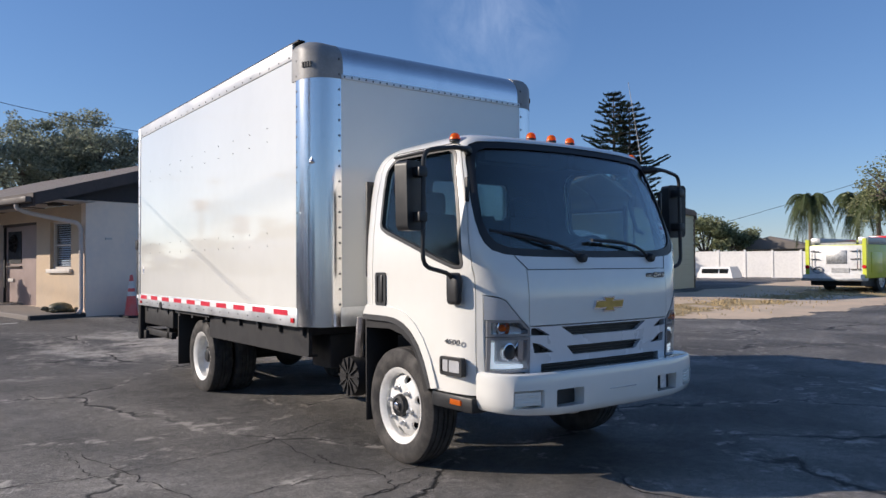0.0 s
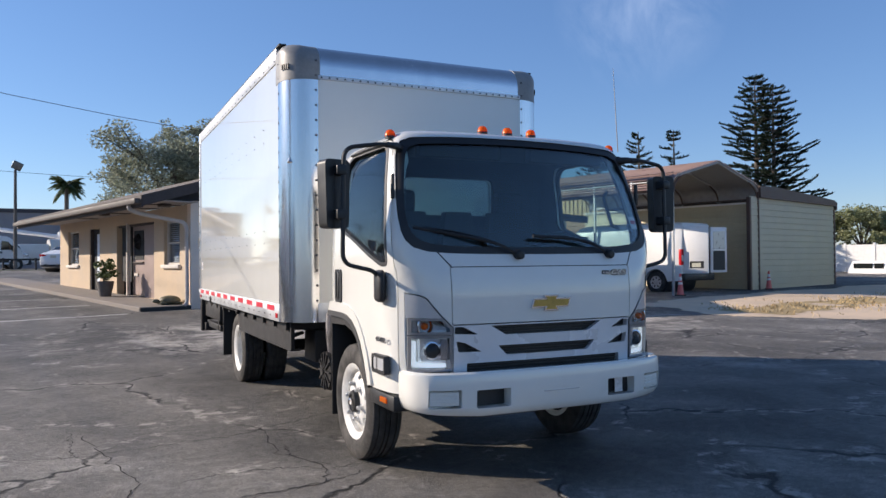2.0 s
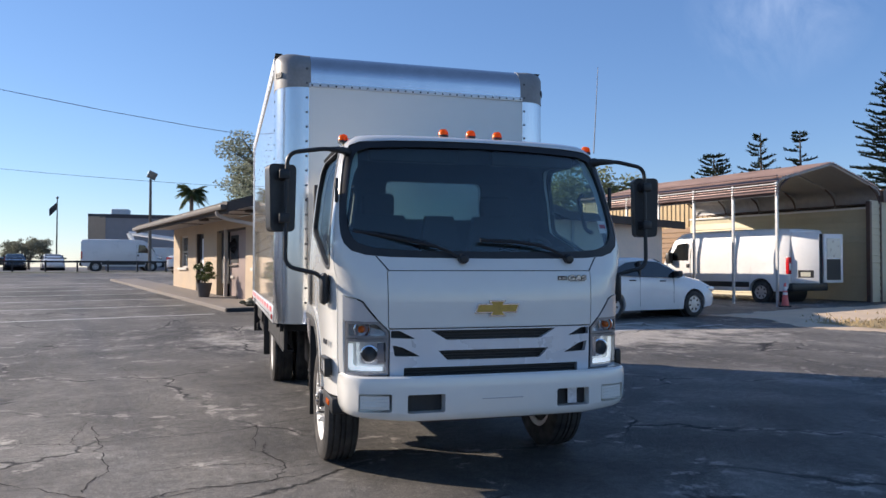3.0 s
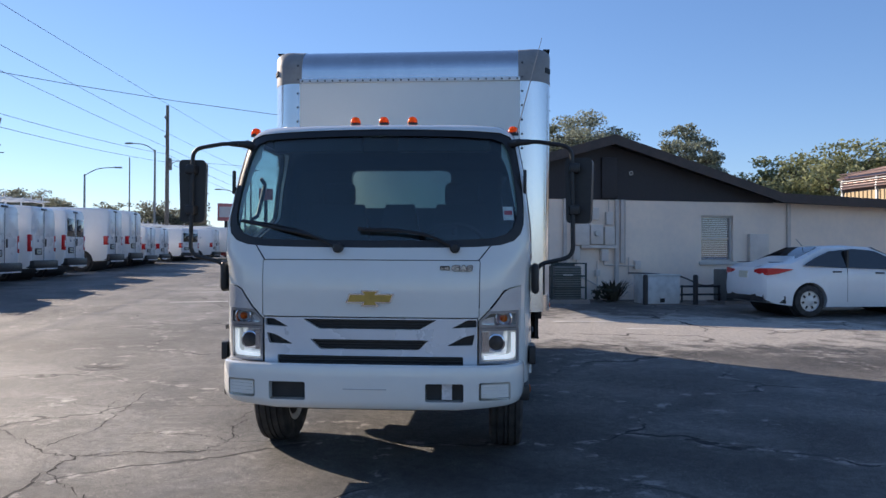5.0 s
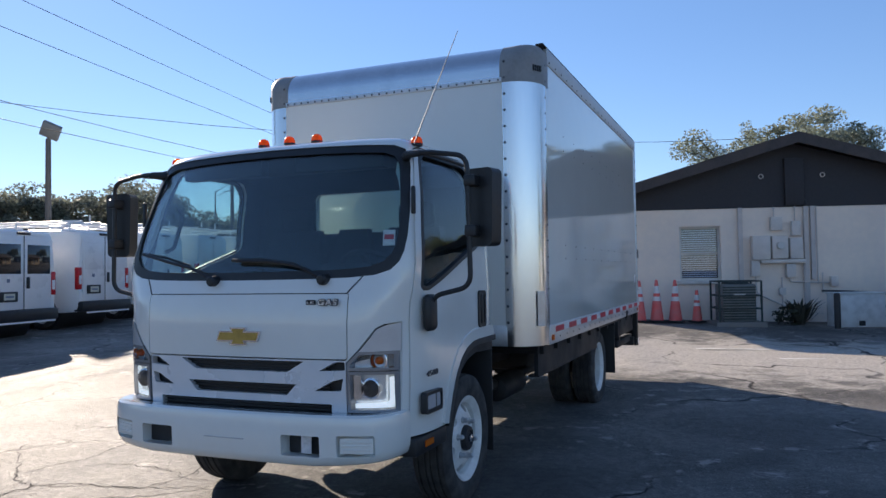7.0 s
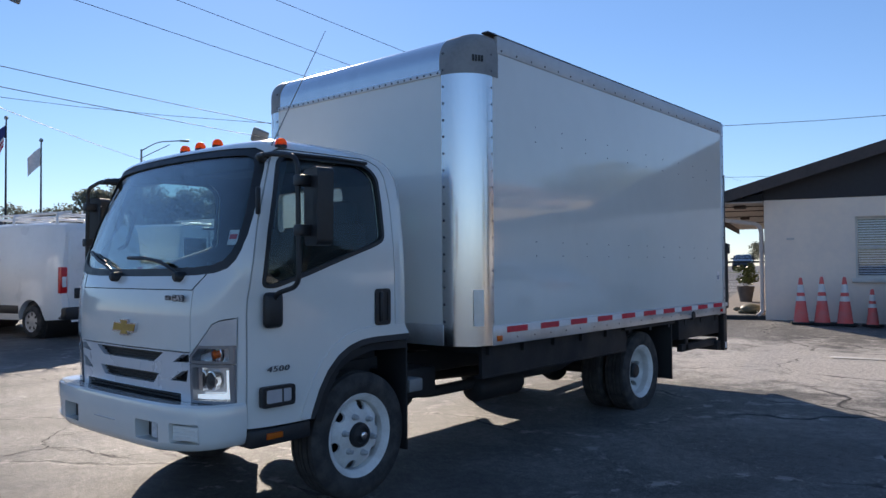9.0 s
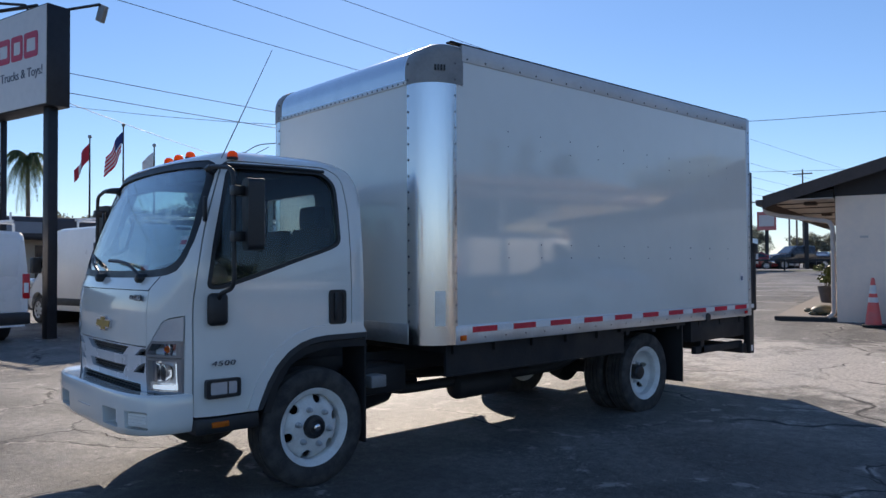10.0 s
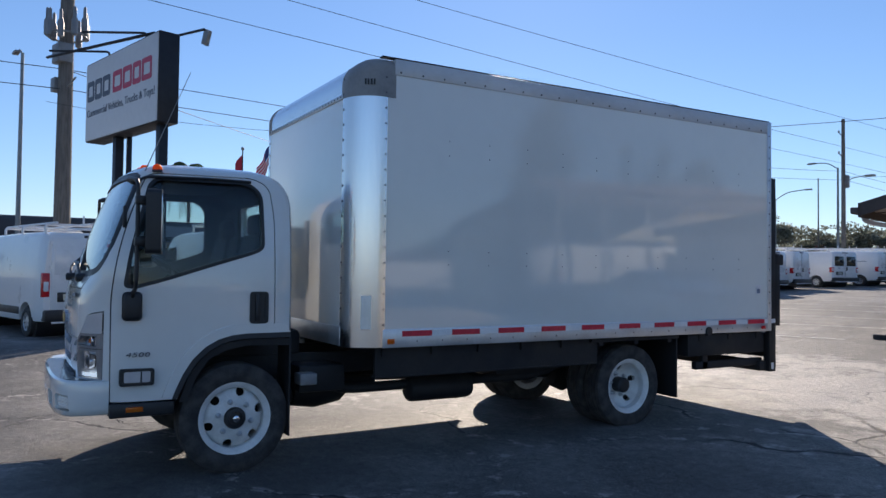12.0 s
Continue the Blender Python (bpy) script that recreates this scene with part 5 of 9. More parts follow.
def stand(u, v, turn=0.0, dz=0.0):
    """A pose on the ground at a place of the lot, turned about the vertical from the lot's axes."""
    x, y = lot(u, v)
    return Matrix.Translation((x, y, ground_z(x, y) + dz)) @ Matrix.Rotation(radians(15.0 + turn), 4, 'Z')


M_STUCCO = mat("tan_stucco", (0.56, 0.44, 0.31), 0.9, var=0.05, scale=1.2, bump=0.25, bscale=120, dirt=(0.44, 0.36, 0.28))
M_STUCCOG = mat("grey_beige_paint", (0.88, 0.73, 0.60), 0.8, var=0.05, scale=0.9, bump=0.12, bscale=90, dirt=(0.68, 0.59, 0.53))
M_GABLE = mat("dark_painted_boards", (0.035, 0.032, 0.035), 0.7, var=0.15, scale=2.0)
M_FASCIA = mat("dark_brown_fascia", (0.072, 0.057, 0.052), 0.7, var=0.2, scale=3.0, bump=0.1)
M_SHINGLE = mat("weathered_shingles", (0.17, 0.15, 0.14), 0.95, var=0.2, scale=4.0, bump=0.5, bscale=30, dirt=(0.10, 0.09, 0.09))
M_SOFFIT = mat("soffit_paint", (0.42, 0.38, 0.35), 0.85, var=0.08)
M_TRIMW = mat("window_trim", (0.62, 0.58, 0.53), 0.6, var=0.06)
M_BLIND = mat("window_blind", (0.70, 0.78, 0.88), 0.45, var=0.05)
M_DARKIN = mat("dark_room", (0.02, 0.022, 0.026), 0.8)
M_PANE = glass("window_pane", (0.80, 0.83, 0.86), gloss=0.06)
M_DOORBR = mat("mauve_brown_door", (0.30, 0.225, 0.205), 0.55, var=0.08, scale=3)
M_CONC = mat("old_concrete", (0.22, 0.195, 0.175), 0.9, var=0.12, scale=1.5, bump=0.3, bscale=60, dirt=(0.16, 0.15, 0.14))
M_KERBDARK = mat("dark_slab_edge", (0.03, 0.03, 0.03), 0.7, var=0.2, scale=6)
M_PIPE = mat("painted_pipe", (0.58, 0.51, 0.46), 0.6, var=0.06)
M_GUTTER = mat("weathered_gutter", (0.085, 0.07, 0.062), 0.6, var=0.15, scale=3.0)
M_METERGREY = mat("meter_enclosure", (0.66, 0.59, 0.53), 0.55, var=0.06, scale=4)
M_ACGREY = mat("condenser_grey", (0.16, 0.17, 0.17), 0.5, 0.3, var=0.12)
M_CAGE = mat("cage_green_black", (0.03, 0.045, 0.045), 0.5, 0.4, var=0.15)
M_UTILBOX = mat("utility_box", (0.68, 0.69, 0.67), 0.6, var=0.06, dirt=(0.38, 0.38, 0.36))
M_POST = mat("black_bollard", (0.02, 0.02, 0.022), 0.5, var=0.2)
M_TERRA = mat("grey_planter", (0.13, 0.12, 0.115), 0.8, var=0.15)
M_CLAY = mat("painted_statue", (0.075, 0.07, 0.04), 0.55, var=0.4, scale=9, dirt=(0.20, 0.19, 0.13))
M_LEAFPOT = mat("potted_leaves", (0.15, 0.19, 0.06), 0.5, var=0.3, scale=8)
M_CONE = mat("safety_orange", (0.74, 0.115, 0.10), 0.6, var=0.12, scale=6, dirt=(0.52, 0.24, 0.22))
M_CONEW = mat("cone_collar", (0.72, 0.70, 0.68), 0.5, var=0.08)
M_CONEB = mat("cone_base", (0.02, 0.02, 0.02), 0.8, var=0.2)

office = thing("office_building", "single-storey tan stucco office with dark gable and shingle roof", "building", at=(0, 0, 0))
office.matrix_world = LOT @ Matrix.Translation((0.2, 0.36, 0.0))
WALL_U, WALL_V, BAND = 13.2, 11.2, 2.82
RIDGE_U, RIDGE_Z, EAVE_Z = 4.15, 4.43, 2.86


def wall_gable():
    prof = [(0.0, 0.0), (WALL_U, 0.0), (WALL_U, 2.72), (8.8, 2.84), (8.8, BAND), (0.0, BAND)]
    cuts = []
    for u0, u1, z0, z1 in ((1.66, 2.56, 1.21, 2.43), (6.76, 7.68, 1.25, 2.46)):
        cuts.append(('DIFFERENCE', prism(bmesh.new(), rect(u0, z0, u1, z1), -0.1, 0.5, 'y')))
    return cut(prism(bmesh.new(), prof, 0.0, 0.2, 'y'), cuts)


part("gable_wall", wall_gable(), M_STUCCOG, office, "smooth beige painted block wall")
part("gable_cladding", prism(bmesh.new(), [(-0.02, BAND), (8.86, BAND), (8.86, 2.90), (RIDGE_U, 4.24), (-0.02, 3.04)], -0.015, 0.19, 'y'), M_GABLE, office, "dark painted gable above the wall")
wcuts = [(0.66, 1.66, 1.36, 2.42), (2.35, 5.30, 0.50, 2.46), (6.9, 7.9, 0.55, 2.46), (9.1, 10.35, 1.36, 2.46)]
part("west_wall", cut(prism(bmesh.new(), [(0.2, 0.0), (WALL_V, 0.0), (WALL_V, 2.75), (0.2, 2.75)], 0.0, 0.2, 'x'), [('DIFFERENCE', prism(bmesh.new(), rect(a, c, b, d), -0.1, 0.4, 'x')) for a, b, c, d in wcuts]), M_STUCCO, office, "warm tan stucco wall")
part("north_wall", B((0.0, WALL_V, 0.0), (WALL_U, WALL_V + 0.2, 2.75)), M_STUCCO, office)
part("east_wall", B((WALL_U - 0.2, 0.2, 0.0), (WALL_U, WALL_V, 2.7)), M_STUCCOG, office)
# solid near-black block standing in for the unlit rooms
part("inner_dark", B((0.45, 0.5, 0.3), (WALL_U - 0.5, WALL_V - 0.3, 2.6)), M_DARKIN, office)

# roof: two slopes and a flatter east wing


def slab(pts, v0, v1, th):
    top = pts
    bot = [(u, z - th) for u, z in pts][::-1]
    return prism(bmesh.new(), top + bot, v0, v1, 'y')


part("roof_west", slab([(-1.22, EAVE_Z), (RIDGE_U, RIDGE_Z)], -0.42, WALL_V + 0.5, 0.10), M_SHINGLE, office, "weathered grey shingle slope")
part("roof_east", slab([(RIDGE_U, RIDGE_Z), (8.86, 3.04), (13.8, 2.88)], -0.42, WALL_V + 0.5, 0.10), M_SHINGLE, office, "weathered grey shingle slope")
for k in range(14):
    u = -1.2 + k * 0.38
    z = EAVE_Z + (u + 1.22) * (RIDGE_Z - EAVE_Z) / (RIDGE_U + 1.22)
    part("shingle_course", slab([(u, z + 0.012), (u + 0.40, z + 0.124)], -0.425, WALL_V + 0.51, 0.02), M_SHINGLE, office)
part("fascia_west", slab([(-1.25, EAVE_Z), (RIDGE_U, RIDGE_Z + 0.01)], -0.46, -0.42, 0.24), M_FASCIA, office, "dark brown barge board")
part("fascia_east", slab([(RIDGE_U, RIDGE_Z + 0.01), (8.86, 3.05), (13.8, 2.89)], -0.46, -0.42, 0.24), M_FASCIA, office, "dark brown barge board")
part("eave_board", B((-1.26, -0.46, 2.60), (-1.22, WALL_V + 0.5, 2.865)), M_FASCIA, office)
part("soffit", B((-1.22, -0.42, 2.755), (-0.002, WALL_V + 0.5, 2.775)), M_SOFFIT, office, "painted flat soffit under the eave")
part("eave_return", prism(bmesh.new(), [(-1.0, 2.78), (-0.024, 2.78), (-0.024, 2.96)], -0.12, -0.10, 'y'), M_GABLE, office, "dark boarding closing the eave's end")
for v in (0.55, 1.9, 4.1, 7.0):
    part("soffit_batten", B((-1.2, v, 2.735), (-0.01, v + 0.05, 2.754)), M_FASCIA, office)
part("gutter", B((-1.40, -0.44, 2.67), (-1.262, WALL_V + 0.45, 2.79), 0.02), M_GUTTER, office, "brown-grey eave gutter")
part("downpipe", tube(bmesh.new(), smooth_path([(-1.33, 0.15, 2.69), (-1.32, 0.14, 2.58), (-1.12, 0.13, 2.50), (-0.12, 0.10, 2.33), (-0.06, 0.08, 2.2), (-0.06, 0.07, 0.5), (-0.16, 0.0, 0.42)], 5, 0.12), 0.045, 10), M_PIPE, office, "beige downpipe crossing to the corner")
part("eave_lamp", B((-0.72, 4.2, 2.685), (-0.50, 4.5, 2.752), 0.02), M_FASCIA, office)
part("eave_lamp", B((-0.60, 0.2, 2.685), (-0.36, 0.45, 2.752), 0.02), M_FASCIA, office)


def blind_window(parent, u0, u1, z0, z1, axis, face):
    """A framed window with a lowered slatted blind; axis 'y' stands in the gable, 'x' in the west wall."""
    def Q(a0, a1, c0, c1, d0, d1, bev=0.0):
        return B((a0, d0, c0), (a1, d1, c1), bev) if axis == 'y' else B((d0, a0, c0), (d1, a1, c1), bev)
    w = part("window", Q(u0, u1, z0, z1, face + 0.13, face + 0.135), M_PANE, parent, "window with a lowered white blind")
    w.visible_shadow = False
    part("frame", Q(u0, u0 + 0.05, z0, z1, face + 0.08, face + 0.16), M_TRIMW, w)
    part("frame", Q(u1 - 0.05, u1, z0, z1, face + 0.08, face + 0.16), M_TRIMW, w)
    part("frame", Q(u0 + 0.05, u1 - 0.05, z1 - 0.05, z1, face + 0.08, face + 0.16), M_TRIMW, w)
    part("frame", Q(u0 + 0.05, u1 - 0.05, z0, z0 + 0.05, face + 0.08, face + 0.16), M_TRIMW, w)
    part("meeting_rail", Q(u0 + 0.05, u1 - 0.05, (z0 + z1) / 2 - 0.02, (z0 + z1) / 2 + 0.02, face + 0.10, face + 0.15), M_TRIMW, w)
    part("sill", Q(u0 - 0.07, u1 + 0.07, z0 - 0.09, z0, face - 0.07, face + 0.12, 0.01), M_TRIMW, w, "painted sill")
    n = int((z1 - z0 - 0.1) / 0.05)
    for k in range(n):
        z = z0 + 0.07 + k * 0.05
        part("slat", Q(u0 + 0.06, u1 - 0.06, z, z + 0.027, face + 0.165, face + 0.172), M_BLIND, w)
    return w


# unseen panel, added to keep sunlit rooms from showing between the slats
part("light_block", B((0.2, 0.45, 0.0), (WALL_U - 0.2, 0.53, 2.7)), M_DARKIN, office, "unseen dark panel added behind the blinds to keep the interior dark")
blind_window(office, 1.66, 2.56, 1.21, 2.43, 'y', 0.0)
blind_window(office, 6.76, 7.68, 1.25, 2.46, 'y', 0.0)
blind_window(office, 0.66, 1.66, 1.36, 2.42, 'x', 0.0)
blind_window(office, 9.1, 10.35, 1.36, 2.46, 'x', 0.0)
# tall glazed door further along
w = part("side_door", B((0.10, 6.95, 0.55), (0.14, 7.85, 2.44)), M_DARKIN, office, "tall glazed side door with pale curtains")
part("curtain", B((0.09, 7.05, 0.8), (0.099, 7.45, 2.3)), M_BLIND, w)
part("jamb", B((0.02, 6.9, 0.55), (0.16, 6.97, 2.46)), M_FASCIA, w)
part("jamb", B((0.02, 7.83, 0.55), (0.16, 7.9, 2.46)), M_FASCIA, w)
# entrance recess
door = part("entrance_door", B((0.14, 3.35, 0.55), (0.18, 4.35, 2.40)), M_DOORBR, office, "brown entrance door with dark glass and a wreath")
part("door_glass", B((0.125, 3.48, 1.5), (0.139, 4.22, 2.28)), M_DARKIN, door)
part("push_bar", B((0.08, 3.45, 1.40), (0.13, 4.25, 1.44), 0.008), M_FASCIA, door)
part("mail_slot", B((0.11, 3.9, 1.05), (0.138, 4.2, 1.13), 0.01), M_TRIMW, door)
wr = bmesh.new()
rnd = random.Random(4)
for k in range(140):
    a = rnd.uniform(0, 2 * math.pi)
    r = rnd.uniform(0.09, 0.19)
    m = Matrix.Translation((0.10 + rnd.uniform(-0.03, 0.02), 3.85 + r * math.cos(a), 1.98 + r * math.sin(a))) @ Euler((rnd.uniform(0, 6), rnd.uniform(0, 6), 0)).to_matrix().to_4x4()
    bmesh.ops.create_grid(wr, x_segments=1, y_segments=1, size=0.035, matrix=m)
part("wreath", wr, M_GABLE, door, "dark wreath", smooth=None)
part("side_panel", B((0.10, 2.36, 0.5), (0.16, 3.33, 2.44)), M_DOORBR, office, "mauve-brown entrance panel")
part("side_light", B((0.12, 4.42, 0.9), (0.15, 5.2, 2.40)), M_DARKIN, office)
part("porch_post", B((-0.02, 4.36, 0.5), (0.07, 4.43, 2.5)), M_TRIMW, office, "slim white post")
part("transom", B((0.05, 2.36, 2.40), (0.18, 5.29, 2.455)), M_FASCIA, office)
part("threshold", B((-0.12, 3.3, 0.46), (0.2, 4.4, 0.53), 0.01), M_CONC, office)

# gable fittings
for u in (3.46, 4.77):
    vent = part("gable_vent", lathe(bmesh.new(), [(-0.05, 0.055), (-0.05, 0.04), (-0.018, 0.04), (-0.018, 0.055)], 'y', 20, (u, 0.0, 3.52), closed=True), M_TRIMW, office, "small round pale vent ring")
for u, z0, z1 in ((2.98, 0.5, 3.0), (4.38, 0.5, 3.05), (4.52, 1.2, 4.0), (9.3, 0.35, 2.8)):
    part("conduit_cover", B((u - 0.045, -0.07, z0), (u + 0.045, -0.002, min(z1, 2.83))), M_PIPE, office, "painted conduit")
part("dark_conduit", B((3.95, -0.10, 2.86), (4.35, -0.02, 3.9), 0.01), M_GABLE, office)
part("dark_conduit", tube(bmesh.new(), smooth_path([(4.15, -0.05, 3.9), (4.15, -0.05, 3.05), (4.38, -0.05, 2.95), (4.38, -0.05, 2.83)], 5, 0.1), 0.04, 8), M_GABLE, office)
meter = part("meter_bank", B((3.20, -0.20, 1.65), (3.58, -0.002, 2.18), 0.01), M_METERGREY, office, "grey electric meter boxes")
part("meter_box", B((3.62, -0.18, 1.67), (3.96, -0.002, 2.17), 0.01), M_METERGREY, meter)
part("meter_dial", lathe(bmesh.new(), [(-0.26, 0.001), (-0.26, 0.075), (-0.25, 0.085), (-0.17, 0.085)], 'y', 20, (3.79, 0, 1.96)), M_TRIMW, meter)
part("meter_box", B((4.0, -0.18, 1.66), (4.27, -0.002, 2.12), 0.01), M_METERGREY, meter)
part("meter_shelf", B((3.38, -0.17, 1.57), (4.33, -0.002, 1.65), 0.005), M_METERGREY, meter)
for a, b, c, d in ((3.62, 3.86, 2.30, 2.60), (4.06, 4.24, 2.18, 2.50), (3.18, 3.36, 1.28, 1.64), (3.93, 4.12, 1.25, 1.55), (4.85, 5.0, 1.04, 1.26), (3.78, 3.90, 0.86, 1.02), (8.10, 8.65, 1.22, 1.98)):
    part("junction_box", B((a, -0.13, c), (b, -0.002, d), 0.008), M_METERGREY, office, "grey junction box")
for pts in ([(3.70, -0.05, 2.6), (3.70, -0.05, 2.83)], [(4.15, -0.05, 2.5), (4.15, -0.05, 2.83)], [(3.84, -0.06, 1.25), (3.84, -0.06, 0.3)], [(4.02, -0.06, 1.25), (4.02, -0.06, 1.15), (4.9, -0.06, 1.12)], [(4.32, -0.05, 1.6), (4.32, -0.05, 0.35)], [(4.6, -0.05, 2.83), (4.6, -0.05, 1.1)], [(4.70, -0.05, 1.35), (4.70, -0.05, 0.9)], [(3.28, -0.05, 1.28), (3.3, -0.05, 0.9), (3.9, -0.06, 0.6)]):
    part("conduit", tube(bmesh.new(), smooth_path(pts, 3, 0.05), 0.016, 8), M_PIPE, office)
part("hose", tube(bmesh.new(), smooth_path([(4.6, -0.25, 0.95), (5.3, -0.3, 0.93), (6.1, -0.3, 0.86), (6.6, -0.32, 0.6), (7.1, -0.3, 0.66), (7.2, -0.3, 1.0)], 6, 0.3), 0.018, 8), M_POST, office)
part("wall_sign", B((0.42, -0.03, 1.99), (0.56, -0.002, 2.03)), M_PIPE, office)

# walk along the west wall
walkway = tagged(new("sidewalk"), "grey concrete walk beside the office", "sidewalk", kind="structure")
walkway.matrix_world = LOT @ Matrix.Translation((0.2, 0.36, 0.0))
bm = bmesh.new()
n = 16
ring = []
for k in range(n + 1):
    v = 0.02 + (WALL_V + 8.0) * k / n
    zt = lot_z(-0.6, v) + 0.10
    ring.append([(-1.15, v, zt - 0.3), (0.0, v, zt - 0.3), (0.0, v, zt + 0.004), (-1.13, v, zt), (-1.15, v, zt - 0.02)])
part("slab", loft(bm, ring), M_CONC, walkway)
part("dark_edge", B((-1.13, -0.02, lot_z(-0.6, 0) - 0.1), (0.0, 0.018, lot_z(-0.6, 0) + 0.09)), M_KERBDARK, walkway, "dark front edge of the slab")

# condenser on its pad
ac = thing("air_conditioner", "grey air-conditioning condenser in a dark cage on a concrete pad", "air conditioner")
ac.matrix_world = stand(2.82, -0.55)
part("pad", B((-0.5, -0.5, -0.1), (0.5, 0.45, 0.07), 0.01), M_CONC, ac)
part("body", B((-0.34, -0.34, 0.07), (0.34, 0.34, 0.86), 0.03), M_ACGREY, ac)
for k in range(13):
    part("louvre", B((-0.33, -0.36, 0.12 + k * 0.055), (0.33, -0.338, 0.145 + k * 0.055)), M_CAGE, ac)
part("maker_plate", B((-0.12, -0.368, 0.62), (0.12, -0.361, 0.66)), M_TRIMW, ac)
part("fan_guard", lathe(bmesh.new(), [(0.86, 0.28), (0.90, 0.27), (0.90, 0.02)], 'z', 24), M_CAGE, ac)
for x in (-0.42, 0.42):
    for y in (-0.42, 0.38):
        part("cage_post", B((x - 0.018, y - 0.018, 0.07), (x + 0.018, y + 0.018, 0.93)), M_CAGE, ac)
for z in (0.35, 0.62, 0.92):
    for y in (-0.42, 0.38):
        part("cage_rail", B((-0.42, y - 0.014, z - 0.014), (0.42, y + 0.014, z + 0.014)), M_CAGE, ac)
    for x in (-0.42, 0.42):
        part("cage_rail", B((x - 0.014, -0.42, z - 0.014), (x + 0.014, 0.38, z + 0.014)), M_CAGE, ac)
ac2 = thing("air_conditioner", "dark grey condenser unit against the office wall", "air conditioner")
ac2.matrix_world = stand(7.25, -0.6)
part("body", B((-0.32, -0.32, 0.06), (0.32, 0.32, 0.85), 0.03), M_ACGREY, ac2)
for k in range(13):
    part("louvre", B((-0.33, -0.34, 0.11 + k * 0.055), (0.33, -0.318, 0.135 + k * 0.055)), M_CAGE, ac2)
part("pad", B((-0.45, -0.45, -0.1), (0.45, 0.4, 0.06)), M_CONC, ac2)

ub = thing("utility_box", "pale grey metal utility box between bollards", "utility box")
ub.matrix_world = stand(5.15, -0.75)
part("body", B((-0.46, -0.3, 0.03), (0.46, 0.3, 0.70), 0.015), M_UTILBOX, ub)
part("lid", B((-0.48, -0.32, 0.70), (0.48, 0.32, 0.735), 0.01), M_UTILBOX, ub)
part("vent", B((-0.06, -0.308, 0.06), (0.06, -0.3, 0.16)), M_POST, ub)
part("plinth", B((-0.75, -0.4, -0.15), (1.35, 0.4, 0.03)), M_CONC, ub)
for u, v in ((4.58, -1.33), (5.86, -1.33)):
    b = thing("bollard", "black steel safety bollard", "bollard", "bollards by the utility box")
    b.matrix_world = stand(u, v)
    part("post", lathe(bmesh.new(), [(-0.1, 0.06), (0.70, 0.06), (0.735, 0.05), (0.745, 0.02), (0.745, 0.001)], 'z', 20), M_POST, b)
    part("foot", lathe(bmesh.new(), [(-0.05, 0.13), (0.02, 0.12), (0.03, 0.07)], 'z', 20), M_CONC, b)
rod = thing("pipe_rack", "low dark pipe rail beside the utility box", "pipe rack")
rod.matrix_world = stand(6.4, -0.6)
for z in (0.22, 0.42):
    part("rail", tube(bmesh.new(), [(-0.6, 0, z), (0.6, 0, z)], 0.025, 8), M_POST, rod)
for x in (-0.5, 0.5):
    part("leg", tube(bmesh.new(), [(x, 0, -0.1), (x, 0, 0.45)], 0.022, 8), M_POST, rod)


def leaf_cloud(bm, rnd, n, centre, radii, size, up=0.3, inner=0.35):
    """Scatters n small folded leaves in an uneven ellipsoid."""
    c = Vector(centre)
    for _ in range(n):
        d = Vector((rnd.gauss(0, 1), rnd.gauss(0, 1), rnd.gauss(0, 1))).normalized() * (inner + (1 - inner) * rnd.random() ** 0.5)
        p = c + Vector((d.x * radii[0], d.y * radii[1], d.z * radii[2]))
        s = size * rnd.uniform(0.6, 1.4)
        a = Vector((rnd.gauss(0, 1), rnd.gauss(0, 1), rnd.gauss(0, 0.6))).normalized() * s
        b = a.cross(Vector((rnd.gauss(0, 1), rnd.gauss(0, 1), rnd.gauss(0, 1)))).normalized() * s * 0.55
        v = [bm.verts.new(p - a), bm.verts.new(p + b), bm.verts.new(p + a), bm.verts.new(p - b)]
        bm.faces.new(v)
    return bm


pot = thing("potted_plant", "leafy shrub in a grey planter pot", "plant")
pot.matrix_world = stand(-0.42, 4.6, 0, 0.09) @ Matrix.Scale(0.72, 4)
part("planter", lathe(bmesh.new(), [(0.0, 0.001), (0.0, 0.20), (0.50, 0.30), (0.56, 0.31), (0.56, 0.27), (0.48, 0.26), (0.48, 0.001)], 'z', 28), M_TERRA, pot)
rnd = random.Random(11)
fol = bmesh.new()
for k in range(26):
    a, r = rnd.uniform(0, 6.28), rnd.uniform(0.1, 0.42)
    leaf_cloud(fol, rnd, 22, (r * math.cos(a), r * math.sin(a), 0.62 + rnd.random() * 0.75 * (1.1 - r)), (0.14, 0.14, 0.12), 0.065)
part("foliage", fol, M_LEAFPOT, pot, "green broad leaves", smooth=None)
for k in range(7):
    a = k * 0.9
    part("stem", tube(bmesh.new(), [(0.03 * math.cos(a), 0.03 * math.sin(a), 0.45), (0.2 * math.cos(a), 0.2 * math.sin(a), 1.05)], 0.012, 6, 0.006), M_CLAY, pot)

# tortoise statue on the walk: one plain shape
ts = bmesh.new()
bmesh.ops.create_uvsphere(ts, u_segments=20, v_segments=10, radius=1.0, matrix=Matrix.Translation((0, 0, 0.14)) @ Matrix.Diagonal((0.36, 0.30, 0.17, 1)))
for x, y in ((0.26, 0.22), (0.26, -0.22), (-0.26, 0.22), (-0.26, -0.22)):
    bmesh.ops.create_uvsphere(ts, u_segments=10, v_segments=6, radius=1.0, matrix=Matrix.Translation((x, y, 0.06)) @ Matrix.Diagonal((0.12, 0.09, 0.06, 1)))
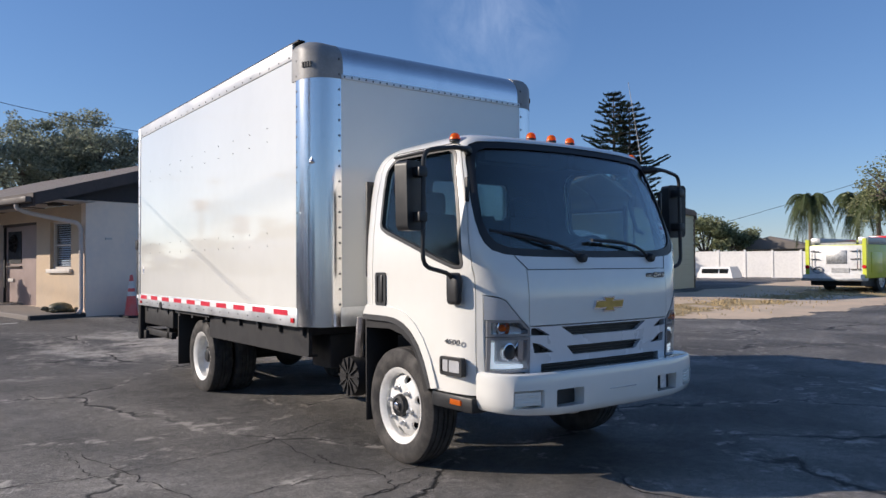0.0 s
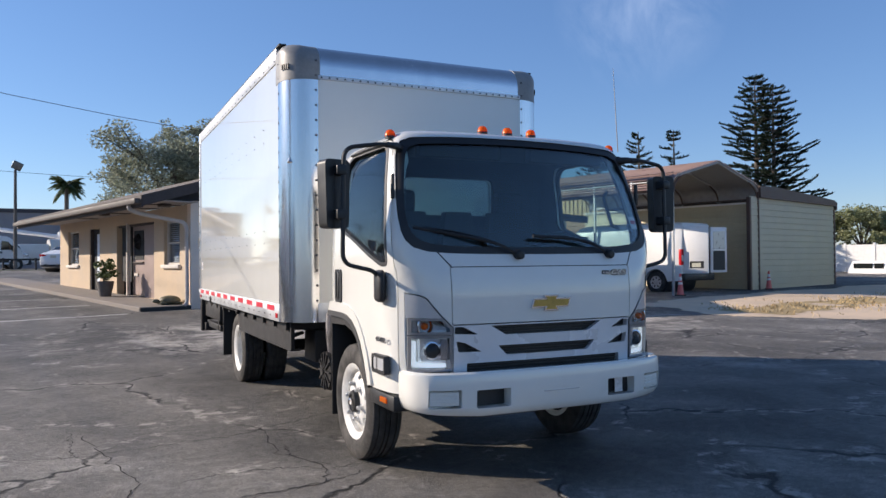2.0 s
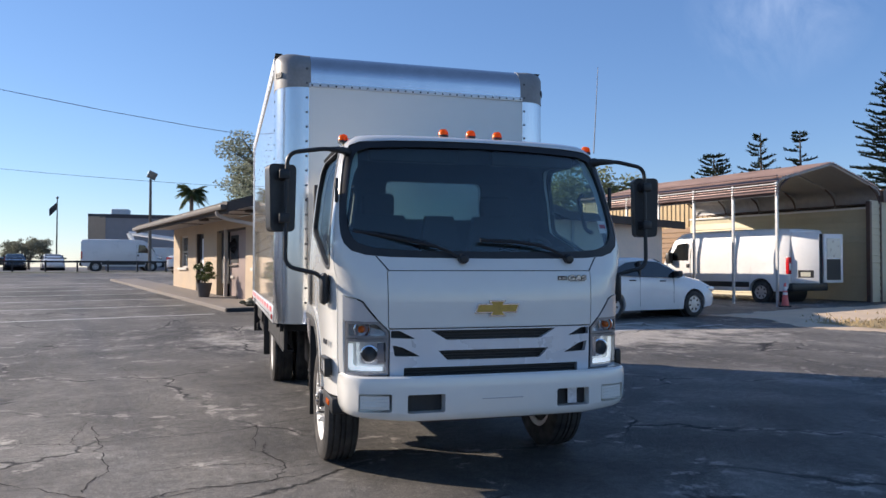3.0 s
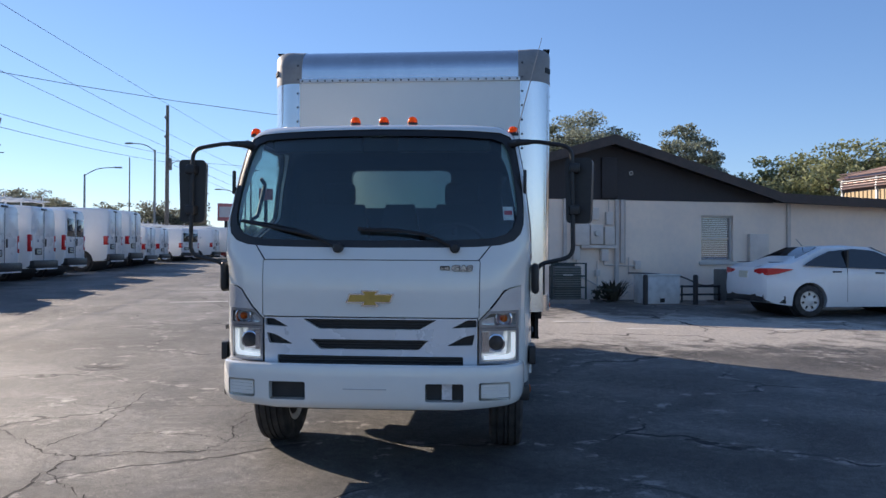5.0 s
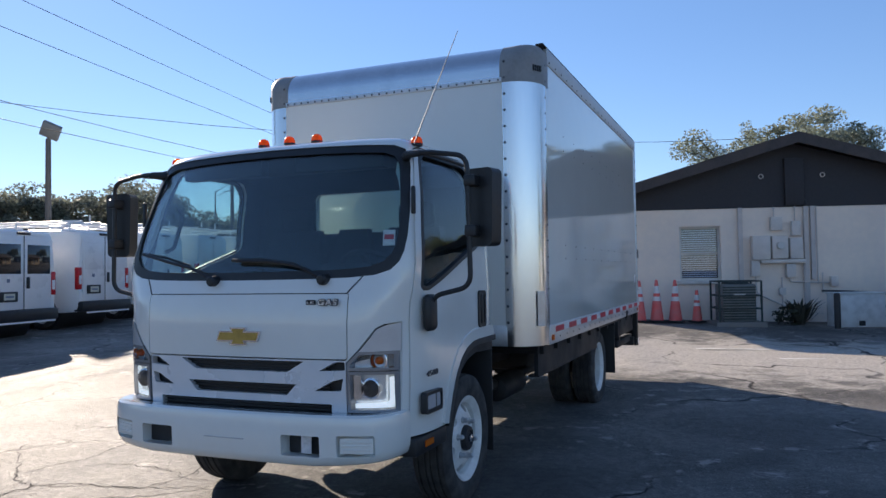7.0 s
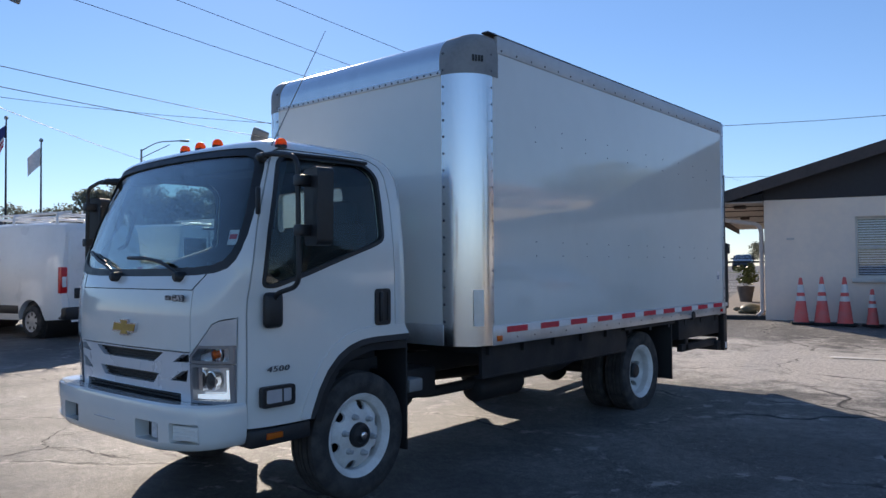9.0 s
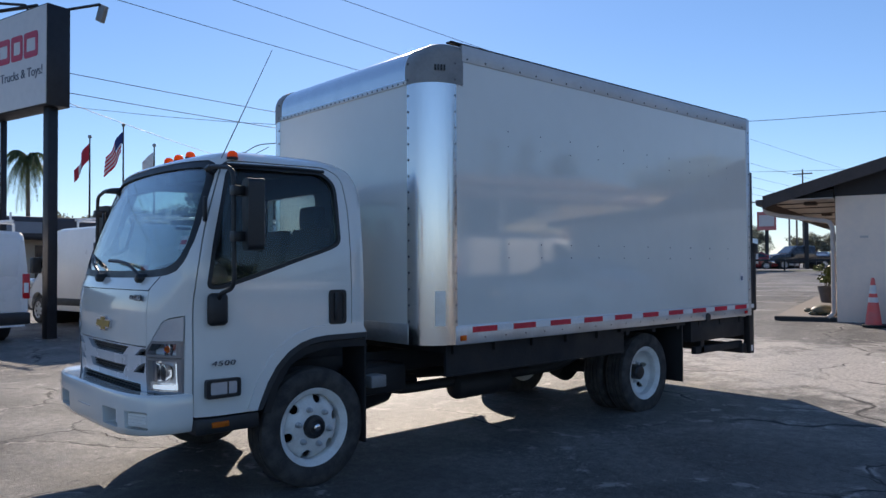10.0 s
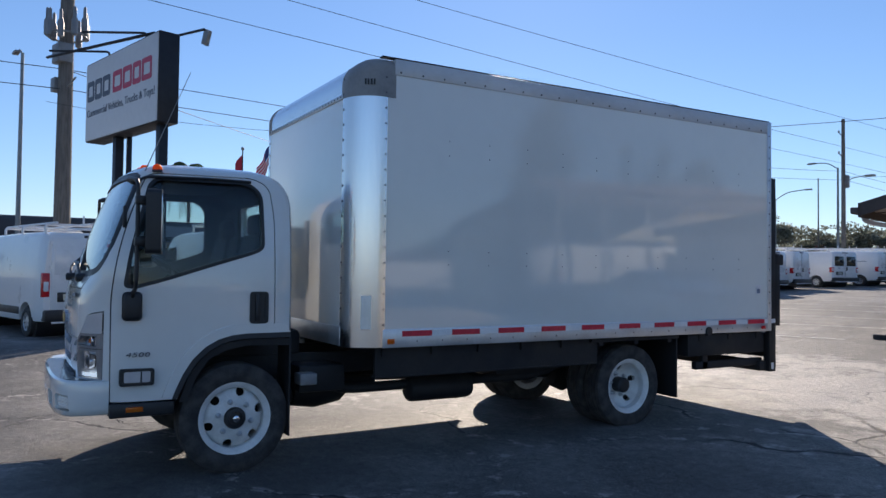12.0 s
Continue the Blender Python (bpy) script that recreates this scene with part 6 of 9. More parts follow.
bmesh.ops.create_uvsphere(ts, u_segments=12, v_segments=8, radius=1.0, matrix=Matrix.Translation((-0.45, 0.0, 0.13)) @ Matrix.Diagonal((0.12, 0.08, 0.07, 1)))
solo("tortoise_statue", ts, M_CLAY, "painted brown and green tortoise statue on the walk", "statue", at=stand(-0.09, 0.88, -8, 0.085) @ Matrix.Scale(0.68, 4))

# dry plants by the meters
bush = thing("shrub", "dry dark shrub against the office wall", "shrub")
bush.matrix_world = stand(4.15, -0.45)
fol = bmesh.new()
rnd = random.Random(21)
for k in range(60):
    a = rnd.uniform(0, 6.28)
    t = rnd.uniform(0.25, 0.6)
    tip = Vector((t * math.cos(a), 0.6 * t * math.sin(a), rnd.uniform(0.2, 0.62)))
    base = Vector((0.1 * math.cos(a), 0.1 * math.sin(a), 0.0))
    side = tip.cross(Vector((0, 0, 1))).normalized() * 0.035
    mid = base.lerp(tip, 0.55) + Vector((0, 0, 0.12))
    q = [bm_v for bm_v in (fol.verts.new(base), fol.verts.new(mid + side), fol.verts.new(tip), fol.verts.new(mid - side))]
    fol.faces.new(q)
part("foliage", fol, mat("dry_leaf", (0.06, 0.055, 0.035), 0.8, var=0.3, scale=9), bush, smooth=None)
part("clump", leaf_cloud(bmesh.new(), rnd, 260, (-0.2, 0, 0.22), (0.35, 0.22, 0.25), 0.05), mat("dark_leaf", (0.045, 0.05, 0.03), 0.7, var=0.3, scale=9), bush, smooth=None)


# traffic cones
def cone(m, h=0.91, dirty=False, group="cones by the office wall"):
    c = thing("traffic_cone", "orange traffic cone with white reflective collars", "traffic cone", group)
    c.matrix_world = m
    R = 0.14 * h / 0.91
    part("base", prism(bmesh.new(), rounded([(-R * 1.35, -R * 1.35), (R * 1.35, -R * 1.35), (R * 1.35, R * 1.35), (-R * 1.35, R * 1.35)], 0.05), 0.0, 0.035, 'z'), M_CONEB, c, "black rubber base")
    def rad(t):
        return R + (0.028 - R) * t
    body = part("body", lathe(bmesh.new(), [(0.03, R + 0.01)] + [(0.04 + (h - 0.04) * t, rad(t)) for t in (0.0, 0.25, 0.5, 0.75, 0.97)] + [(h, 0.018), (h, 0.001)], 'z', 24), M_CONE, c)
    for a, b in ((0.47, 0.58), (0.66, 0.84)):
        part("collar", lathe(bmesh.new(), [(0.04 + (h - 0.04) * a, rad(a) + 0.003), (0.04 + (h - 0.04) * b, rad(b) + 0.003), (0.04 + (h - 0.04) * b, rad(b) - 0.004), (0.04 + (h - 0.04) * a, rad(a) - 0.004)], 'z', 24, closed=True), M_CONEW, body, "white reflective collar")
    return c


for u, v, h, tn in ((0.86, -0.30, 0.90, 5), (1.23, -0.28, 0.92, 20), (1.62, -0.30, 0.92, -12), (2.08, -0.28, 0.70, 30)):
    cone(stand(u, v, tn), h)
cone(stand(14.95, -3.05, 8), 0.72, group="cones by the carport")
cone(stand(20.85, -3.1, 24), 0.68, group="cones by the carport")

# ---------------------------------------------------------------- other vehicles
M_VANWHITE = mat("van_white", (0.81, 0.81, 0.80), 0.3, var=0.03, scale=1.0, coat=0.5)
M_VGLASS = mat("dark_vehicle_glass", (0.015, 0.018, 0.02), 0.06, var=0.1, coat=0.6)
M_PLATE = mat("licence_plate", (0.62, 0.60, 0.48), 0.5, var=0.1, scale=30)
M_REDCAR = mat("dark_red_paint", (0.22, 0.02, 0.02), 0.25, var=0.05, coat=0.6)
M_DARKCAR = mat("charcoal_paint", (0.025, 0.027, 0.032), 0.25, var=0.05, coat=0.6)
M_SILVERCAR = mat("silver_car_paint", (0.40, 0.41, 0.42), 0.3, 0.5, var=0.05, coat=0.5)
M_RACK = mat("ladder_rack", (0.74, 0.75, 0.75), 0.4, 0.1, var=0.06)
M_HEADL = mat("clear_headlamp", (0.60, 0.62, 0.65), 0.15, 0.6, var=0.1, scale=20)


def wheel_set(parent, spots, R, w, rim=M_RIMGREY):
    for x, y in spots:
        s = 1 if y > 0 else -1
        wob = new("wheel")
        wob.parent = parent
        wob.location = (x, y, R)
        h = w / 2
        part("tyre", lathe(bmesh.new(), [(-h, R * 0.66), (-h * 1.05, R * 0.85), (-h * 0.8, R * 0.99), (0, R), (h * 0.8, R * 0.99), (h * 1.05, R * 0.85), (h, R * 0.66)], 'y', 28, closed=True), M_RUBBER, wob)
        part("rim", lathe(bmesh.new(), [(s * h * 0.7, R * 0.68), (s * h * 0.85, R * 0.66), (s * h * 0.55, R * 0.55), (s * h * 0.75, R * 0.25), (s * h * 0.8, 0.001)], 'y', 20), rim, wob)
        for k in range(7):
            a = 2 * math.pi * k / 7
            part("rim_slot", moved(B((-R * 0.07, -0.006, R * 0.34), (R * 0.07, 0.006, R * 0.54), 0.004, 1), Matrix.Translation((0, s * h * 0.70, 0)) @ Matrix.Rotation(a, 4, 'Y')), M_BLACK, wob)


def side_section(x, w, z0, z1, top=0.86, r=0.18):
    """One cross-section of a closed body, standing across the length."""
    half = [(w * 0.96, z0), (w, z0 + 0.12), (w, z0 + (z1 - z0) * 0.52), (w * 0.985, z0 + (z1 - z0) * 0.62), (w * (top + 0.06), z1 - r * 0.9), (w * (top + 0.03), z1 - r * 0.35), (w * (top - 0.06), z1 - r * 0.06), (w * 0.5, z1 + 0.0)]
    ring = half + [(-y, z) for y, z in half[::-1]]
    return [(x, y, z) for y, z in ring]


def cargo_van(m, label, dark_rear=False, rack=True, open_door=False, stripe=False, group="parked vans", short_lamp=False):
    """A tall white van. Its rear bumper stands at x = 0 and its nose points to +x."""
    v = thing("cargo_van", label, "van", group)
    v.matrix_world = m
    L_, W, H = 5.9, 1.02, 2.46
    secs = [(0.0, 0.97, 0.42, H - 0.10), (0.06, 1.0, 0.40, H - 0.03), (0.5, W, 0.38, H), (2.0, W, 0.36, H + 0.02), (4.0, W, 0.36, H), (4.45, W, 0.36, H - 0.06), (4.75, W, 0.36, 2.22), (5.25, 1.0, 0.36, 1.52), (5.45, 0.98, 0.36, 1.28), (5.75, 0.92, 0.38, 1.05), (5.9, 0.82, 0.42, 0.85)]
    body = loft(bmesh.new(), [side_section(x, w, z0, z1, 0.86 if z1 > 2 else 0.8) for x, w, z0, z1 in secs])
    tools = []
    for wx in (1.02, 5.0):
        c = bmesh.new()
        cyl(c, (wx, 0, 0.36), 0.45, 3.0, 'y', 28)
        tools.append(('DIFFERENCE', c))
    part("body", cut(body, tools), M_VANWHITE, v, "white steel body", smooth=40)
    for wx in (1.02, 5.0):
        part("wheel_well", lathe(bmesh.new(), [(-0.9, 0.44), (0.9, 0.44)], 'y', 24, (wx, 0, 0.36)), M_BLACK, v)
    wheel_set(v, [(1.02, 0.90), (1.02, -0.90), (5.0, 0.90), (5.0, -0.90)], 0.345, 0.22)
    part("rear_bumper", B((-0.12, -0.98, 0.40), (0.16, 0.98, 0.66), 0.04), M_BLACK, v, "black plastic bumper")
    part("front_bumper", B((5.55, -0.90, 0.30), (6.0, 0.90, 0.66), 0.1, 3), M_BLACK, v)
    for s in (1, -1):
        part("side_moulding", B((1.45, 1.0 * s, 0.50), (4.55, 1.035 * s, 0.68), 0.015), M_BLACK, v, "black side moulding")
        part("tail_lamp", B((-0.014, 0.84 * s, 1.02), (0.16, 1.014 * s, 1.36), 0.02) if short_lamp else B((-0.012, 0.86 * s, 0.95), (0.10, 1.012 * s, 1.50), 0.02), M_REDLENS, v, "red tail lamp")
        part("reverse_lens", B((-0.016, 0.885 * s, 1.08), (0.0, 0.985 * s, 1.30), 0.008), M_TAPEW, v)
        part("cab_window", prism(bmesh.new(), [(4.02, 1.42), (4.98, 1.42), (4.80, 1.62), (4.50, 2.02), (4.08, 2.06)], 0.985 * s, 1.022 * s, 'y'), M_VGLASS, v, "dark cab window")
        part("cab_door_line", B((3.93, 1.016 * s, 0.45), (3.945, 1.026 * s, 2.1)), M_BLACK, v)
        part("door_handle", B((3.98, 1.01 * s, 1.16), (4.12, 1.045 * s, 1.30), 0.015), M_BLACK, v)
        part("wing_mirror", B((4.72, 1.03 * s, 1.30), (4.90, 1.27 * s, 1.72), 0.04), M_BLACK, v)
        part("head_lamp", B((5.42, 0.60 * s, 0.92), (5.80, 0.93 * s, 1.16), 0.05), M_HEADL, v)
        part("body_crease", B((0.3, 1.012 * s, 1.30), (3.8, 1.024 * s, 1.315)), M_VANWHITE, v)
        if stripe:
            part("side_stripe", B((0.6, 1.02 * s, 1.72), (3.5, 1.026 * s, 1.76)), M_BLUEGREY, v)
    part("windscreen", loft(bmesh.new(), [[(4.80, -0.80, 2.12), (4.80, 0.80, 2.12), (4.84, 0.80, 2.14), (4.84, -0.80, 2.14)], [(5.24, -0.90, 1.50), (5.24, 0.90, 1.50), (5.28, 0.90, 1.52), (5.28, -0.90, 1.52)]]), M_VGLASS, v)
    part("grille", B((5.80, -0.55, 0.62), (5.93, 0.55, 0.86), 0.03), M_BLACK, v)
    if not open_door:
        for s in (1, -1):
            dr = part("rear_door", B((-0.02, 0.015 * s, 0.66), (0.03, 0.84 * s, 2.30), 0.015), M_VANWHITE, v, "white rear door")
            if dark_rear:
                part("rear_glass", B((-0.03, 0.10 * s, 1.45), (-0.015, 0.80 * s, 2.10), 0.01), M_VGLASS, dr, "dark rear window")
            else:
                part("door_recess", B((-0.024, 0.10 * s, 1.45), (-0.018, 0.78 * s, 2.12), 0.01), M_VANWHITE, dr)
            for z in (0.9, 1.6, 2.15):
                part("hinge", B((-0.035, 0.82 * s, z), (0.0, 0.87 * s, z + 0.07)), M_VANWHITE, dr)
        part("rear_handle", B((-0.05, -0.16, 1.12), (-0.018, -0.06, 1.38), 0.02), M_BLACK, v, "black rear door handle")
        part("door_gap", B((-0.024, -0.008, 0.66), (-0.016, 0.008, 2.3)), M_BLACK, v)
        part("plate_panel", B((-0.05, 0.20, 0.84), (-0.018, 0.72, 1.06), 0.02), M_BLACK, v)
        part("number_plate", B((-0.058, 0.30, 0.88), (-0.049, 0.61, 1.02)), M_PLATE, v, "number plate with plain bar")
        part("plate_bar", B((-0.062, 0.34, 0.93), (-0.057, 0.57, 0.97)), M_BLUEGREY, v)
        part("maker_mark", B((-0.03, 0.42, 1.26), (-0.019, 0.50, 1.34), 0.01), M_BLUEGREY, v)
        part("brake_lamp", B((-0.03, -0.20, 2.32), (0.03, 0.20, 2.38), 0.015), M_BLACK, v)
        part("reflective_strip", B((-0.135, -0.85, 0.36), (-0.12, 0.85, 0.40)), M_TAPEW, v)
    else:
        # the hold's shade is a flat near-black sheet on the closed body
        part("hold_shade_panel", B((-0.012, -0.84, 0.66), (0.0, 0.84, 2.30)), M_DARKIN, v, "flat dark panel standing for the shaded open cargo hold")
        dm = Matrix.Translation((-0.02, 0.86, 0)) @ Matrix.Rotation(radians(104), 4, 'Z')
        dl = part("rear_door", moved(B((-0.02, 0.0, 0.66), (0.03, 0.84, 2.30), 0.015), dm), M_VANWHITE, v, "opened white rear door with plate")
        part("number_plate", moved(B((0.031, 0.28, 0.88), (0.036, 0.58, 1.02)), dm), M_PLATE, dl)
        part("plate_panel", moved(B((0.028, 0.2, 0.84), (0.033, 0.68, 1.08)), dm), M_BLACK, dl)
        dm2 = Matrix.Translation((-0.02, -0.86, 0)) @ Matrix.Rotation(radians(-180 - 12), 4, 'Z') @ Matrix.Diagonal((1, 1, 1, 1))
        dr = part("rear_door", moved(B((-0.02, 0.0, 0.66), (0.03, 0.84, 2.30), 0.015), dm2), M_VANWHITE, v, "opened white rear door, inner side dark")
        for d0 in (-0.026, 0.031):
            part("inner_panel", moved(B((d0, 0.12, 0.75), (d0 + 0.006, 0.72, 1.45)), dm2), M_BLACK, dr)
            part("inner_trim", moved(B((d0, 0.12, 1.5), (d0 + 0.006, 0.72, 2.15)), dm2), M_SILVERCAR, dr)
    if rack:
        for x in (0.35, 1.9, 3.2):
            part("rack_bar", tube(bmesh.new(), smooth_path([(x, -0.86, H - 0.05), (x, -0.86, H + 0.16), (x, 0.86, H + 0.16), (x, 0.86, H - 0.05)], 3, 0.05), 0.03, 8), M_RACK, v, "white roof rack bar")
        for y in (-0.72, 0.0, 0.72):
            part("rack_rail", tube(bmesh.new(), [(0.1, y, H + 0.2), (3.6, y, H + 0.2)], 0.026, 8), M_RACK, v)
        for x, y in ((0.35, -0.80), (0.35, 0.1), (1.9, -0.80)):
            part("rack_post", tube(bmesh.new(), [(x, y, H + 0.16), (x, y, H + 0.40)], 0.022, 8), M_RACK, v)
    return v


def ground_at(x, y, turn=0.0):
    return Matrix.Translation((x, y, ground_z(x, y))) @ Matrix.Rotation(radians(turn), 4, 'Z')


vans = []
ROW = radians(101.0)


def row_pose(k, tall=1.0):
    """The stand of the k-th van of the row, nose to the west."""
    x, y = -12.32 + 2.8 * k * math.cos(ROW), 8.49 + 2.8 * k * math.sin(ROW)
    return Matrix.Translation((x, y, ground_z(x, y))) @ Matrix.Rotation(ROW + math.pi / 2, 4, 'Z') @ Matrix.Diagonal((1, 1, tall, 1))


for k, kind in ((None, 'rack'), (-1.07, 'rack'), (0, 'glass'), (1, 'rack'), (2, 'rack'), (3, 'rack'), (4, 'rack'), (5, 'glass')):
    lab = "white high-roof cargo van with ladder rack, parked nose-in" if kind == 'rack' else "white high-roof van with dark rear windows, parked nose-in"
    vans.append(cargo_van(ground_at(-11.2, 1.3, 195.0) @ Matrix.Diagonal((1, 1, 0.915, 1)) if k is None else row_pose(k), lab, dark_rear=kind == 'glass', rack=kind == 'rack'))
for k in (6.65, 7.7):
    cargo_van(row_pose(k, 1.08), "plain white high-roof cargo van, parked nose-in", rack=False, short_lamp=True)
for k in (8.65, 9.6):
    cargo_van(row_pose(k, 0.80), "low white service van with roof rack, parked nose-in", short_lamp=True)
for x, y, turn, stripe in ((-17.9, 39.35, 173.0, False), (-17.7, 42.9, 188.0, True)):
    cargo_van(Matrix.Translation((x, y, ground_z(x, y))) @ Matrix.Rotation(radians(turn), 4, 'Z') @ Matrix.Diagonal((1, 1, 0.80, 1)), "low white service van with a dark side stripe, parked nose-in" if stripe else "low white service van with dark rear windows", dark_rear=not stripe, stripe=stripe, short_lamp=True)
cargo_van(stand(17.4, -2.2, 90.0), "white cargo van under the carport, rear doors open", rack=False, open_door=True, group="")


def sedan(m, paint, label, L_=4.5, H=1.46, tall=False, pickup=False, name="car", group=""):
    """A car; rear bumper at x = 0, nose to +x."""
    c = thing(name, label, "car", group)
    c.matrix_world = m
    W = 0.88 if not tall else 0.98
    if pickup:
        secs = [(0.0, 0.9, 0.55, 1.05, 0.97), (0.05, 0.97, 0.5, 1.12, 0.97), (2.0, 1.0, 0.48, 1.14, 0.97), (2.05, 1.0, 0.48, 1.88, 0.82), (2.5, 1.0, 0.48, 1.93, 0.80), (3.6, 1.0, 0.48, 1.90, 0.80), (4.3, 1.0, 0.48, 1.30, 0.90), (5.3, 0.98, 0.48, 1.20, 0.90), (5.6, 0.92, 0.5, 1.12, 0.90), (5.75, 0.84, 0.55, 0.95, 0.9)]
        L_, wx, R = 5.75, (1.25, 4.75), 0.39
        glass_side = [(2.15, 1.22), (4.12, 1.22), (3.62, 1.78), (2.25, 1.80)]
        wscr = ((3.64, 1.86), (4.26, 1.32))
        rscr = None
    else:
        secs = [(0.0, 0.70, 0.42, 0.86, 0.9), (0.06, 0.80, 0.34, 1.0, 0.9), (0.25, 0.85, 0.26, 1.08, 0.9), (0.60, W, 0.22, 1.12, 0.88), (0.95, W, 0.20, 1.26, 0.80), (1.35, W, 0.20, H - 0.03, 0.72), (1.9, W, 0.20, H, 0.70), (2.45, W, 0.20, H - 0.03, 0.71), (3.0, W, 0.20, 1.22, 0.78), (3.35, W, 0.20, 1.02, 0.86), (3.9, 0.86, 0.22, 0.92, 0.86), (4.25, 0.80, 0.26, 0.80, 0.86), (4.45, 0.66, 0.32, 0.66, 0.86), (4.5, 0.5, 0.38, 0.58, 0.86)]
        wx, R = (0.95, 3.57), 0.32
        glass_side = [(0.80, 1.035), (1.08, 1.19), (1.42, 1.335), (1.95, 1.385), (2.42, 1.35), (2.80, 1.19), (3.16, 1.005), (3.02, 0.965), (2.0, 0.985)]
        wscr = ((2.50, 1.40), (3.28, 1.04))
        rscr = ((0.72, 1.13), (1.32, 1.40))
    body = loft(bmesh.new(), [side_section(x, w, z0, z1, t, 0.12) for x, w, z0, z1, t in secs])
    tools = []
    for x in wx:
        t = bmesh.new()
        cyl(t, (x, 0, R), R * 1.18, 3.0, 'y', 28)
        tools.append(('DIFFERENCE', t))
    part("body", cut(body, tools), paint, c, smooth=40)
    for x in wx:
        part("wheel_well", lathe(bmesh.new(), [(-W * 0.8, R * 1.16), (W * 0.8, R * 1.16)], 'y', 24, (x, 0, R)), M_BLACK, c)
    wheel_set(c, [(x, s * (W - 0.10)) for x in wx for s in (1, -1)], R, 0.20)
    for s in (1, -1):
        zt = max(z for _, z in glass_side)
        bm = bmesh.new()
        n = len(glass_side)
        lo = [bm.verts.new((x, s * (W * 0.99 - 0.30 * (z - 1.0) * (0.6 if pickup else 1.0)), z)) for x, z in glass_side]
        hi = [bm.verts.new((x, s * (W * 0.99 + 0.012 - 0.30 * (z - 1.0) * (0.6 if pickup else 1.0)), z)) for x, z in glass_side]
        bm.faces.new(lo)
        bm.faces.new(hi[::-1])
        for i in range(n):
            bm.faces.new((lo[i], hi[i], hi[(i + 1) % n], lo[(i + 1) % n]))
        part("side_window", bm, M_VGLASS, c, "dark side windows", smooth=None)
        xm = 1.75 if not pickup else 3.1
        part("pillar", B((xm, (W - 0.14) * s, 1.0), (xm + 0.05, (W + 0.004) * s, 1.36 if not pickup else 1.3), 0.005, 1), M_BLACK, c)
        part("door_gap", B((xm + 0.02, (W - 0.01) * s, 0.3), (xm + 0.025, (W + 0.003) * s, 1.0)), M_BLACK, c)
        part("door_handle", B((xm - 0.3, (W - 0.01) * s, 0.90), (xm - 0.12, (W + 0.025) * s, 0.93), 0.006), M_BLACK, c)
        part("door_handle", B((xm + 0.65, (W - 0.01) * s, 0.88), (xm + 0.83, (W + 0.025) * s, 0.91), 0.006), M_BLACK, c)
        if pickup:
            part("tail_lamp", B((-0.01, 0.78 * s, 0.80), (0.1, 0.98 * s, 1.1), 0.03), M_REDLENS, c, "red tail lamp")
        else:
            rings = []
            for x, y, z0, z1 in ((0.0, 0.44, 0.90, 0.95), (0.02, 0.62, 0.86, 0.98), (0.075, 0.812, 0.84, 0.985), (0.25, 0.868, 0.87, 0.98), (0.52, 0.896, 0.945, 0.965)):
                rings.append([(x - 0.012, s * y, z0), (x - 0.012, s * y, z1), (x + 0.08, s * (y - 0.06), z1), (x + 0.08, s * (y - 0.06), z0)])
            part("tail_lamp", loft(bmesh.new(), rings), M_REDLENS, c, "wedge-shaped red tail lamp")
            part("boot_seam", B((0.20, 0.60 * s, 1.095), (0.58, 0.606 * s, 1.112)), M_BLACK, c)
            part("door_gap", B((2.86, (W - 0.01) * s, 0.36), (2.868, (W + 0.003) * s, 0.98)), M_BLACK, c)
            part("rear_diffuser", loft(bmesh.new(), [[(-0.015, 0.30 * s, 0.30), (-0.015, 0.30 * s, 0.42), (0.1, 0.30 * s, 0.42), (0.1, 0.30 * s, 0.30)], [(0.02, 0.72 * s, 0.31), (0.02, 0.72 * s, 0.50), (0.2, 0.70 * s, 0.50), (0.2, 0.70 * s, 0.31)], [(0.42, 0.872 * s, 0.27), (0.42, 0.872 * s, 0.42), (0.5, 0.80 * s, 0.42), (0.5, 0.80 * s, 0.27)]]), M_BLACK, c, "black lower bumper trim")
        part("head_lamp", B((L_ - 0.62, 0.50 * s, 0.62 if not pickup else 0.85), (L_ - 0.14, (W - 0.10) * s, 0.75 if not pickup else 1.05), 0.04), M_HEADL, c)
        part("wing_mirror", B((2.85 if not pickup else 4.0, (W - 0.02) * s, 1.0), (3.0 if not pickup else 4.15, (W + 0.17) * s, 1.14 if not pickup else 1.3), 0.03), M_BLACK, c)
    def screen(a, b, w0, w1):
        return loft(bmesh.new(), [[(a[0], -w0, a[1]), (a[0], w0, a[1]), (a[0] + 0.02, w0, a[1] + 0.025), (a[0] + 0.02, -w0, a[1] + 0.025)], [(b[0], -w1, b[1]), (b[0], w1, b[1]), (b[0] + 0.02, w1, b[1] + 0.025), (b[0] + 0.02, -w1, b[1] + 0.025)]])
    part("windscreen", screen(wscr[0], wscr[1], W * 0.66, W * 0.80), M_VGLASS, c)
    if rscr:
        part("rear_screen", screen((rscr[0][0] - 0.03, rscr[0][1]), (rscr[1][0] - 0.03, rscr[1][1]), W * 0.76, W * 0.62), M_VGLASS, c)
        part("number_plate", B((-0.012, -0.16, 0.78), (0.02, 0.16, 0.92)), M_PLATE, c)
        part("lower_bumper", B((-0.02, -0.32, 0.30), (0.12, 0.32, 0.42), 0.02), M_BLACK, c)
        part("antenna", tube(bmesh.new(), [(1.35, 0, H - 0.02), (1.2, 0, H + 0.14)], 0.006, 6), M_BLACK, c)
    else:
        part("grille", B((L_ - 0.12, -0.55, 0.72), (L_ + 0.01, 0.55, 1.08), 0.03), M_CHROME, c)
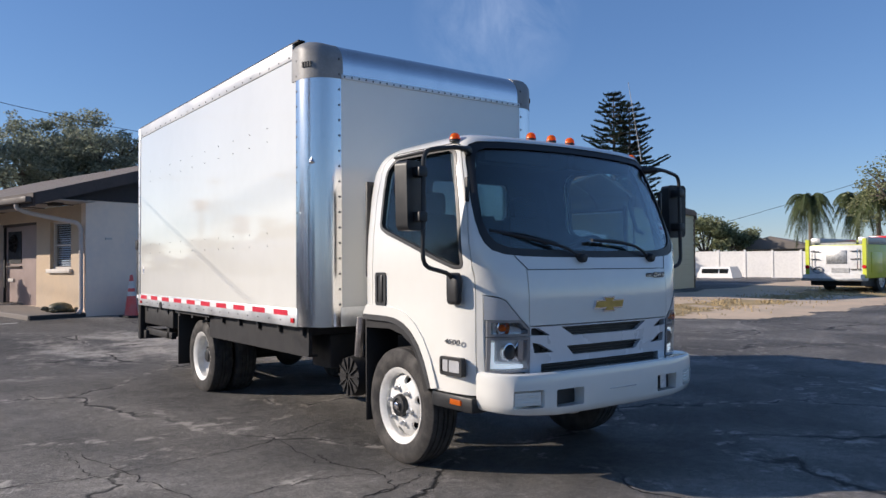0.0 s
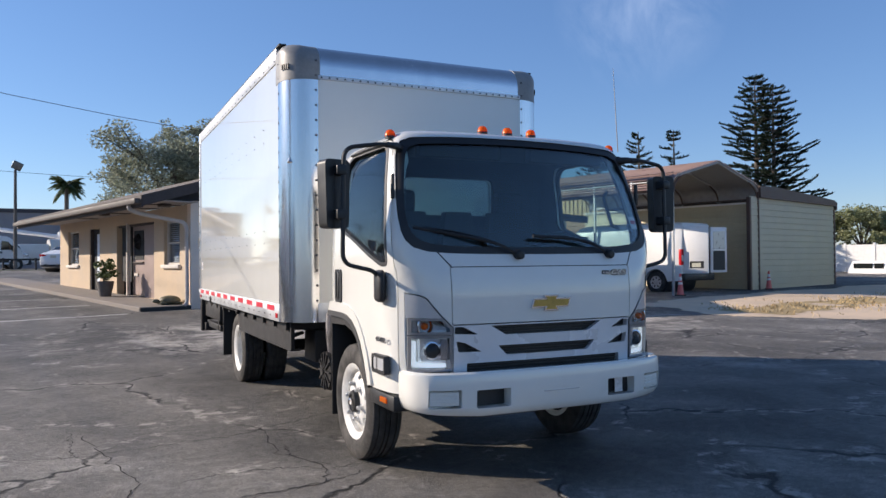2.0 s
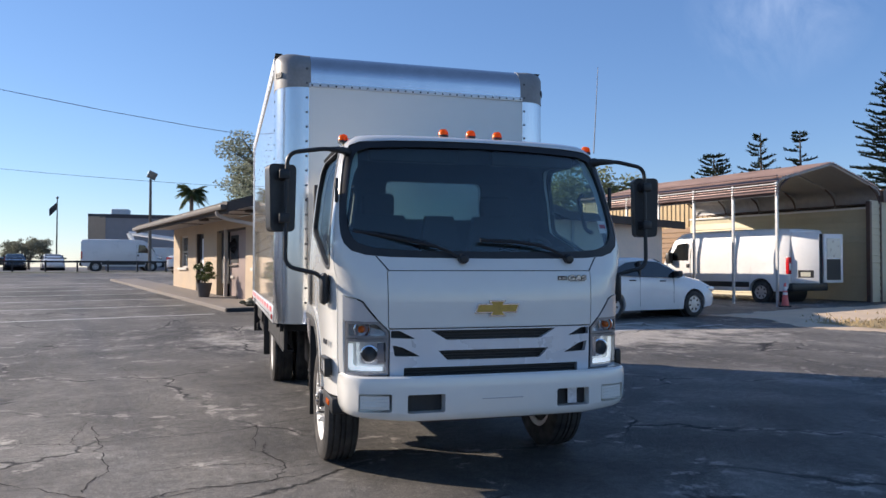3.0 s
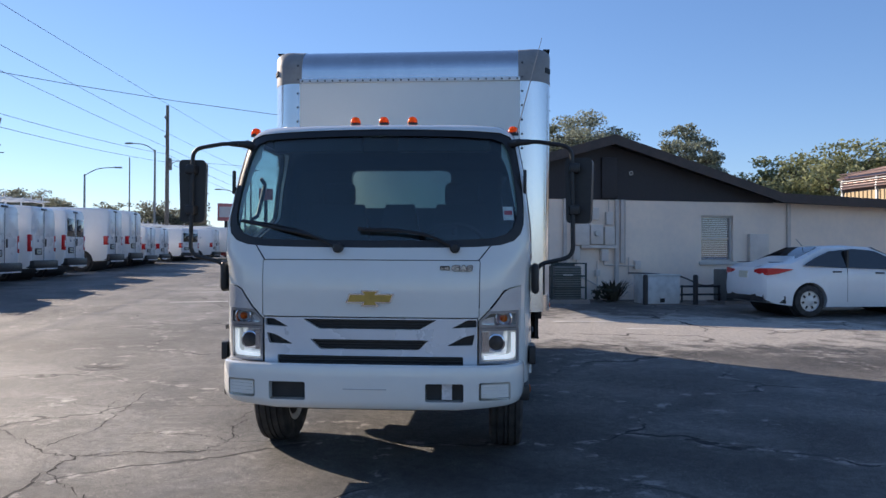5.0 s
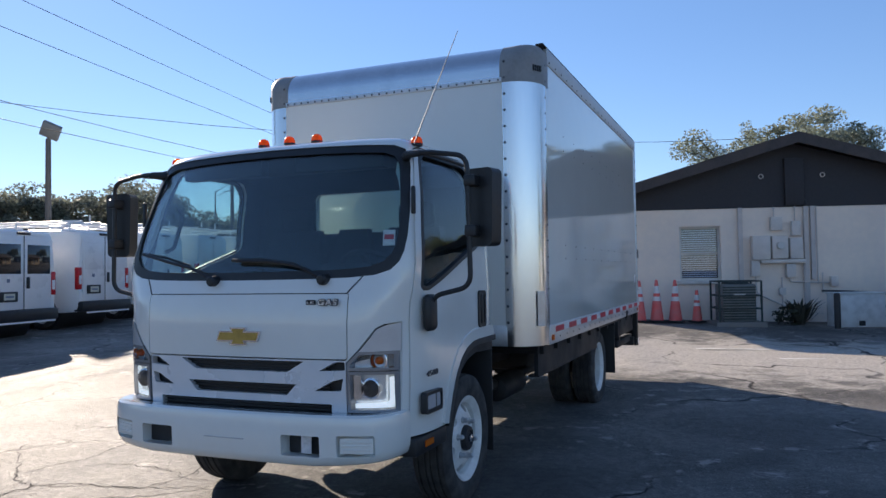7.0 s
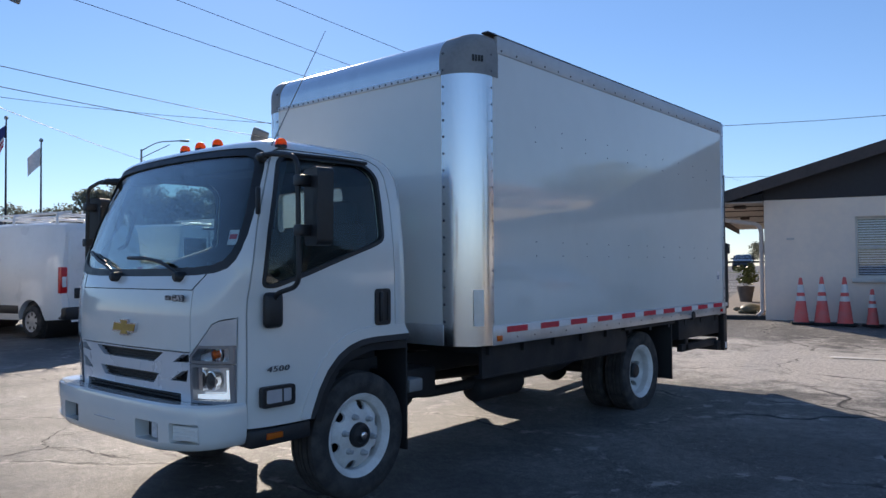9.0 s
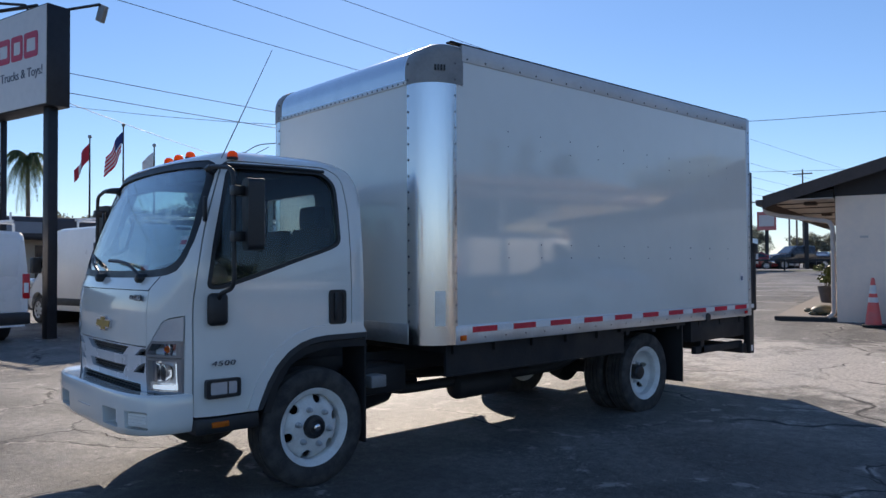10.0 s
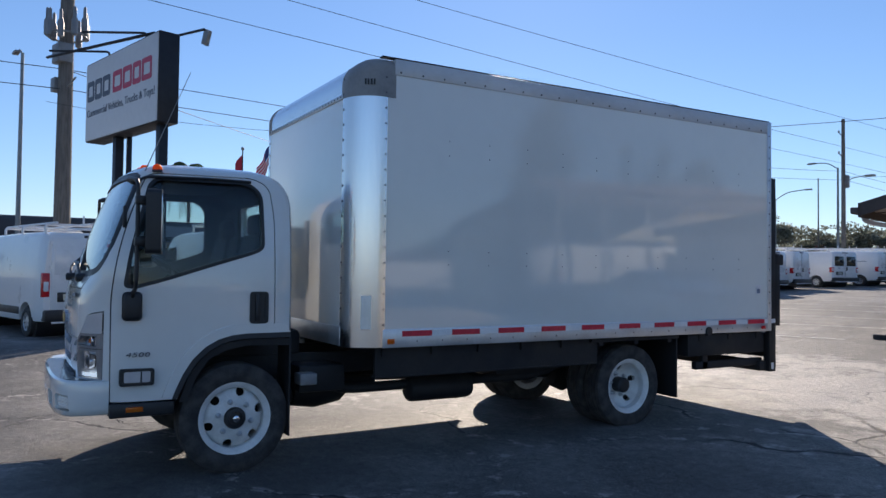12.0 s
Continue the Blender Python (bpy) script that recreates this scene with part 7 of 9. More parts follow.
        part("bumper", B((L_ - 0.25, -0.92, 0.48), (L_ + 0.06, 0.92, 0.70), 0.04), M_CHROME, c)
        part("tailgate", B((-0.02, -0.75, 0.62), (0.02, 0.75, 1.1), 0.02), paint, c)
    return c


sedan(Matrix.Translation((5.93, 11.97, ground_z(7.6, 12.2))) @ Matrix.Rotation(radians(12.0), 4, 'Z'), M_VANWHITE, "white four-door saloon parked beside the office", name="saloon_car")
sedan(Matrix.Translation((-4.21, 41.92, ground_z(-4.21, 41.92))) @ Matrix.Rotation(radians(62.0), 4, 'Z'), M_VANWHITE, "white hatchback parked beyond the office", name="saloon_car")
cargo_van(Matrix.Translation((-12.26, 59.17, ground_z(-12.26, 59.17))) @ Matrix.Rotation(radians(6.9), 4, 'Z'), "long white cargo van parked by the grey warehouse", rack=False, group="")
sedan(Matrix.Translation((-21.67, 59.02, 1.0)) @ Matrix.Rotation(radians(204.0), 4, 'Z'), M_REDCAR, "dark red saloon parked at the lot's far edge", name="saloon_car")
sedan(Matrix.Translation((-19.15, 62.95, 1.0)) @ Matrix.Rotation(radians(236.0), 4, 'Z'), M_DARKCAR, "charcoal pickup truck facing the lot", name="pickup_truck", tall=True, pickup=True)
for k in range(9):
    paint = (M_SILVERCAR, M_DARKCAR, M_VANWHITE)[k % 3]
    sedan(stand(-24.0 + k * 2.9, 60.0 + (k % 2), -90.0), paint, "parked car in the far lot across the road", name="saloon_car", group="far parked cars")

trailer = thing("box_trailer", "white enclosed cargo trailer parked beside the vans", "trailer")
trailer.matrix_world = Matrix.Translation((-17.75, 46.3, ground_z(-17.75, 46.3))) @ Matrix.Rotation(radians(188.0), 4, 'Z') @ Matrix.Diagonal((1, 1, 0.80, 1))
part("body", B((0.0, -1.05, 0.55), (4.6, 1.05, 2.65), 0.06, 3), M_VANWHITE, trailer, "white sheet body")
part("rear_door", B((-0.03, -0.92, 0.65), (0.0, 0.92, 2.5), 0.01), M_VANWHITE, trailer)
for s_ in (1, -1):
    part("corner_trim", B((-0.035, 0.95 * s_, 0.55), (0.06, 1.07 * s_, 2.6), 0.01), M_TAPEW, trailer)
    part("tail_lamp", B((-0.045, 0.97 * s_, 0.8), (-0.03, 1.04 * s_, 0.95)), M_REDLENS, trailer)
    part("mudguard", B((1.5, 0.9 * s_, 0.55), (3.2, 1.15 * s_, 0.85), 0.1, 3), M_BLACK, trailer)
part("tow_bar", B((4.6, -0.06, 0.45), (5.8, 0.06, 0.58)), M_BLACK, trailer)
wheel_set(trailer, [(1.9, 0.98), (1.9, -0.98), (2.75, 0.98), (2.75, -0.98)], 0.33, 0.2)

# ---------------------------------------------------------------- yard: carport, shed, fence, fire engine
M_SIDING = mat("cream_metal_siding", (0.52, 0.47, 0.33), 0.5, 0.1, var=0.05, scale=1.0)
M_SIDETRIM = mat("brown_metal_trim", (0.10, 0.065, 0.055), 0.5, 0.2, var=0.1)
M_CPROOF = mat("brown_metal_roof", (0.22, 0.14, 0.12), 0.30, 0.3, var=0.08, scale=1.0, coat=0.4)
M_CPUNDER = mat("galvanised_underside", (0.34, 0.34, 0.34), 0.5, 0.5, var=0.08)
M_GALV = mat("galvanised_steel", (0.50, 0.50, 0.50), 0.45, 0.6, var=0.08)
M_VINYL = mat("white_vinyl", (0.76, 0.75, 0.73), 0.5, var=0.04)
M_LIME = mat("lime_yellow_paint", (0.55, 0.60, 0.05), 0.35, var=0.06, coat=0.3)
M_FIREWHITE = mat("fire_engine_white", (0.66, 0.66, 0.66), 0.4, var=0.06)
M_TREAD = mat("tread_plate", (0.34, 0.35, 0.36), 0.4, 0.7, var=0.15, scale=12)
M_OCHRE = mat("ochre_corrugated", (0.50, 0.37, 0.20), 0.6, 0.1, var=0.06)
M_BOARDS = mat("weathered_brown_boards", (0.33, 0.215, 0.125), 0.75, var=0.15, scale=2.0, stretch=(1, 0.3, 4), dirt=(0.20, 0.13, 0.085))
M_SAND = mat("sandy_soil", (0.62, 0.485, 0.35), 0.95, var=0.12, scale=0.7, bump=0.5, bscale=25, dirt=(0.42, 0.35, 0.27))
M_GRASS = mat("dry_grass", (0.40, 0.30, 0.155), 0.9, var=0.35, scale=1.5, bump=0.8, bscale=40, dirt=(0.22, 0.175, 0.09))
M_LINE = mat("worn_white_line", (0.66, 0.65, 0.62), 0.8, var=0.25, scale=3.0, dirt=(0.34, 0.33, 0.31))
M_IRON = mat("cast_iron", (0.07, 0.065, 0.06), 0.6, 0.6, var=0.25, scale=12, bump=0.3, bscale=60)
M_PATCH = mat("asphalt_patch", (0.085, 0.082, 0.08), 0.85, var=0.2, scale=2.0, bump=0.5, bscale=130)


def ground_pose(x, y, turn=0.0):
    """A pose on the ground at a place of the world."""
    return Matrix.Translation((x, y, ground_z(x, y))) @ Matrix.Rotation(radians(turn), 4, 'Z')


def arch_roof(u, w, eave, rise):
    """The bowed section of a carport roof, as (u, z)."""
    return [(u, eave - 0.45), (u + 0.04, eave - 0.12), (u + 0.22, eave + 0.08), (u + w * 0.5, eave + rise), (u + w - 0.22, eave + 0.08), (u + w - 0.04, eave - 0.12), (u + w, eave - 0.45)]


carport = thing("carport", "open carport with brown bowed metal roof on white steel posts", "carport")
carport.matrix_world = LOT
CU0, CU1, CV0, CV1 = 14.75, 20.55, -2.95, 4.95
ZG = 0.20
sec = arch_roof(CU0, CU1 - CU0, 4.07, 0.74)
outer = rounded(sec, 0.12, 3)


def bowed_sheet(profile, thick, v0, v1):
    """A roof sheet along a bowed section, open at both ends."""
    uc = (profile[0][0] + profile[-1][0]) / 2
    bm = bmesh.new()
    rows = []
    for v in (v0, v1):
        rows.append([(bm.verts.new((u, v, z)), bm.verts.new((u + (thick if u < uc else -thick), v, z - thick))) for u, z in profile])
    a, b = rows
    for i in range(len(profile) - 1):
        bm.faces.new((a[i][0], a[i + 1][0], b[i + 1][0], b[i][0]))
        bm.faces.new((a[i][1], b[i][1], b[i + 1][1], a[i + 1][1]))
        bm.faces.new((a[i][0], a[i][1], a[i + 1][1], a[i + 1][0]))
        bm.faces.new((b[i][0], b[i + 1][0], b[i + 1][1], b[i][1]))
    for i in (0, -1):
        bm.faces.new((a[i][0], b[i][0], b[i][1], a[i][1]))
    bmesh.ops.recalc_face_normals(bm, faces=bm.faces)
    return bm


part("roof", bowed_sheet(outer, 0.03, CV0, CV1), M_CPROOF, carport, "brown corrugated metal roof")
part("roof_lining", bowed_sheet([(u + (0.035 if u < 17.65 else -0.035), z - 0.035) for u, z in outer], 0.008, CV0 + 0.03, CV1 - 0.03), M_CPUNDER, carport, "pale grey underside of the roof")
for k in range(7):
    z = 3.67 + k * 0.085
    # fourth rib is white: painted stand-in for the sun's glint on the brown metal
    part("roof_rib", B((CU0 - 0.03, CV0, z), (CU0 + 0.01 + 0.012 * k, CV1, z + 0.03), 0.008, 1), M_CPROOF if k != 3 else M_VINYL, carport)
for k in range(18):
    t = (k + 0.5) / 18
    for s in (0, 1):
        uu = CU0 + 0.22 + (2.68) * t if s == 0 else CU1 - 0.22 - 2.68 * t
        zz = 4.15 + (0.65) * t
        part("roof_rib", B((uu - 0.02, CV0, zz + 0.0), (uu + 0.02, CV1, zz + 0.03)), M_CPROOF, carport)
for k in range(6):
    v = CV0 + 0.05 + k * 1.56
    for u in (CU0 + 0.05, CU1 - 0.05):
        if u > 17 and k > 0:
            continue
        part("post", B((u - 0.035, v - 0.035, lot_z(u, v) - 0.05), (u + 0.035, v + 0.035, 4.03)), M_GALV if u < 17 else M_SIDETRIM, carport, "square steel post")
    for a, b in (((CU0 + 0.05, 3.4), (CU0 + 0.75, 4.2)), ((CU1 - 0.05, 3.4), (CU1 - 0.75, 4.2))):
        part("knee_brace", tube(bmesh.new(), smooth_path([(a[0], v, a[1]), ((a[0] * 1.6 + b[0] * 0.4) / 2, v, (a[1] + b[1]) / 2 + 0.1), (b[0], v, b[1])], 4, 0.3), 0.03, 6), M_SIDETRIM, carport)
    part("roof_bow", tube(bmesh.new(), [(u, v, z - 0.08) for u, z in outer], 0.03, 6), M_GALV, carport)

shed = thing("metal_shed", "cream metal-sided shed with brown trim beside the carport", "shed")
shed.matrix_world = LOT
SU0, SU1, SV0, SV1 = 20.6, 27.2, -2.9, 5.0
part("front_core", B((SU0 + 0.02, SV0 + 0.02, 0.0), (SU1 - 0.02, SV0 + 0.10, 3.85)), M_SIDING, shed)
part("west_core", B((SU0 - 0.35, SV0 + 0.12, 0.0), (SU0 - 0.28, SV1, 3.42)), M_SIDING, shed)
part("east_core", B((SU1 - 0.10, SV0 + 0.1, 0.0), (SU1 - 0.02, SV1, 3.2)), M_SIDING, shed)
nb = 15
for k in range(nb):
    z = 0.16 + k * 0.235
    h0 = 0.235
    bmf = prism(bmesh.new(), [(SV0 + 0.02, z), (SV0 - 0.018, z + 0.004), (SV0 + 0.012, z + h0), (SV0 + 0.02, z + h0)], SU0 - 0.75, SU1, 'x')
    part("siding_board", bmf, M_SIDING, shed)
    if z < 3.2:
        part("siding_board", prism(bmesh.new(), [(SU0 - 0.35, z), (SU0 - 0.388, z + 0.004), (SU0 - 0.358, z + h0), (SU0 - 0.35, z + h0)], SV0 + 0.12, SV1, 'y'), M_SIDING, shed)
part("corner_trim", B((SU0 - 0.80, SV0 - 0.035, 0.1), (SU0 - 0.68, SV0 + 0.1, 3.65)), M_SIDETRIM, shed, "brown corner trim")
part("corner_trim", B((SU1 - 0.02, SV0 - 0.035, 0.1), (SU1 + 0.07, SV0 + 0.06, 3.45)), M_SIDETRIM, shed)
part("top_trim", B((SU0 - 0.42, SV0 + 0.1, 3.42), (SU0 - 0.27, SV1, 3.49)), M_VINYL, shed, "white head trim")
part("roof", prism(bmesh.new(), [(SU0 - 0.1, 4.07), (SU0 + 0.9, 4.11), (SU1 - 0.2, 3.85), (SU1 + 0.12, 3.75), (SU1 + 0.12, 3.43), (SU1 + 0.04, 3.43), (SU1 + 0.02, 3.6), (SU0 - 0.1, 3.65)], SV0 - 0.12, SV1, 'y'), M_SIDETRIM, shed, "brown metal lean-to roof")

# ochre building behind the carport, its long wall facing west
far = thing("metal_building", "ochre corrugated metal building with boarded lower wall and brown roof", "building")
far.matrix_world = LOT
FU, FV0, FV1 = 22.0, 5.2, 13.8
part("wall", B((FU, FV0, 0.1), (31.0, FV1, 5.1)), M_OCHRE, far, "ochre metal wall")
nc = int((FV1 - FV0) / 0.26)
for k in range(nc):
    v = FV0 + 0.05 + k * 0.26
    part("corrugation", prism(bmesh.new(), [(FU, v), (FU - 0.035, v + 0.035), (FU - 0.035, v + 0.10), (FU, v + 0.135)], 3.3, 5.05, 'z'), M_OCHRE, far)
for k in range(13):
    z = 0.2 + k * 0.235
    part("board", prism(bmesh.new(), [(FU, z), (FU - 0.05, z + 0.01), (FU - 0.02, z + 0.23), (FU, z + 0.23)], FV0, FV1, 'y'), M_BOARDS, far)
part("roof", prism(bmesh.new(), [(FU - 0.25, 5.1), (26.5, 5.35), (31.2, 5.1), (31.2, 5.02), (FU - 0.25, 5.02)], FV0 - 0.2, FV1 + 0.2, 'y'), M_CPROOF, far, "low brown metal roof")

# white vinyl fence
fence = thing("vinyl_fence", "white vinyl privacy fence behind the yard", "fence")
fence.matrix_world = LOT
for k in range(26):
    v = -14.0 + k * 1.83
    z = lot_z(46, v)
    part("fence_post", B((46.93, v - 0.065, z - 0.2), (47.06, v + 0.065, z + 1.95)), M_VINYL, fence)
    part("fence_panel", B((46.97, v + 0.065, z + 0.05), (47.02, v + 1.765, z + 1.82)), M_VINYL, fence)
    part("fence_rail", B((46.95, v + 0.065, z + 1.76), (47.04, v + 1.765, z + 1.86)), M_VINYL, fence)

# pickup canopy standing on the ground by the fence
can = thing("truck_canopy", "white pickup canopy with dark windows standing on the ground", "truck canopy")
can.matrix_world = ground_pose(42.4, 27.0, -80)
part("shell", loft(bmesh.new(), [[(-1.25, -0.85, 0), (1.25, -0.85, 0), (1.25, 0.85, 0), (-1.25, 0.85, 0)], [(-1.2, -0.82, 0.3), (1.2, -0.82, 0.3), (1.2, 0.82, 0.3), (-1.2, 0.82, 0.3)], [(-1.0, -0.7, 0.78), (1.0, -0.7, 0.78), (1.0, 0.7, 0.78), (-1.0, 0.7, 0.78)]]), M_VANWHITE, can)
part("window", B((-0.9, -0.83, 0.32), (0.25, -0.74, 0.64)), M_VGLASS, can)
part("window", B((0.35, -0.83, 0.32), (0.9, -0.74, 0.64)), M_VGLASS, can)

# fire engine
fe = thing("fire_engine", "old lime-yellow and white fire engine parked on the grass", "fire engine")
fe.matrix_world = stand(26.7, -8.9, -12.0) @ Matrix.Diagonal((1, 1, 0.93, 1))
part("body", B((0.2, -1.2, 0.62), (4.6, 1.2, 2.10), 0.03), M_LIME, fe, "lime-yellow equipment body")
part("rear_panel", B((0.13, -1.12, 0.66), (0.2, 1.12, 2.06), 0.01), M_FIREWHITE, fe, "white rear panel")
part("undercarriage", B((0.1, -1.0, 0.28), (7.0, 1.0, 0.63)), M_CHASSIS, fe, "dark undercarriage")
part("rear_step", B((-0.35, -1.22, 0.50), (0.25, 1.22, 0.62), 0.01), M_TREAD, fe)
part("rear_kick", B((-0.33, -1.15, 0.62), (0.16, 1.15, 0.78)), M_FIREWHITE, fe)
part("rear_hatch", B((0.10, -0.45, 1.25), (0.135, 0.35, 1.85), 0.01), M_TREAD, fe, "aluminium hatch")
part("rear_vent", B((0.10, -0.55, 0.86), (0.135, 0.15, 1.06)), M_TREAD, fe)
for s in (1, -1):
    part("corner_column", B((0.1, 1.06 * s, 0.62), (0.24, 1.21 * s, 2.35)), M_LIME, fe)
    part("tail_lamp", lathe(bmesh.new(), [(0.11, 0.09), (0.06, 0.08), (0.06, 0.001)], 'x', 14, (0, 1.13 * s, 1.12)), M_REDLENS, fe)
    part("grab_rail", tube(bmesh.new(), smooth_path([(0.12, 0.9 * s, 1.0), (0.03, 0.9 * s, 1.0), (0.03, 0.9 * s, 1.9), (0.12, 0.9 * s, 1.9)], 3, 0.04), 0.018, 6), M_CHROME, fe)
    part("roof_locker", B((0.5, 0.75 * s, 2.10), (4.2, 1.15 * s, 2.42), 0.02), M_TREAD, fe)
    part("side_locker", B((0.6, 1.18 * s, 0.85), (1.7, 1.225 * s, 1.75), 0.01), M_LIME, fe)
    part("side_locker", B((3.0, 1.18 * s, 0.85), (4.3, 1.225 * s, 1.95), 0.01), M_FIREWHITE, fe)
part("hose_bed", B((0.4, -0.7, 2.05), (4.3, 0.7, 2.20)), M_TREAD, fe)
part("cab", loft(bmesh.new(), [side_section(x, w, z0, z1, 0.92, 0.1) for x, w, z0, z1 in ((4.7, 1.2, 0.6, 2.3), (5.0, 1.2, 0.55, 2.45), (6.6, 1.2, 0.5, 2.45), (7.2, 1.15, 0.5, 2.2), (7.4, 1.1, 0.5, 1.4))]), M_LIME, fe)
for s in (1, -1):
    part("cab_window", B((5.2, 1.12 * s, 1.55), (6.5, 1.2 * s, 2.15)), M_VGLASS, fe)
part("light_bar", B((5.4, -0.7, 2.45), (5.8, 0.7, 2.62), 0.03), M_REDLENS, fe)
coil = [(0.10, 0.70 + 0.20 * math.cos(k * 0.5), 0.98 + 0.14 * math.sin(k * 0.5) + 0.0) for k in range(26)]
part("hose_coil", tube(bmesh.new(), coil, 0.035, 6), M_TREAD, fe)
wheel_set(fe, [(1.9, 0.98), (1.9, -0.98), (6.2, 0.98), (6.2, -0.98)], 0.5, 0.28)
for s in (1, -1):
    for z in (1.0, 1.45, 1.8):
        part("grab_handle", tube(bmesh.new(), [(0.08, 0.62 * s, z), (0.08, 0.98 * s, z + 0.02)], 0.022, 6), M_BLACK, fe)

# soil, grass, lines
def sheet(name, fn, us, vs, lift, material, label, cat, kind="structure"):
    bm = bmesh.new()
    g = {}
    for j, v in enumerate(vs):
        for i, u in enumerate(us):
            x, y = lot(u, v)
            g[i, j] = bm.verts.new((x, y, ground_z(x, y) + lift))
    for j in range(len(vs) - 1):
        for i in range(len(us) - 1):
            if fn((us[i] + us[i + 1]) / 2, (vs[j] + vs[j + 1]) / 2):
                bm.faces.new((g[i, j], g[i + 1, j], g[i + 1, j + 1], g[i, j + 1]))
    for v_ in [q for q in bm.verts if not q.link_faces]:
        bm.verts.remove(v_)
    return solo(name, bm, material, label, cat, kind=kind, smooth=60)


def wob(u, v, s=1.0):
    return noise.noise((u * 0.35 * s, v * 0.35 * s, 3.3)) * 1.1 + noise.noise((u * 1.3, v * 1.3, 8.1)) * 0.35


us = [8.0 + k * 0.14 for k in range(320)]
vs = [-22 + k * 0.14 for k in range(140)]
sheet("soil", lambda u, v: -9.9 - 0.20 * (u - 10) + wob(u, v) < v < -4.2 + wob(v, u) * 0.6 and u > 10.0 + wob(u * 2, v), us, vs, 0.006, M_SAND, "pale sandy soil beside the asphalt", "ground")
us2 = [9.0 + k * 0.14 for k in range(320)]
vs2 = [-16 + k * 0.14 for k in range(108)]
sheet("grass_strip", lambda u, v: (-8.0 - 0.12 * (u - 10) + wob(u, v) < v < -6.6 - 0.10 * (u - 10) + wob(v, u)) and noise.noise((u * 0.7, v * 0.7, 1.0)) > -0.25 and u > 10.6, us2, vs2, 0.011, M_GRASS, "dry patchy grass", "grass")
sheet("lawn", lambda u, v: True, [24 + k * 1.0 for k in range(40)], [-14 + k * 0.75 for k in range(9)], 0.012, M_GRASS, "dry lawn under the fire engine", "grass")
sheet("verge", lambda u, v: True, [-40 + k * 2.0 for k in range(26)], [33.0, 35.0], 0.02, mat("green_verge", (0.09, 0.12, 0.035), 0.9, var=0.3, scale=1.2, bump=0.8, bscale=40), "mown grass verge at the lot's edge", "grass")

# grass blades on the soil
gb = bmesh.new()
rnd = random.Random(5)
for k in range(5200):
    u = rnd.uniform(10.5, 40)
    v = -7.3 - 0.11 * (u - 10) + rnd.gauss(0, 0.8)
    if noise.noise((u * 0.7, v * 0.7, 1.0)) < -0.1:
        continue
    x, y = lot(u, v)
    z = ground_z(x, y)
    h = rnd.uniform(0.03, 0.10)
    a = rnd.uniform(0, 6.28)
    d = Vector((math.cos(a), math.sin(a), 0)) * 0.02
    e = Vector((rnd.gauss(0, 0.03), rnd.gauss(0, 0.03), h))
    gb.faces.new((gb.verts.new(Vector((x, y, z)) - d), gb.verts.new(Vector((x, y, z)) + d), gb.verts.new(Vector((x, y, z)) + e)))
solo("grass_tufts", gb, M_GRASS, "dry grass tufts on sandy soil", "grass", kind="stuff", smooth=None)

for k in range(8):
    v = -0.04 + k * 2.83
    bm = bmesh.new()
    n = 12
    ring = []
    for i in range(n + 1):
        u = -1.3 - 5.0 * i / n
        vv = v + 0.02 * math.sin(i * 2.1 + k)
        ring.append((u, vv))
    for i in range(n):
        (u0, v0), (u1, v1) = ring[i], ring[i + 1]
        q = []
        for u, w in ((u0, v0 - 0.05), (u1, v1 - 0.05), (u1, v1 + 0.05), (u0, v0 + 0.05)):
            x, y = lot(u, w)
            q.append(bm.verts.new((x, y, ground_z(x, y) + 0.006)))
        bm.faces.new(q)
    solo("parking_line", bm, M_LINE, "worn white parking line on asphalt", "road marking", "parking lines", "structure", smooth=None)
# short worn marks east of the building front
for u, v, l in ((1.2, -4.6, 1.3), (3.6, -5.2, 1.1), (6.0, -5.0, 1.0), (4.8, -6.0, 1.2), (7.4, -6.1, 0.9), (2.2, -5.6, 0.8)):
    bm = bmesh.new()
    q = []
    for uu, vv in ((u, v), (u + l, v + 0.02), (u + l, v + 0.10), (u, v + 0.09)):
        x, y = lot(uu, vv)
        q.append(bm.verts.new((x, y, ground_z(x, y) + 0.006)))
    bm.faces.new(q)
    solo("worn_mark", bm, M_LINE, "worn pale paint mark on asphalt", "road marking", "worn marks", "structure", smooth=None)

# manhole in a patch
mh = thing("manhole_cover", "round iron manhole cover set in patched asphalt", "manhole")
mh.location = (-3.95, 4.45, 0.0)
part("ring", lathe(bmesh.new(), [(0.004, 0.43), (0.016, 0.42), (0.016, 0.35), (0.008, 0.34)], 'z', 40), M_IRON, mh)
part("lid", lathe(bmesh.new(), [(0.0, 0.335), (0.013, 0.33), (0.015, 0.001)], 'z', 40), M_IRON, mh)
for k in range(-4, 5):
    h = math.sqrt(max(0.0, 0.31 ** 2 - (k * 0.065) ** 2))
    part("rib", B((-h, k * 0.065 - 0.012, 0.013), (h, k * 0.065 + 0.012, 0.019)), M_IRON, mh)

# ---------------------------------------------------------------- trees
M_BARK = mat("grey_bark", (0.13, 0.11, 0.095), 0.95, var=0.25, scale=5, bump=0.6, bscale=25)
M_PALMBARK = mat("palm_bark", (0.20, 0.17, 0.14), 0.95, var=0.2, scale=6, bump=0.5, bscale=20)


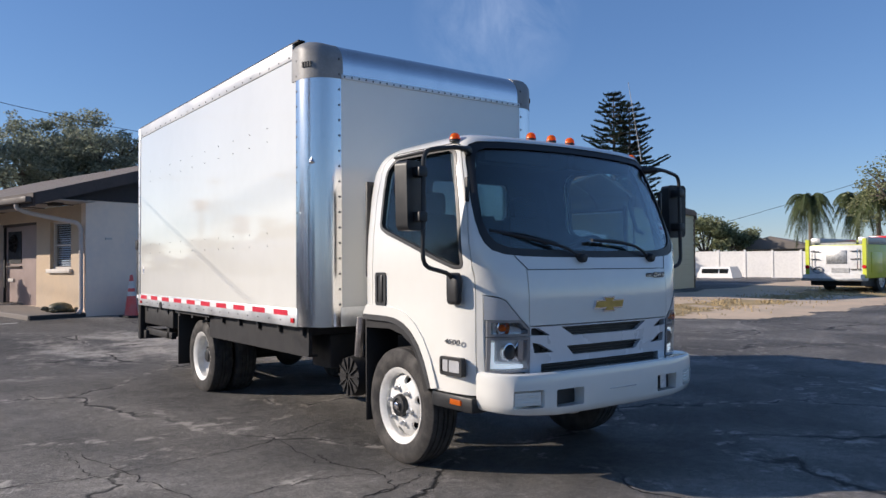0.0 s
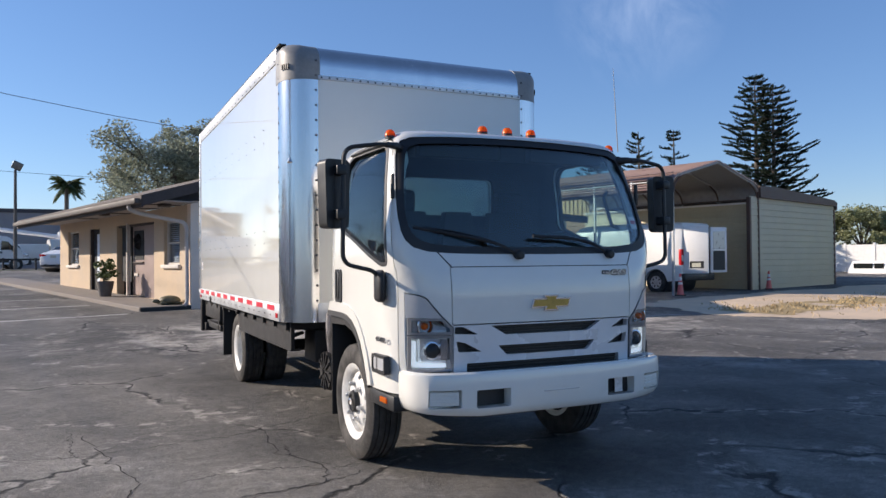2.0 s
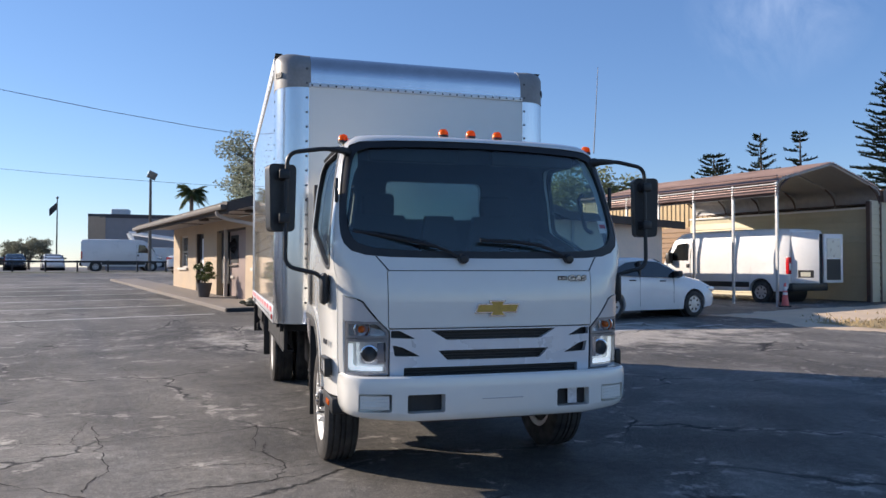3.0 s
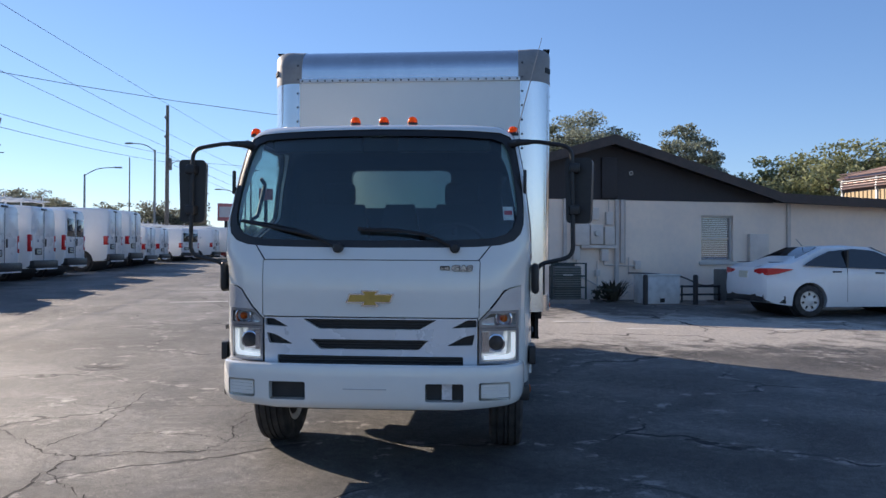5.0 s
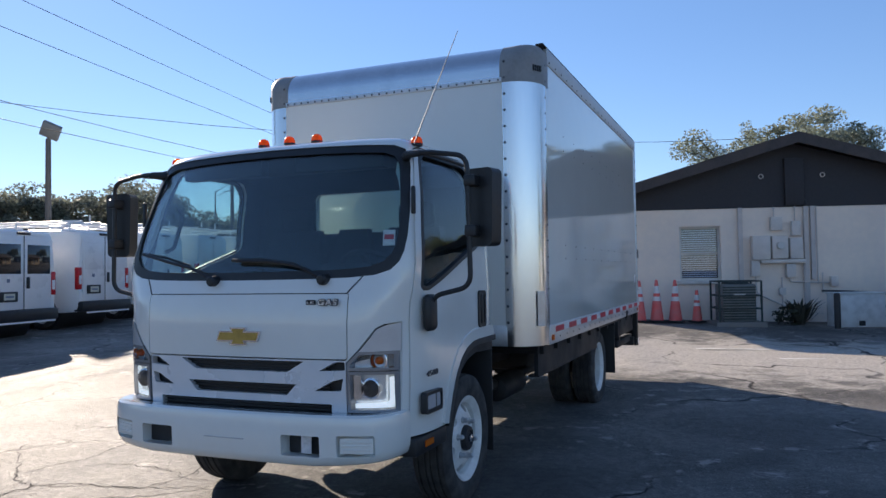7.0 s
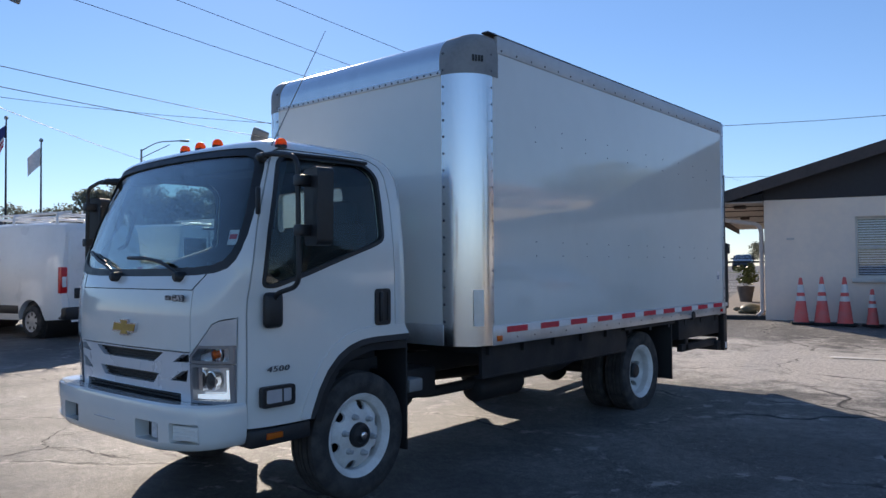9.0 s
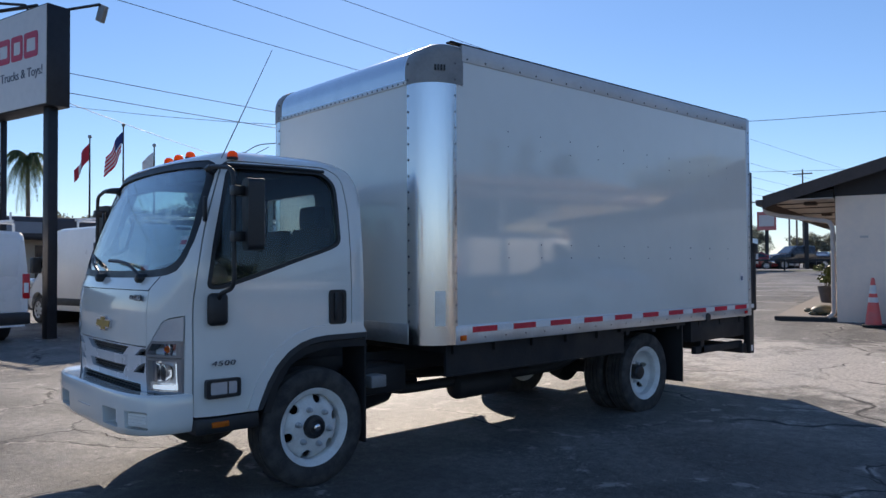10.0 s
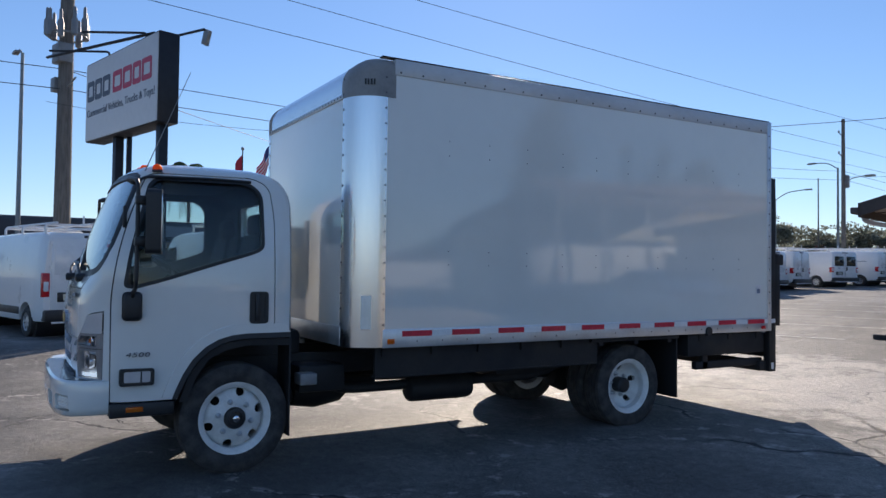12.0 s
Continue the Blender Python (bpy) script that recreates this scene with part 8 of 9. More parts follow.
def leaf_mat(name, color, alt):
    m = mat(name, color, 0.6, var=0.25, scale=1.3, dirt=alt)
    nt = m.node_tree
    p = nt.nodes["Principled BSDF"]
    geo = nt.nodes.new("ShaderNodeNewGeometry")
    hs = nt.nodes.new("ShaderNodeHueSaturation")
    mr = nt.nodes.new("ShaderNodeMapRange")
    mr.inputs[3].default_value, mr.inputs[4].default_value = 0.55, 1.5
    nt.links.new(geo.outputs["Random Per Island"], mr.inputs[0])
    nt.links.new(mr.outputs[0], hs.inputs["Value"])
    src = p.inputs["Base Color"].links[0].from_socket
    nt.links.new(src, hs.inputs["Color"])
    nt.links.new(hs.outputs["Color"], p.inputs["Base Color"])
    tr = nt.nodes.new("ShaderNodeBsdfTranslucent")
    nt.links.new(hs.outputs["Color"], tr.inputs["Color"])
    mx = nt.nodes.new("ShaderNodeMixShader")
    mx.inputs[0].default_value = 0.42
    out = nt.nodes["Material Output"]
    nt.links.new(p.outputs[0], mx.inputs[1])
    nt.links.new(tr.outputs[0], mx.inputs[2])
    nt.links.new(mx.outputs[0], out.inputs["Surface"])
    return m


M_OAK = leaf_mat("oak_leaf", (0.25, 0.275, 0.205), (0.155, 0.175, 0.14))
M_OLIVE = leaf_mat("olive_leaf", (0.25, 0.27, 0.14), (0.15, 0.17, 0.085))
M_FAROAK = leaf_mat("far_oak_leaf", (0.19, 0.20, 0.15), (0.115, 0.125, 0.10))
M_PINE = leaf_mat("pine_needle", (0.030, 0.048, 0.030), (0.015, 0.025, 0.018))
M_PALM = leaf_mat("palm_frond", (0.10, 0.13, 0.05), (0.06, 0.085, 0.035))


def oak_tree(m, H, R, seed, material, label, leaves=9000, size=0.16, group="", name="oak_tree"):
    """A broad crown of many small leaf clumps on forked limbs."""
    rnd = random.Random(seed)
    t = thing(name, label, "tree", group)
    t.matrix_world = m
    trunk = bmesh.new()
    fork = H * 0.30
    tube(trunk, [(0, 0, -0.2), (rnd.uniform(-0.2, 0.2), rnd.uniform(-0.2, 0.2), fork * 0.6), (0, 0, fork)], 0.045 * H, 9, 0.032 * H)
    tips = []
    for k in range(8):
        a = 2 * math.pi * (k + rnd.random() * 0.6) / 8
        r = R * rnd.uniform(0.45, 0.8)
        z = H * rnd.uniform(0.55, 0.88)
        mid = Vector((r * 0.45 * math.cos(a), r * 0.45 * math.sin(a), fork + (z - fork) * 0.55))
        tip = Vector((r * math.cos(a), r * math.sin(a), z))
        tube(trunk, smooth_path([(0, 0, fork * 0.9), mid, tip], 4, 0.8), 0.018 * H, 7, 0.006 * H)
        tips.append(tip)
        for q in range(4):
            b = a + rnd.uniform(-0.9, 0.9)
            end = mid.lerp(tip, rnd.random()) + Vector((math.cos(b), math.sin(b), rnd.uniform(-0.1, 0.6))) * R * rnd.uniform(0.2, 0.4)
            tube(trunk, [mid.lerp(tip, 0.4), end], 0.007 * H, 5, 0.003 * H)
            tips.append(end)
    part("trunk", trunk, M_BARK, t, "grey forked trunk and limbs", smooth=60)
    crown = bmesh.new()
    clumps = []
    for tip in tips:
        clumps.append((tip, R * rnd.uniform(0.12, 0.24)))
    for k in range(100):
        a = rnd.uniform(0, 6.28)
        r = R * math.sqrt(rnd.random()) * 0.97
        ztop = H * (0.99 - 0.42 * (r / R) ** 2 + rnd.uniform(-0.13, 0.06))
        clumps.append((Vector((r * math.cos(a), r * math.sin(a), ztop - R * rnd.uniform(0.05, 0.4))), R * rnd.choice((0.07, 0.09, 0.12, 0.15, 0.20))))
    tot = sum(c[1] ** 1.8 for c in clumps)
    for c, cr in clumps:
        leaf_cloud(crown, rnd, int(leaves * cr ** 1.8 / tot), c, (cr * 1.3, cr * 1.3, cr * 0.75), size, inner=0.05)
    part("crown", crown, material, t, "", smooth=None)
    return t


def norfolk_pine(m, H, R, seed, label, sparse=1.0):
    rnd = random.Random(seed)
    t = thing("norfolk_pine", label, "tree")
    t.matrix_world = m
    part("trunk", tube(bmesh.new(), [(0, 0, -0.2), (0.1, 0, H * 0.5), (0, 0, H)], 0.022 * H, 9, 0.03), M_BARK, t)
    crown = bmesh.new()
    limbs = bmesh.new()
    z = H * 0.14
    while z < H * 0.99:
        f = 1.0 - z / H
        reach = R * min(1.0, 0.16 + 1.15 * f ** 0.75) * rnd.uniform(0.8, 1.08)
        n = max(4, int(7 * sparse))
        a0 = rnd.uniform(0, 6.28)
        for k in range(n):
            a = a0 + 2 * math.pi * k / n + rnd.uniform(-0.25, 0.25)
            if rnd.random() > 0.9 * sparse:
                continue
            rr = reach * rnd.uniform(0.7, 1.1)
            d = Vector((math.cos(a), math.sin(a), 0))
            lift = rnd.uniform(0.05, 0.30)
            end = Vector((0, 0, z)) + d * rr + Vector((0, 0, rr * lift))
            pts = [Vector((0, 0, z)), Vector((0, 0, z)) + d * rr * 0.55 + Vector((0, 0, rr * 0.02)), end]
            tube(limbs, pts, 0.03, 4, 0.012)
            steps = max(5, int(rr / 0.16))
            side = d.cross(Vector((0, 0, 1)))
            for i in range(steps):
                u = 0.22 + 0.78 * i / (steps - 1)
                p = pts[0].lerp(pts[1], u / 0.55) if u < 0.55 else pts[1].lerp(pts[2], (u - 0.55) / 0.45)
                for q in range(8):
                    w = side * rnd.choice((-1, 1)) * rnd.uniform(0.10, 0.34) * (1.15 - 0.5 * u) + d * rnd.uniform(0.0, 0.25) + Vector((0, 0, rnd.uniform(0.02, 0.26)))
                    g = w.cross(Vector((0, 0, 1)) + d * 0.3).normalized() * 0.045
                    crown.faces.new([crown.verts.new(p - g), crown.verts.new(p + w * 0.7 - g * 0.8), crown.verts.new(p + w), crown.verts.new(p + w * 0.5 + g), crown.verts.new(p + g)])
        z += H * 0.030 * rnd.uniform(0.8, 1.25)
    part("limb", limbs, M_BARK, t, smooth=60)
    part("crown", crown, M_PINE, t, "dark green whorled needles", smooth=None)
    return t


def palm_tree(m, H, fr, seed, label, droop=1.0, n=26, group="palms"):
    rnd = random.Random(seed)
    t = thing("palm_tree", label, "tree", group)
    t.matrix_world = m
    part("trunk", tube(bmesh.new(), [(0, 0, -0.2), (0.06 * H * rnd.uniform(-0.3, 0.3), 0, H * 0.5), (0, 0, H)], 0.17, 10, 0.11), M_PALMBARK, t)
    crown = bmesh.new()
    for k in range(n):
        a = rnd.uniform(0, 6.28)
        e = rnd.uniform(-0.5, 1.2)
        L_ = fr * rnd.uniform(0.8, 1.1)
        d = Vector((math.cos(a), math.sin(a), 0))
        pts = []
        for i in range(9):
            s = i / 8
            pts.append(Vector((0, 0, H)) + d * L_ * s * (0.95 - 0.15 * s * droop) + Vector((0, 0, L_ * (math.sin(e) * s - droop * 0.75 * s * s))))
        side = d.cross(Vector((0, 0, 1)))
        for i in range(1, 9):
            for q in range(8):
                p = pts[i - 1].lerp(pts[i], q / 8)
                tang = (pts[i] - pts[i - 1]).normalized()
                for sg in (-1, 1):
                    ln = fr * 0.26 * math.sin(math.pi * min(1, 0.12 + 0.86 * (i + q / 8) / 9.2))
                    tip = p + (side * sg * rnd.uniform(0.5, 0.85) + tang * 0.5 + Vector((0, 0, -0.55 * droop * rnd.uniform(0.5, 1.3)))) * ln
                    g = tang * 0.022
                    crown.faces.new([crown.verts.new(p - g), crown.verts.new(p + g), crown.verts.new(tip)])
        tube(crown, pts, 0.02, 4, 0.006)
    part("crown", crown, M_PALM, t, "feathery fronds", smooth=None)
    return t


oak_tree(ground_at(3.4, 52.6, 20), 11.3, 5.2, 1, M_OAK, "spreading live oak behind the office roof", 27000, 0.10)
oak_tree(ground_at(7.1, 52.3, 80), 11.8, 4.4, 2, M_OAK, "live oak with grey-green crown behind the office", 26000, 0.10)
oak_tree(ground_at(14.3, 51.5, 140), 10.6, 3.0, 3, M_OAK, "smaller oak behind the office roof", 17000, 0.10)
oak_tree(ground_at(22.0, 45.0, 10), 8.3, 4.5, 4, M_OLIVE, "olive-green broadleaf tree beyond the carport", 15000, 0.12)
oak_tree(ground_at(26.0, 44.0, 70), 6.6, 4.2, 5, M_OLIVE, "olive-green broadleaf tree beyond the carport", 15000, 0.12)
oak_tree(ground_at(18.2, 47.0, 110), 7.1, 3.0, 6, M_OLIVE, "olive-green broadleaf tree beyond the carport", 8000, 0.12)
norfolk_pine(ground_at(45.5, 38.9), 15.4, 3.9, 7, "tall dark Norfolk pine behind the shed")
norfolk_pine(ground_at(46.1, 37.7, 40), 14.6, 3.9, 17, "tall dark Norfolk pine behind the shed")
norfolk_pine(ground_at(36.3, 42.0), 10.8, 2.4, 8, "thin Norfolk pine in the distance", 0.7)
norfolk_pine(ground_at(38.3, 40.3), 10.8, 2.4, 9, "thin ragged Norfolk pine in the distance", 0.55)
norfolk_pine(ground_at(30.8, 40.0), 8.6, 3.4, 10, "broad low Norfolk pine in the distance", 0.8)
palm_tree(ground_at(-3.6, 44.0), 4.9, 1.15, 11, "short fan palm behind the office", 0.7, 64)
palm_tree(ground_at(47.5, 23.2), 5.5, 2.5, 12, "drooping queen palm by the white fence", 1.5, 40)
palm_tree(ground_at(51.0, 21.6), 5.6, 2.4, 13, "drooping queen palm by the white fence", 1.5, 40)
palm_tree(ground_at(47.2, 18.6), 5.4, 2.5, 14, "drooping queen palm by the white fence", 1.5, 40)
palm_tree(ground_at(-51.9, 11.3), 8.9, 2.3, 15, "slender drooping palm across the road", 1.7, 26)
palm_tree(ground_at(-51.0, 7.35), 6.9, 2.3, 16, "slender drooping palm across the road", 1.7, 26)
oak_tree(ground_at(45.5, 16.2), 8.8, 3.4, 19, M_OLIVE, "thin-leaved tree by the white fence", 2600, 0.10)
for k, (x, y, H) in enumerate(((57.0, 38.0, 5.6), (59.5, 36.5, 4.4), (68.0, 31.0, 2.9), (55.5, 41.5, 5.4), (72.0, 27.0, 3.4), (74.0, 20.0, 4.5))):
    oak_tree(ground_at(x, y, k * 50), H, H * 0.55, 30 + k, M_OLIVE, "leafy tree behind the white fence", 6500, 0.12, group="trees behind the fence")

# belt of trees across the road
oak_tree(ground_at(-36.0, 66.0, 30), 5.2, 3.4, 44, M_FAROAK, "low road-side oak behind the vans", 7000, 0.14)
oak_tree(ground_at(-31.6, 66.0, 75), 5.4, 3.6, 45, M_FAROAK, "low road-side oak behind the vans", 7000, 0.14)
base_trees = [oak_tree(ground_at(-52.4, 62.0), 7.0, 5.0, 41, M_FAROAK, "road-side oak beyond the vans", 11000, 0.16, group="trees across the road"),
              oak_tree(ground_at(-60.3, 46.5), 9.6, 5.4, 42, M_FAROAK, "road-side oak beyond the vans", 11000, 0.16, group="trees across the road"),
              oak_tree(ground_at(-69.5, 28.5), 7.2, 4.6, 43, M_FAROAK, "road-side oak beyond the vans", 9000, 0.16, group="trees across the road")]
for k, (x, y, s) in enumerate(((-47.5, 65.0, 0.95), (-56.5, 57.0, 1.1), (-56.0, 51.0, 1.25), (-64.0, 42.0, 1.25), (-67.0, 34.0, 1.05), (-44.0, 80.0, 0.55), (-50.5, 84.0, 0.65), (-36.0, 78.0, 0.5), (-30.0, 86.0, 0.55), (-24.0, 95.0, 0.55), (-40.0, 90.0, 0.6), (-72.0, 22.0, 0.9), (-16.0, 98.0, 0.55), (-58.0, 68.0, 0.9), (-80.0, 50.0, 1.0), (-85.0, 35.0, 0.95), (-60.0, 90.0, 0.9), (-10.0, 92.0, 0.5))):
    c = copy_thing(base_trees[k % 3], ground_at(x, y, k * 67.0) @ Matrix.Scale(s, 4))
    c.scale = (s, s, s)

# ---------------------------------------------------------------- poles, wires, signs, flags
M_POLE = mat("weathered_pole", (0.17, 0.155, 0.138), 0.9, var=0.2, scale=4, stretch=(6, 6, 0.6), bump=0.3)
M_DARKSTEEL = mat("dark_steel", (0.022, 0.024, 0.03), 0.45, 0.4, var=0.15)
M_GREYSTEEL = mat("grey_lamp_steel", (0.26, 0.27, 0.27), 0.5, 0.5, var=0.1)
M_WIRE = mat("black_cable", (0.015, 0.015, 0.016), 0.6)
M_INSUL = mat("grey_transformer", (0.22, 0.23, 0.24), 0.5, var=0.1)
M_SIGNW = mat("sign_face", (0.62, 0.61, 0.60), 0.4, var=0.03)
M_SIGNGREY = mat("sign_grey", (0.075, 0.085, 0.115), 0.5, var=0.05)
M_SIGNRED = mat("sign_crimson", (0.50, 0.035, 0.085), 0.5, var=0.05)
M_SIGNCORAL = mat("far_red_sign", (0.52, 0.17, 0.17), 0.5, var=0.08)
M_FLAGRED = mat("flag_red", (0.50, 0.03, 0.05), 0.8)
M_FLAGBLUE = mat("flag_blue", (0.03, 0.05, 0.18), 0.8)
M_FLAGW = mat("flag_white", (0.70, 0.70, 0.70), 0.8)
M_FARWALL = mat("far_grey_wall", (0.26, 0.27, 0.30), 0.8, var=0.06, scale=0.3)
M_FARTAN = mat("far_tan_wall", (0.42, 0.34, 0.26), 0.85, var=0.06, scale=0.3)
M_FARDARK = mat("far_dark_wall", (0.06, 0.06, 0.07), 0.7, var=0.1, scale=0.5)


def utility_pole(x, y, H, label, gear=True, crossarm=0.0, r=0.17):
    p = thing("utility_pole", label, "utility pole", "utility poles")
    p.matrix_world = ground_at(x, y, 15)
    part("pole", tube(bmesh.new(), [(0, 0, -0.3), (0, 0, H)], r, 12, r * 0.65), M_POLE, p, "tapered wooden pole")
    if gear:
        for z in (H - 1.2, H - 2.6):
            part("insulator_arm", tube(bmesh.new(), [(0, 0, z), (0.0, -0.9, z + 0.15)], 0.03, 6), M_DARKSTEEL, p)
            part("insulator", lathe(bmesh.new(), [(0, 0.05), (0.08, 0.07), (0.16, 0.04), (0.2, 0.001)], 'z', 10, (0, -0.9, z + 0.12)), M_INSUL, p)
        part("transformer", lathe(bmesh.new(), [(-0.45, 0.001), (-0.45, 0.2), (-0.4, 0.22), (0.35, 0.22), (0.42, 0.15), (0.45, 0.001)], 'z', 16, (0.05, 0.38, H - 4.2)), M_INSUL, p)
        part("street_arm", tube(bmesh.new(), smooth_path([(0, 0, H - 4.4), (0.6, -0.3, H - 4.1), (1.6, -0.6, H - 4.0)], 4, 0.3), 0.03, 6), M_GREYSTEEL, p)
        part("street_head", B((1.5, -0.75, H - 4.1), (2.1, -0.45, H - 3.98), 0.03), M_GREYSTEEL, p)
    if crossarm:
        part("crossarm", B((-crossarm, -0.06, H - 0.5), (crossarm, 0.06, H - 0.38)), M_POLE, p)
    return p


def wire(a, b, sag, r=0.012, n=14, name="overhead_wire"):
    A, Bv = Vector(a), Vector(b)
    pts = [A.lerp(Bv, i / n) - Vector((0, 0, sag * 4 * (i / n) * (1 - i / n))) for i in range(n + 1)]
    return solo(name, tube(bmesh.new(), pts, r, 5), M_WIRE, "black overhead utility cable between poles", "cable", "overhead wires", smooth=60)


utility_pole(-23.5, 48.3, 11.1, "wooden utility pole with transformer beside the road")
utility_pole(-17.5, 1.0, 13.0, "thick wooden utility pole behind the pylon sign", gear=False, r=0.25)
utility_pole(-30.1, 55.6, 8.3, "thin distant utility pole", gear=False, r=0.07)
utility_pole(-26.6, 75.6, 9.9, "distant wooden utility pole", r=0.11, gear=False, crossarm=0.9)
utility_pole(-27.0, 75.0, 7.4, "distant wooden utility pole", r=0.11, gear=False)


def street_lamp(x, y, H, turn, arm=2.2, label="grey street lamp with a curved arm", truss=False):
    s = thing("street_lamp", label, "street lamp", "street lamps")
    s.matrix_world = ground_at(x, y, turn)
    part("pole", tube(bmesh.new(), [(0, 0, -0.2), (0, 0, H)], 0.12, 10, 0.07), M_GREYSTEEL, s)
    part("arm", tube(bmesh.new(), smooth_path([(0, 0, H - 0.1), (arm * 0.4, 0, H + arm * 0.22), (arm, 0, H + arm * 0.28)], 5, 0.5), 0.04, 6), M_GREYSTEEL, s)
    if truss:
        part("arm_brace", tube(bmesh.new(), [(0, 0, H - 0.6), (arm * 0.7, 0, H + arm * 0.16)], 0.03, 6), M_GREYSTEEL, s)
    part("lamp_head", B((arm - 0.1, -0.13, H + arm * 0.28 - 0.07), (arm + 0.5, 0.13, H + arm * 0.28 + 0.05), 0.03), M_GREYSTEEL, s)
    return s


street_lamp(-26.2, 52.0, 8.4, 175, 2.0)
street_lamp(-34.0, 55.6, 6.9, 20, 2.4)
street_lamp(-44.5, 23.6, 9.2, 60, 2.6, truss=True)
street_lamp(-34.0, 75.6, 6.4, 10, 2.0)
street_lamp(-52.0, 63.2, 9.9, 39, 3.8, "tall grey road lamp with a braced arm", truss=True)
street_lamp(-28.0, 75.6, 6.8, 190, 2.0)
street_lamp(-31.5, 0.0, 11.0, 190, 1.2, "weathered pole with a small lamp head")


def flood_lamp(x, y, H, turn, label):
    f = thing("flood_lamp", label, "lamp post", "flood lamps")
    f.matrix_world = ground_at(x, y, turn)
    part("pole", tube(bmesh.new(), [(0, 0, -0.2), (0, 0, H)], 0.13, 10, 0.09), M_POLE, f, "weathered round pole")
    part("bracket", B((-0.03, -0.03, H), (0.03, 0.03, H + 0.12)), M_DARKSTEEL, f)
    part("lamp_head", moved(B((-0.32, -0.09, 0), (0.32, 0.09, 0.56), 0.03), Matrix.Translation((0, 0, H + 0.05)) @ Matrix.Rotation(radians(24), 4, 'Y') @ Matrix.Rotation(radians(28), 4, 'X')), M_GREYSTEEL, f, "square flood lamp head")
    return f


flood_lamp(-7.0, 55.5, 6.9, 10, "dark lamp post with a square flood lamp")
flood_lamp(-20.5, 15.9, 6.1, 40, "dark lamp post with a square flood lamp behind the vans")
far_flood = flood_lamp(-25.3, 32.2, 7.0, 160, "dark lamp post with a square flood lamp behind the vans")
part("crossbar", tube(bmesh.new(), [(-0.75, 0.0, 5.75), (0.75, 0.0, 5.75)], 0.025, 6), M_DARKSTEEL, far_flood)

# pylon sign
sg = thing("pylon_sign", "white and crimson dealership pylon sign on dark posts", "sign")
sg.matrix_world = LOT
U0, U1, V0, V1, Z0, Z1 = -17.9, -13.45, -7.85, -7.35, 4.87, 6.99
part("cabinet", B((U0, V0, Z0), (U1, V1, Z1), 0.02), M_DARKSTEEL, sg, "dark sign cabinet")
part("sign_face", B((U0 + 0.03, V0 - 0.02, Z0 + 0.03), (U1 - 0.02, V0 - 0.002, Z1 - 0.04)), M_SIGNW, sg, "white sign face")
bar_x = U0 + 0.14
for w, col in ((0.46, M_SIGNGREY), (0.46, M_SIGNGREY), (0.48, M_SIGNGREY), (0.0, None), (0.56, M_SIGNRED), (0.52, M_SIGNRED), (0.46, M_SIGNRED), (0.54, M_SIGNRED)):
    if col:
        o = prism(bmesh.new(), rounded([(bar_x, Z0 + 1.06), (bar_x + w, Z0 + 1.06), (bar_x + w, Z0 + 1.60), (bar_x, Z0 + 1.60)], 0.08), V0 - 0.03, V0 - 0.019, 'y')
        o = cut(o, [('DIFFERENCE', prism(bmesh.new(), rounded([(bar_x + 0.09, Z0 + 1.19), (bar_x + w - 0.09, Z0 + 1.19), (bar_x + w - 0.09, Z0 + 1.47), (bar_x + 0.09, Z0 + 1.47)], 0.04), V0 - 0.1, V0 + 0.1, 'y'))])
        part("name_block", o, col, sg, "plain block of the sign's name", smooth=None)
        bar_x += w + 0.065
    else:
        bar_x += 0.12
part("lettering", moved(text_bm("Commercial Vehicles, Trucks & Toys!", 0.275, 0.004), Matrix.Translation(((U0 + U1) / 2, V0 - 0.024, Z0 + 0.74)) @ FRONT), M_SIGNGREY, sg, "dark lettering of the sign's second line", smooth=None)
for u, v, h in ((-16.3, -7.6, 0.105), (-16.05, -7.42, 0.055), (-13.75, -7.6, 0.105)):
    part("post", B((u - h, v - h, lot_z(u, v) - 0.3), (u + h, v + h, Z0), 0.01), M_DARKSTEEL, sg, "dark square post")
for u in (-16.9, -14.6):
    arm = part("lamp_arm", tube(bmesh.new(), smooth_path([(u, V0 + 0.2, Z1), (u, V0 + 0.2, Z1 + 0.22), (u - 1.2, V0 - 0.9, Z1 + 0.25)], 4, 0.1), 0.03, 6), M_DARKSTEEL, sg)
arm = part("lamp_arm", tube(bmesh.new(), [(U1 - 1.2, V1, Z1 + 0.12), (U1 + 0.5, V1 + 0.35, Z1 + 0.1)], 0.03, 6), M_DARKSTEEL, sg)
part("lamp_head", moved(B((-0.12, -0.05, -0.26), (0.12, 0.05, 0.1), 0.02), Matrix.Translation((U1 + 0.5, V1 + 0.42, Z1 + 0.0)) @ Matrix.Rotation(radians(25), 4, 'Y')), M_GREYSTEEL, sg, "flood lamp head")
part("top_rail", tube(bmesh.new(), [(-19.6, V0 - 0.5, Z1 + 0.45), (-14.4, V0 + 0.3, Z1 + 0.2)], 0.04, 6), M_DARKSTEEL, sg)

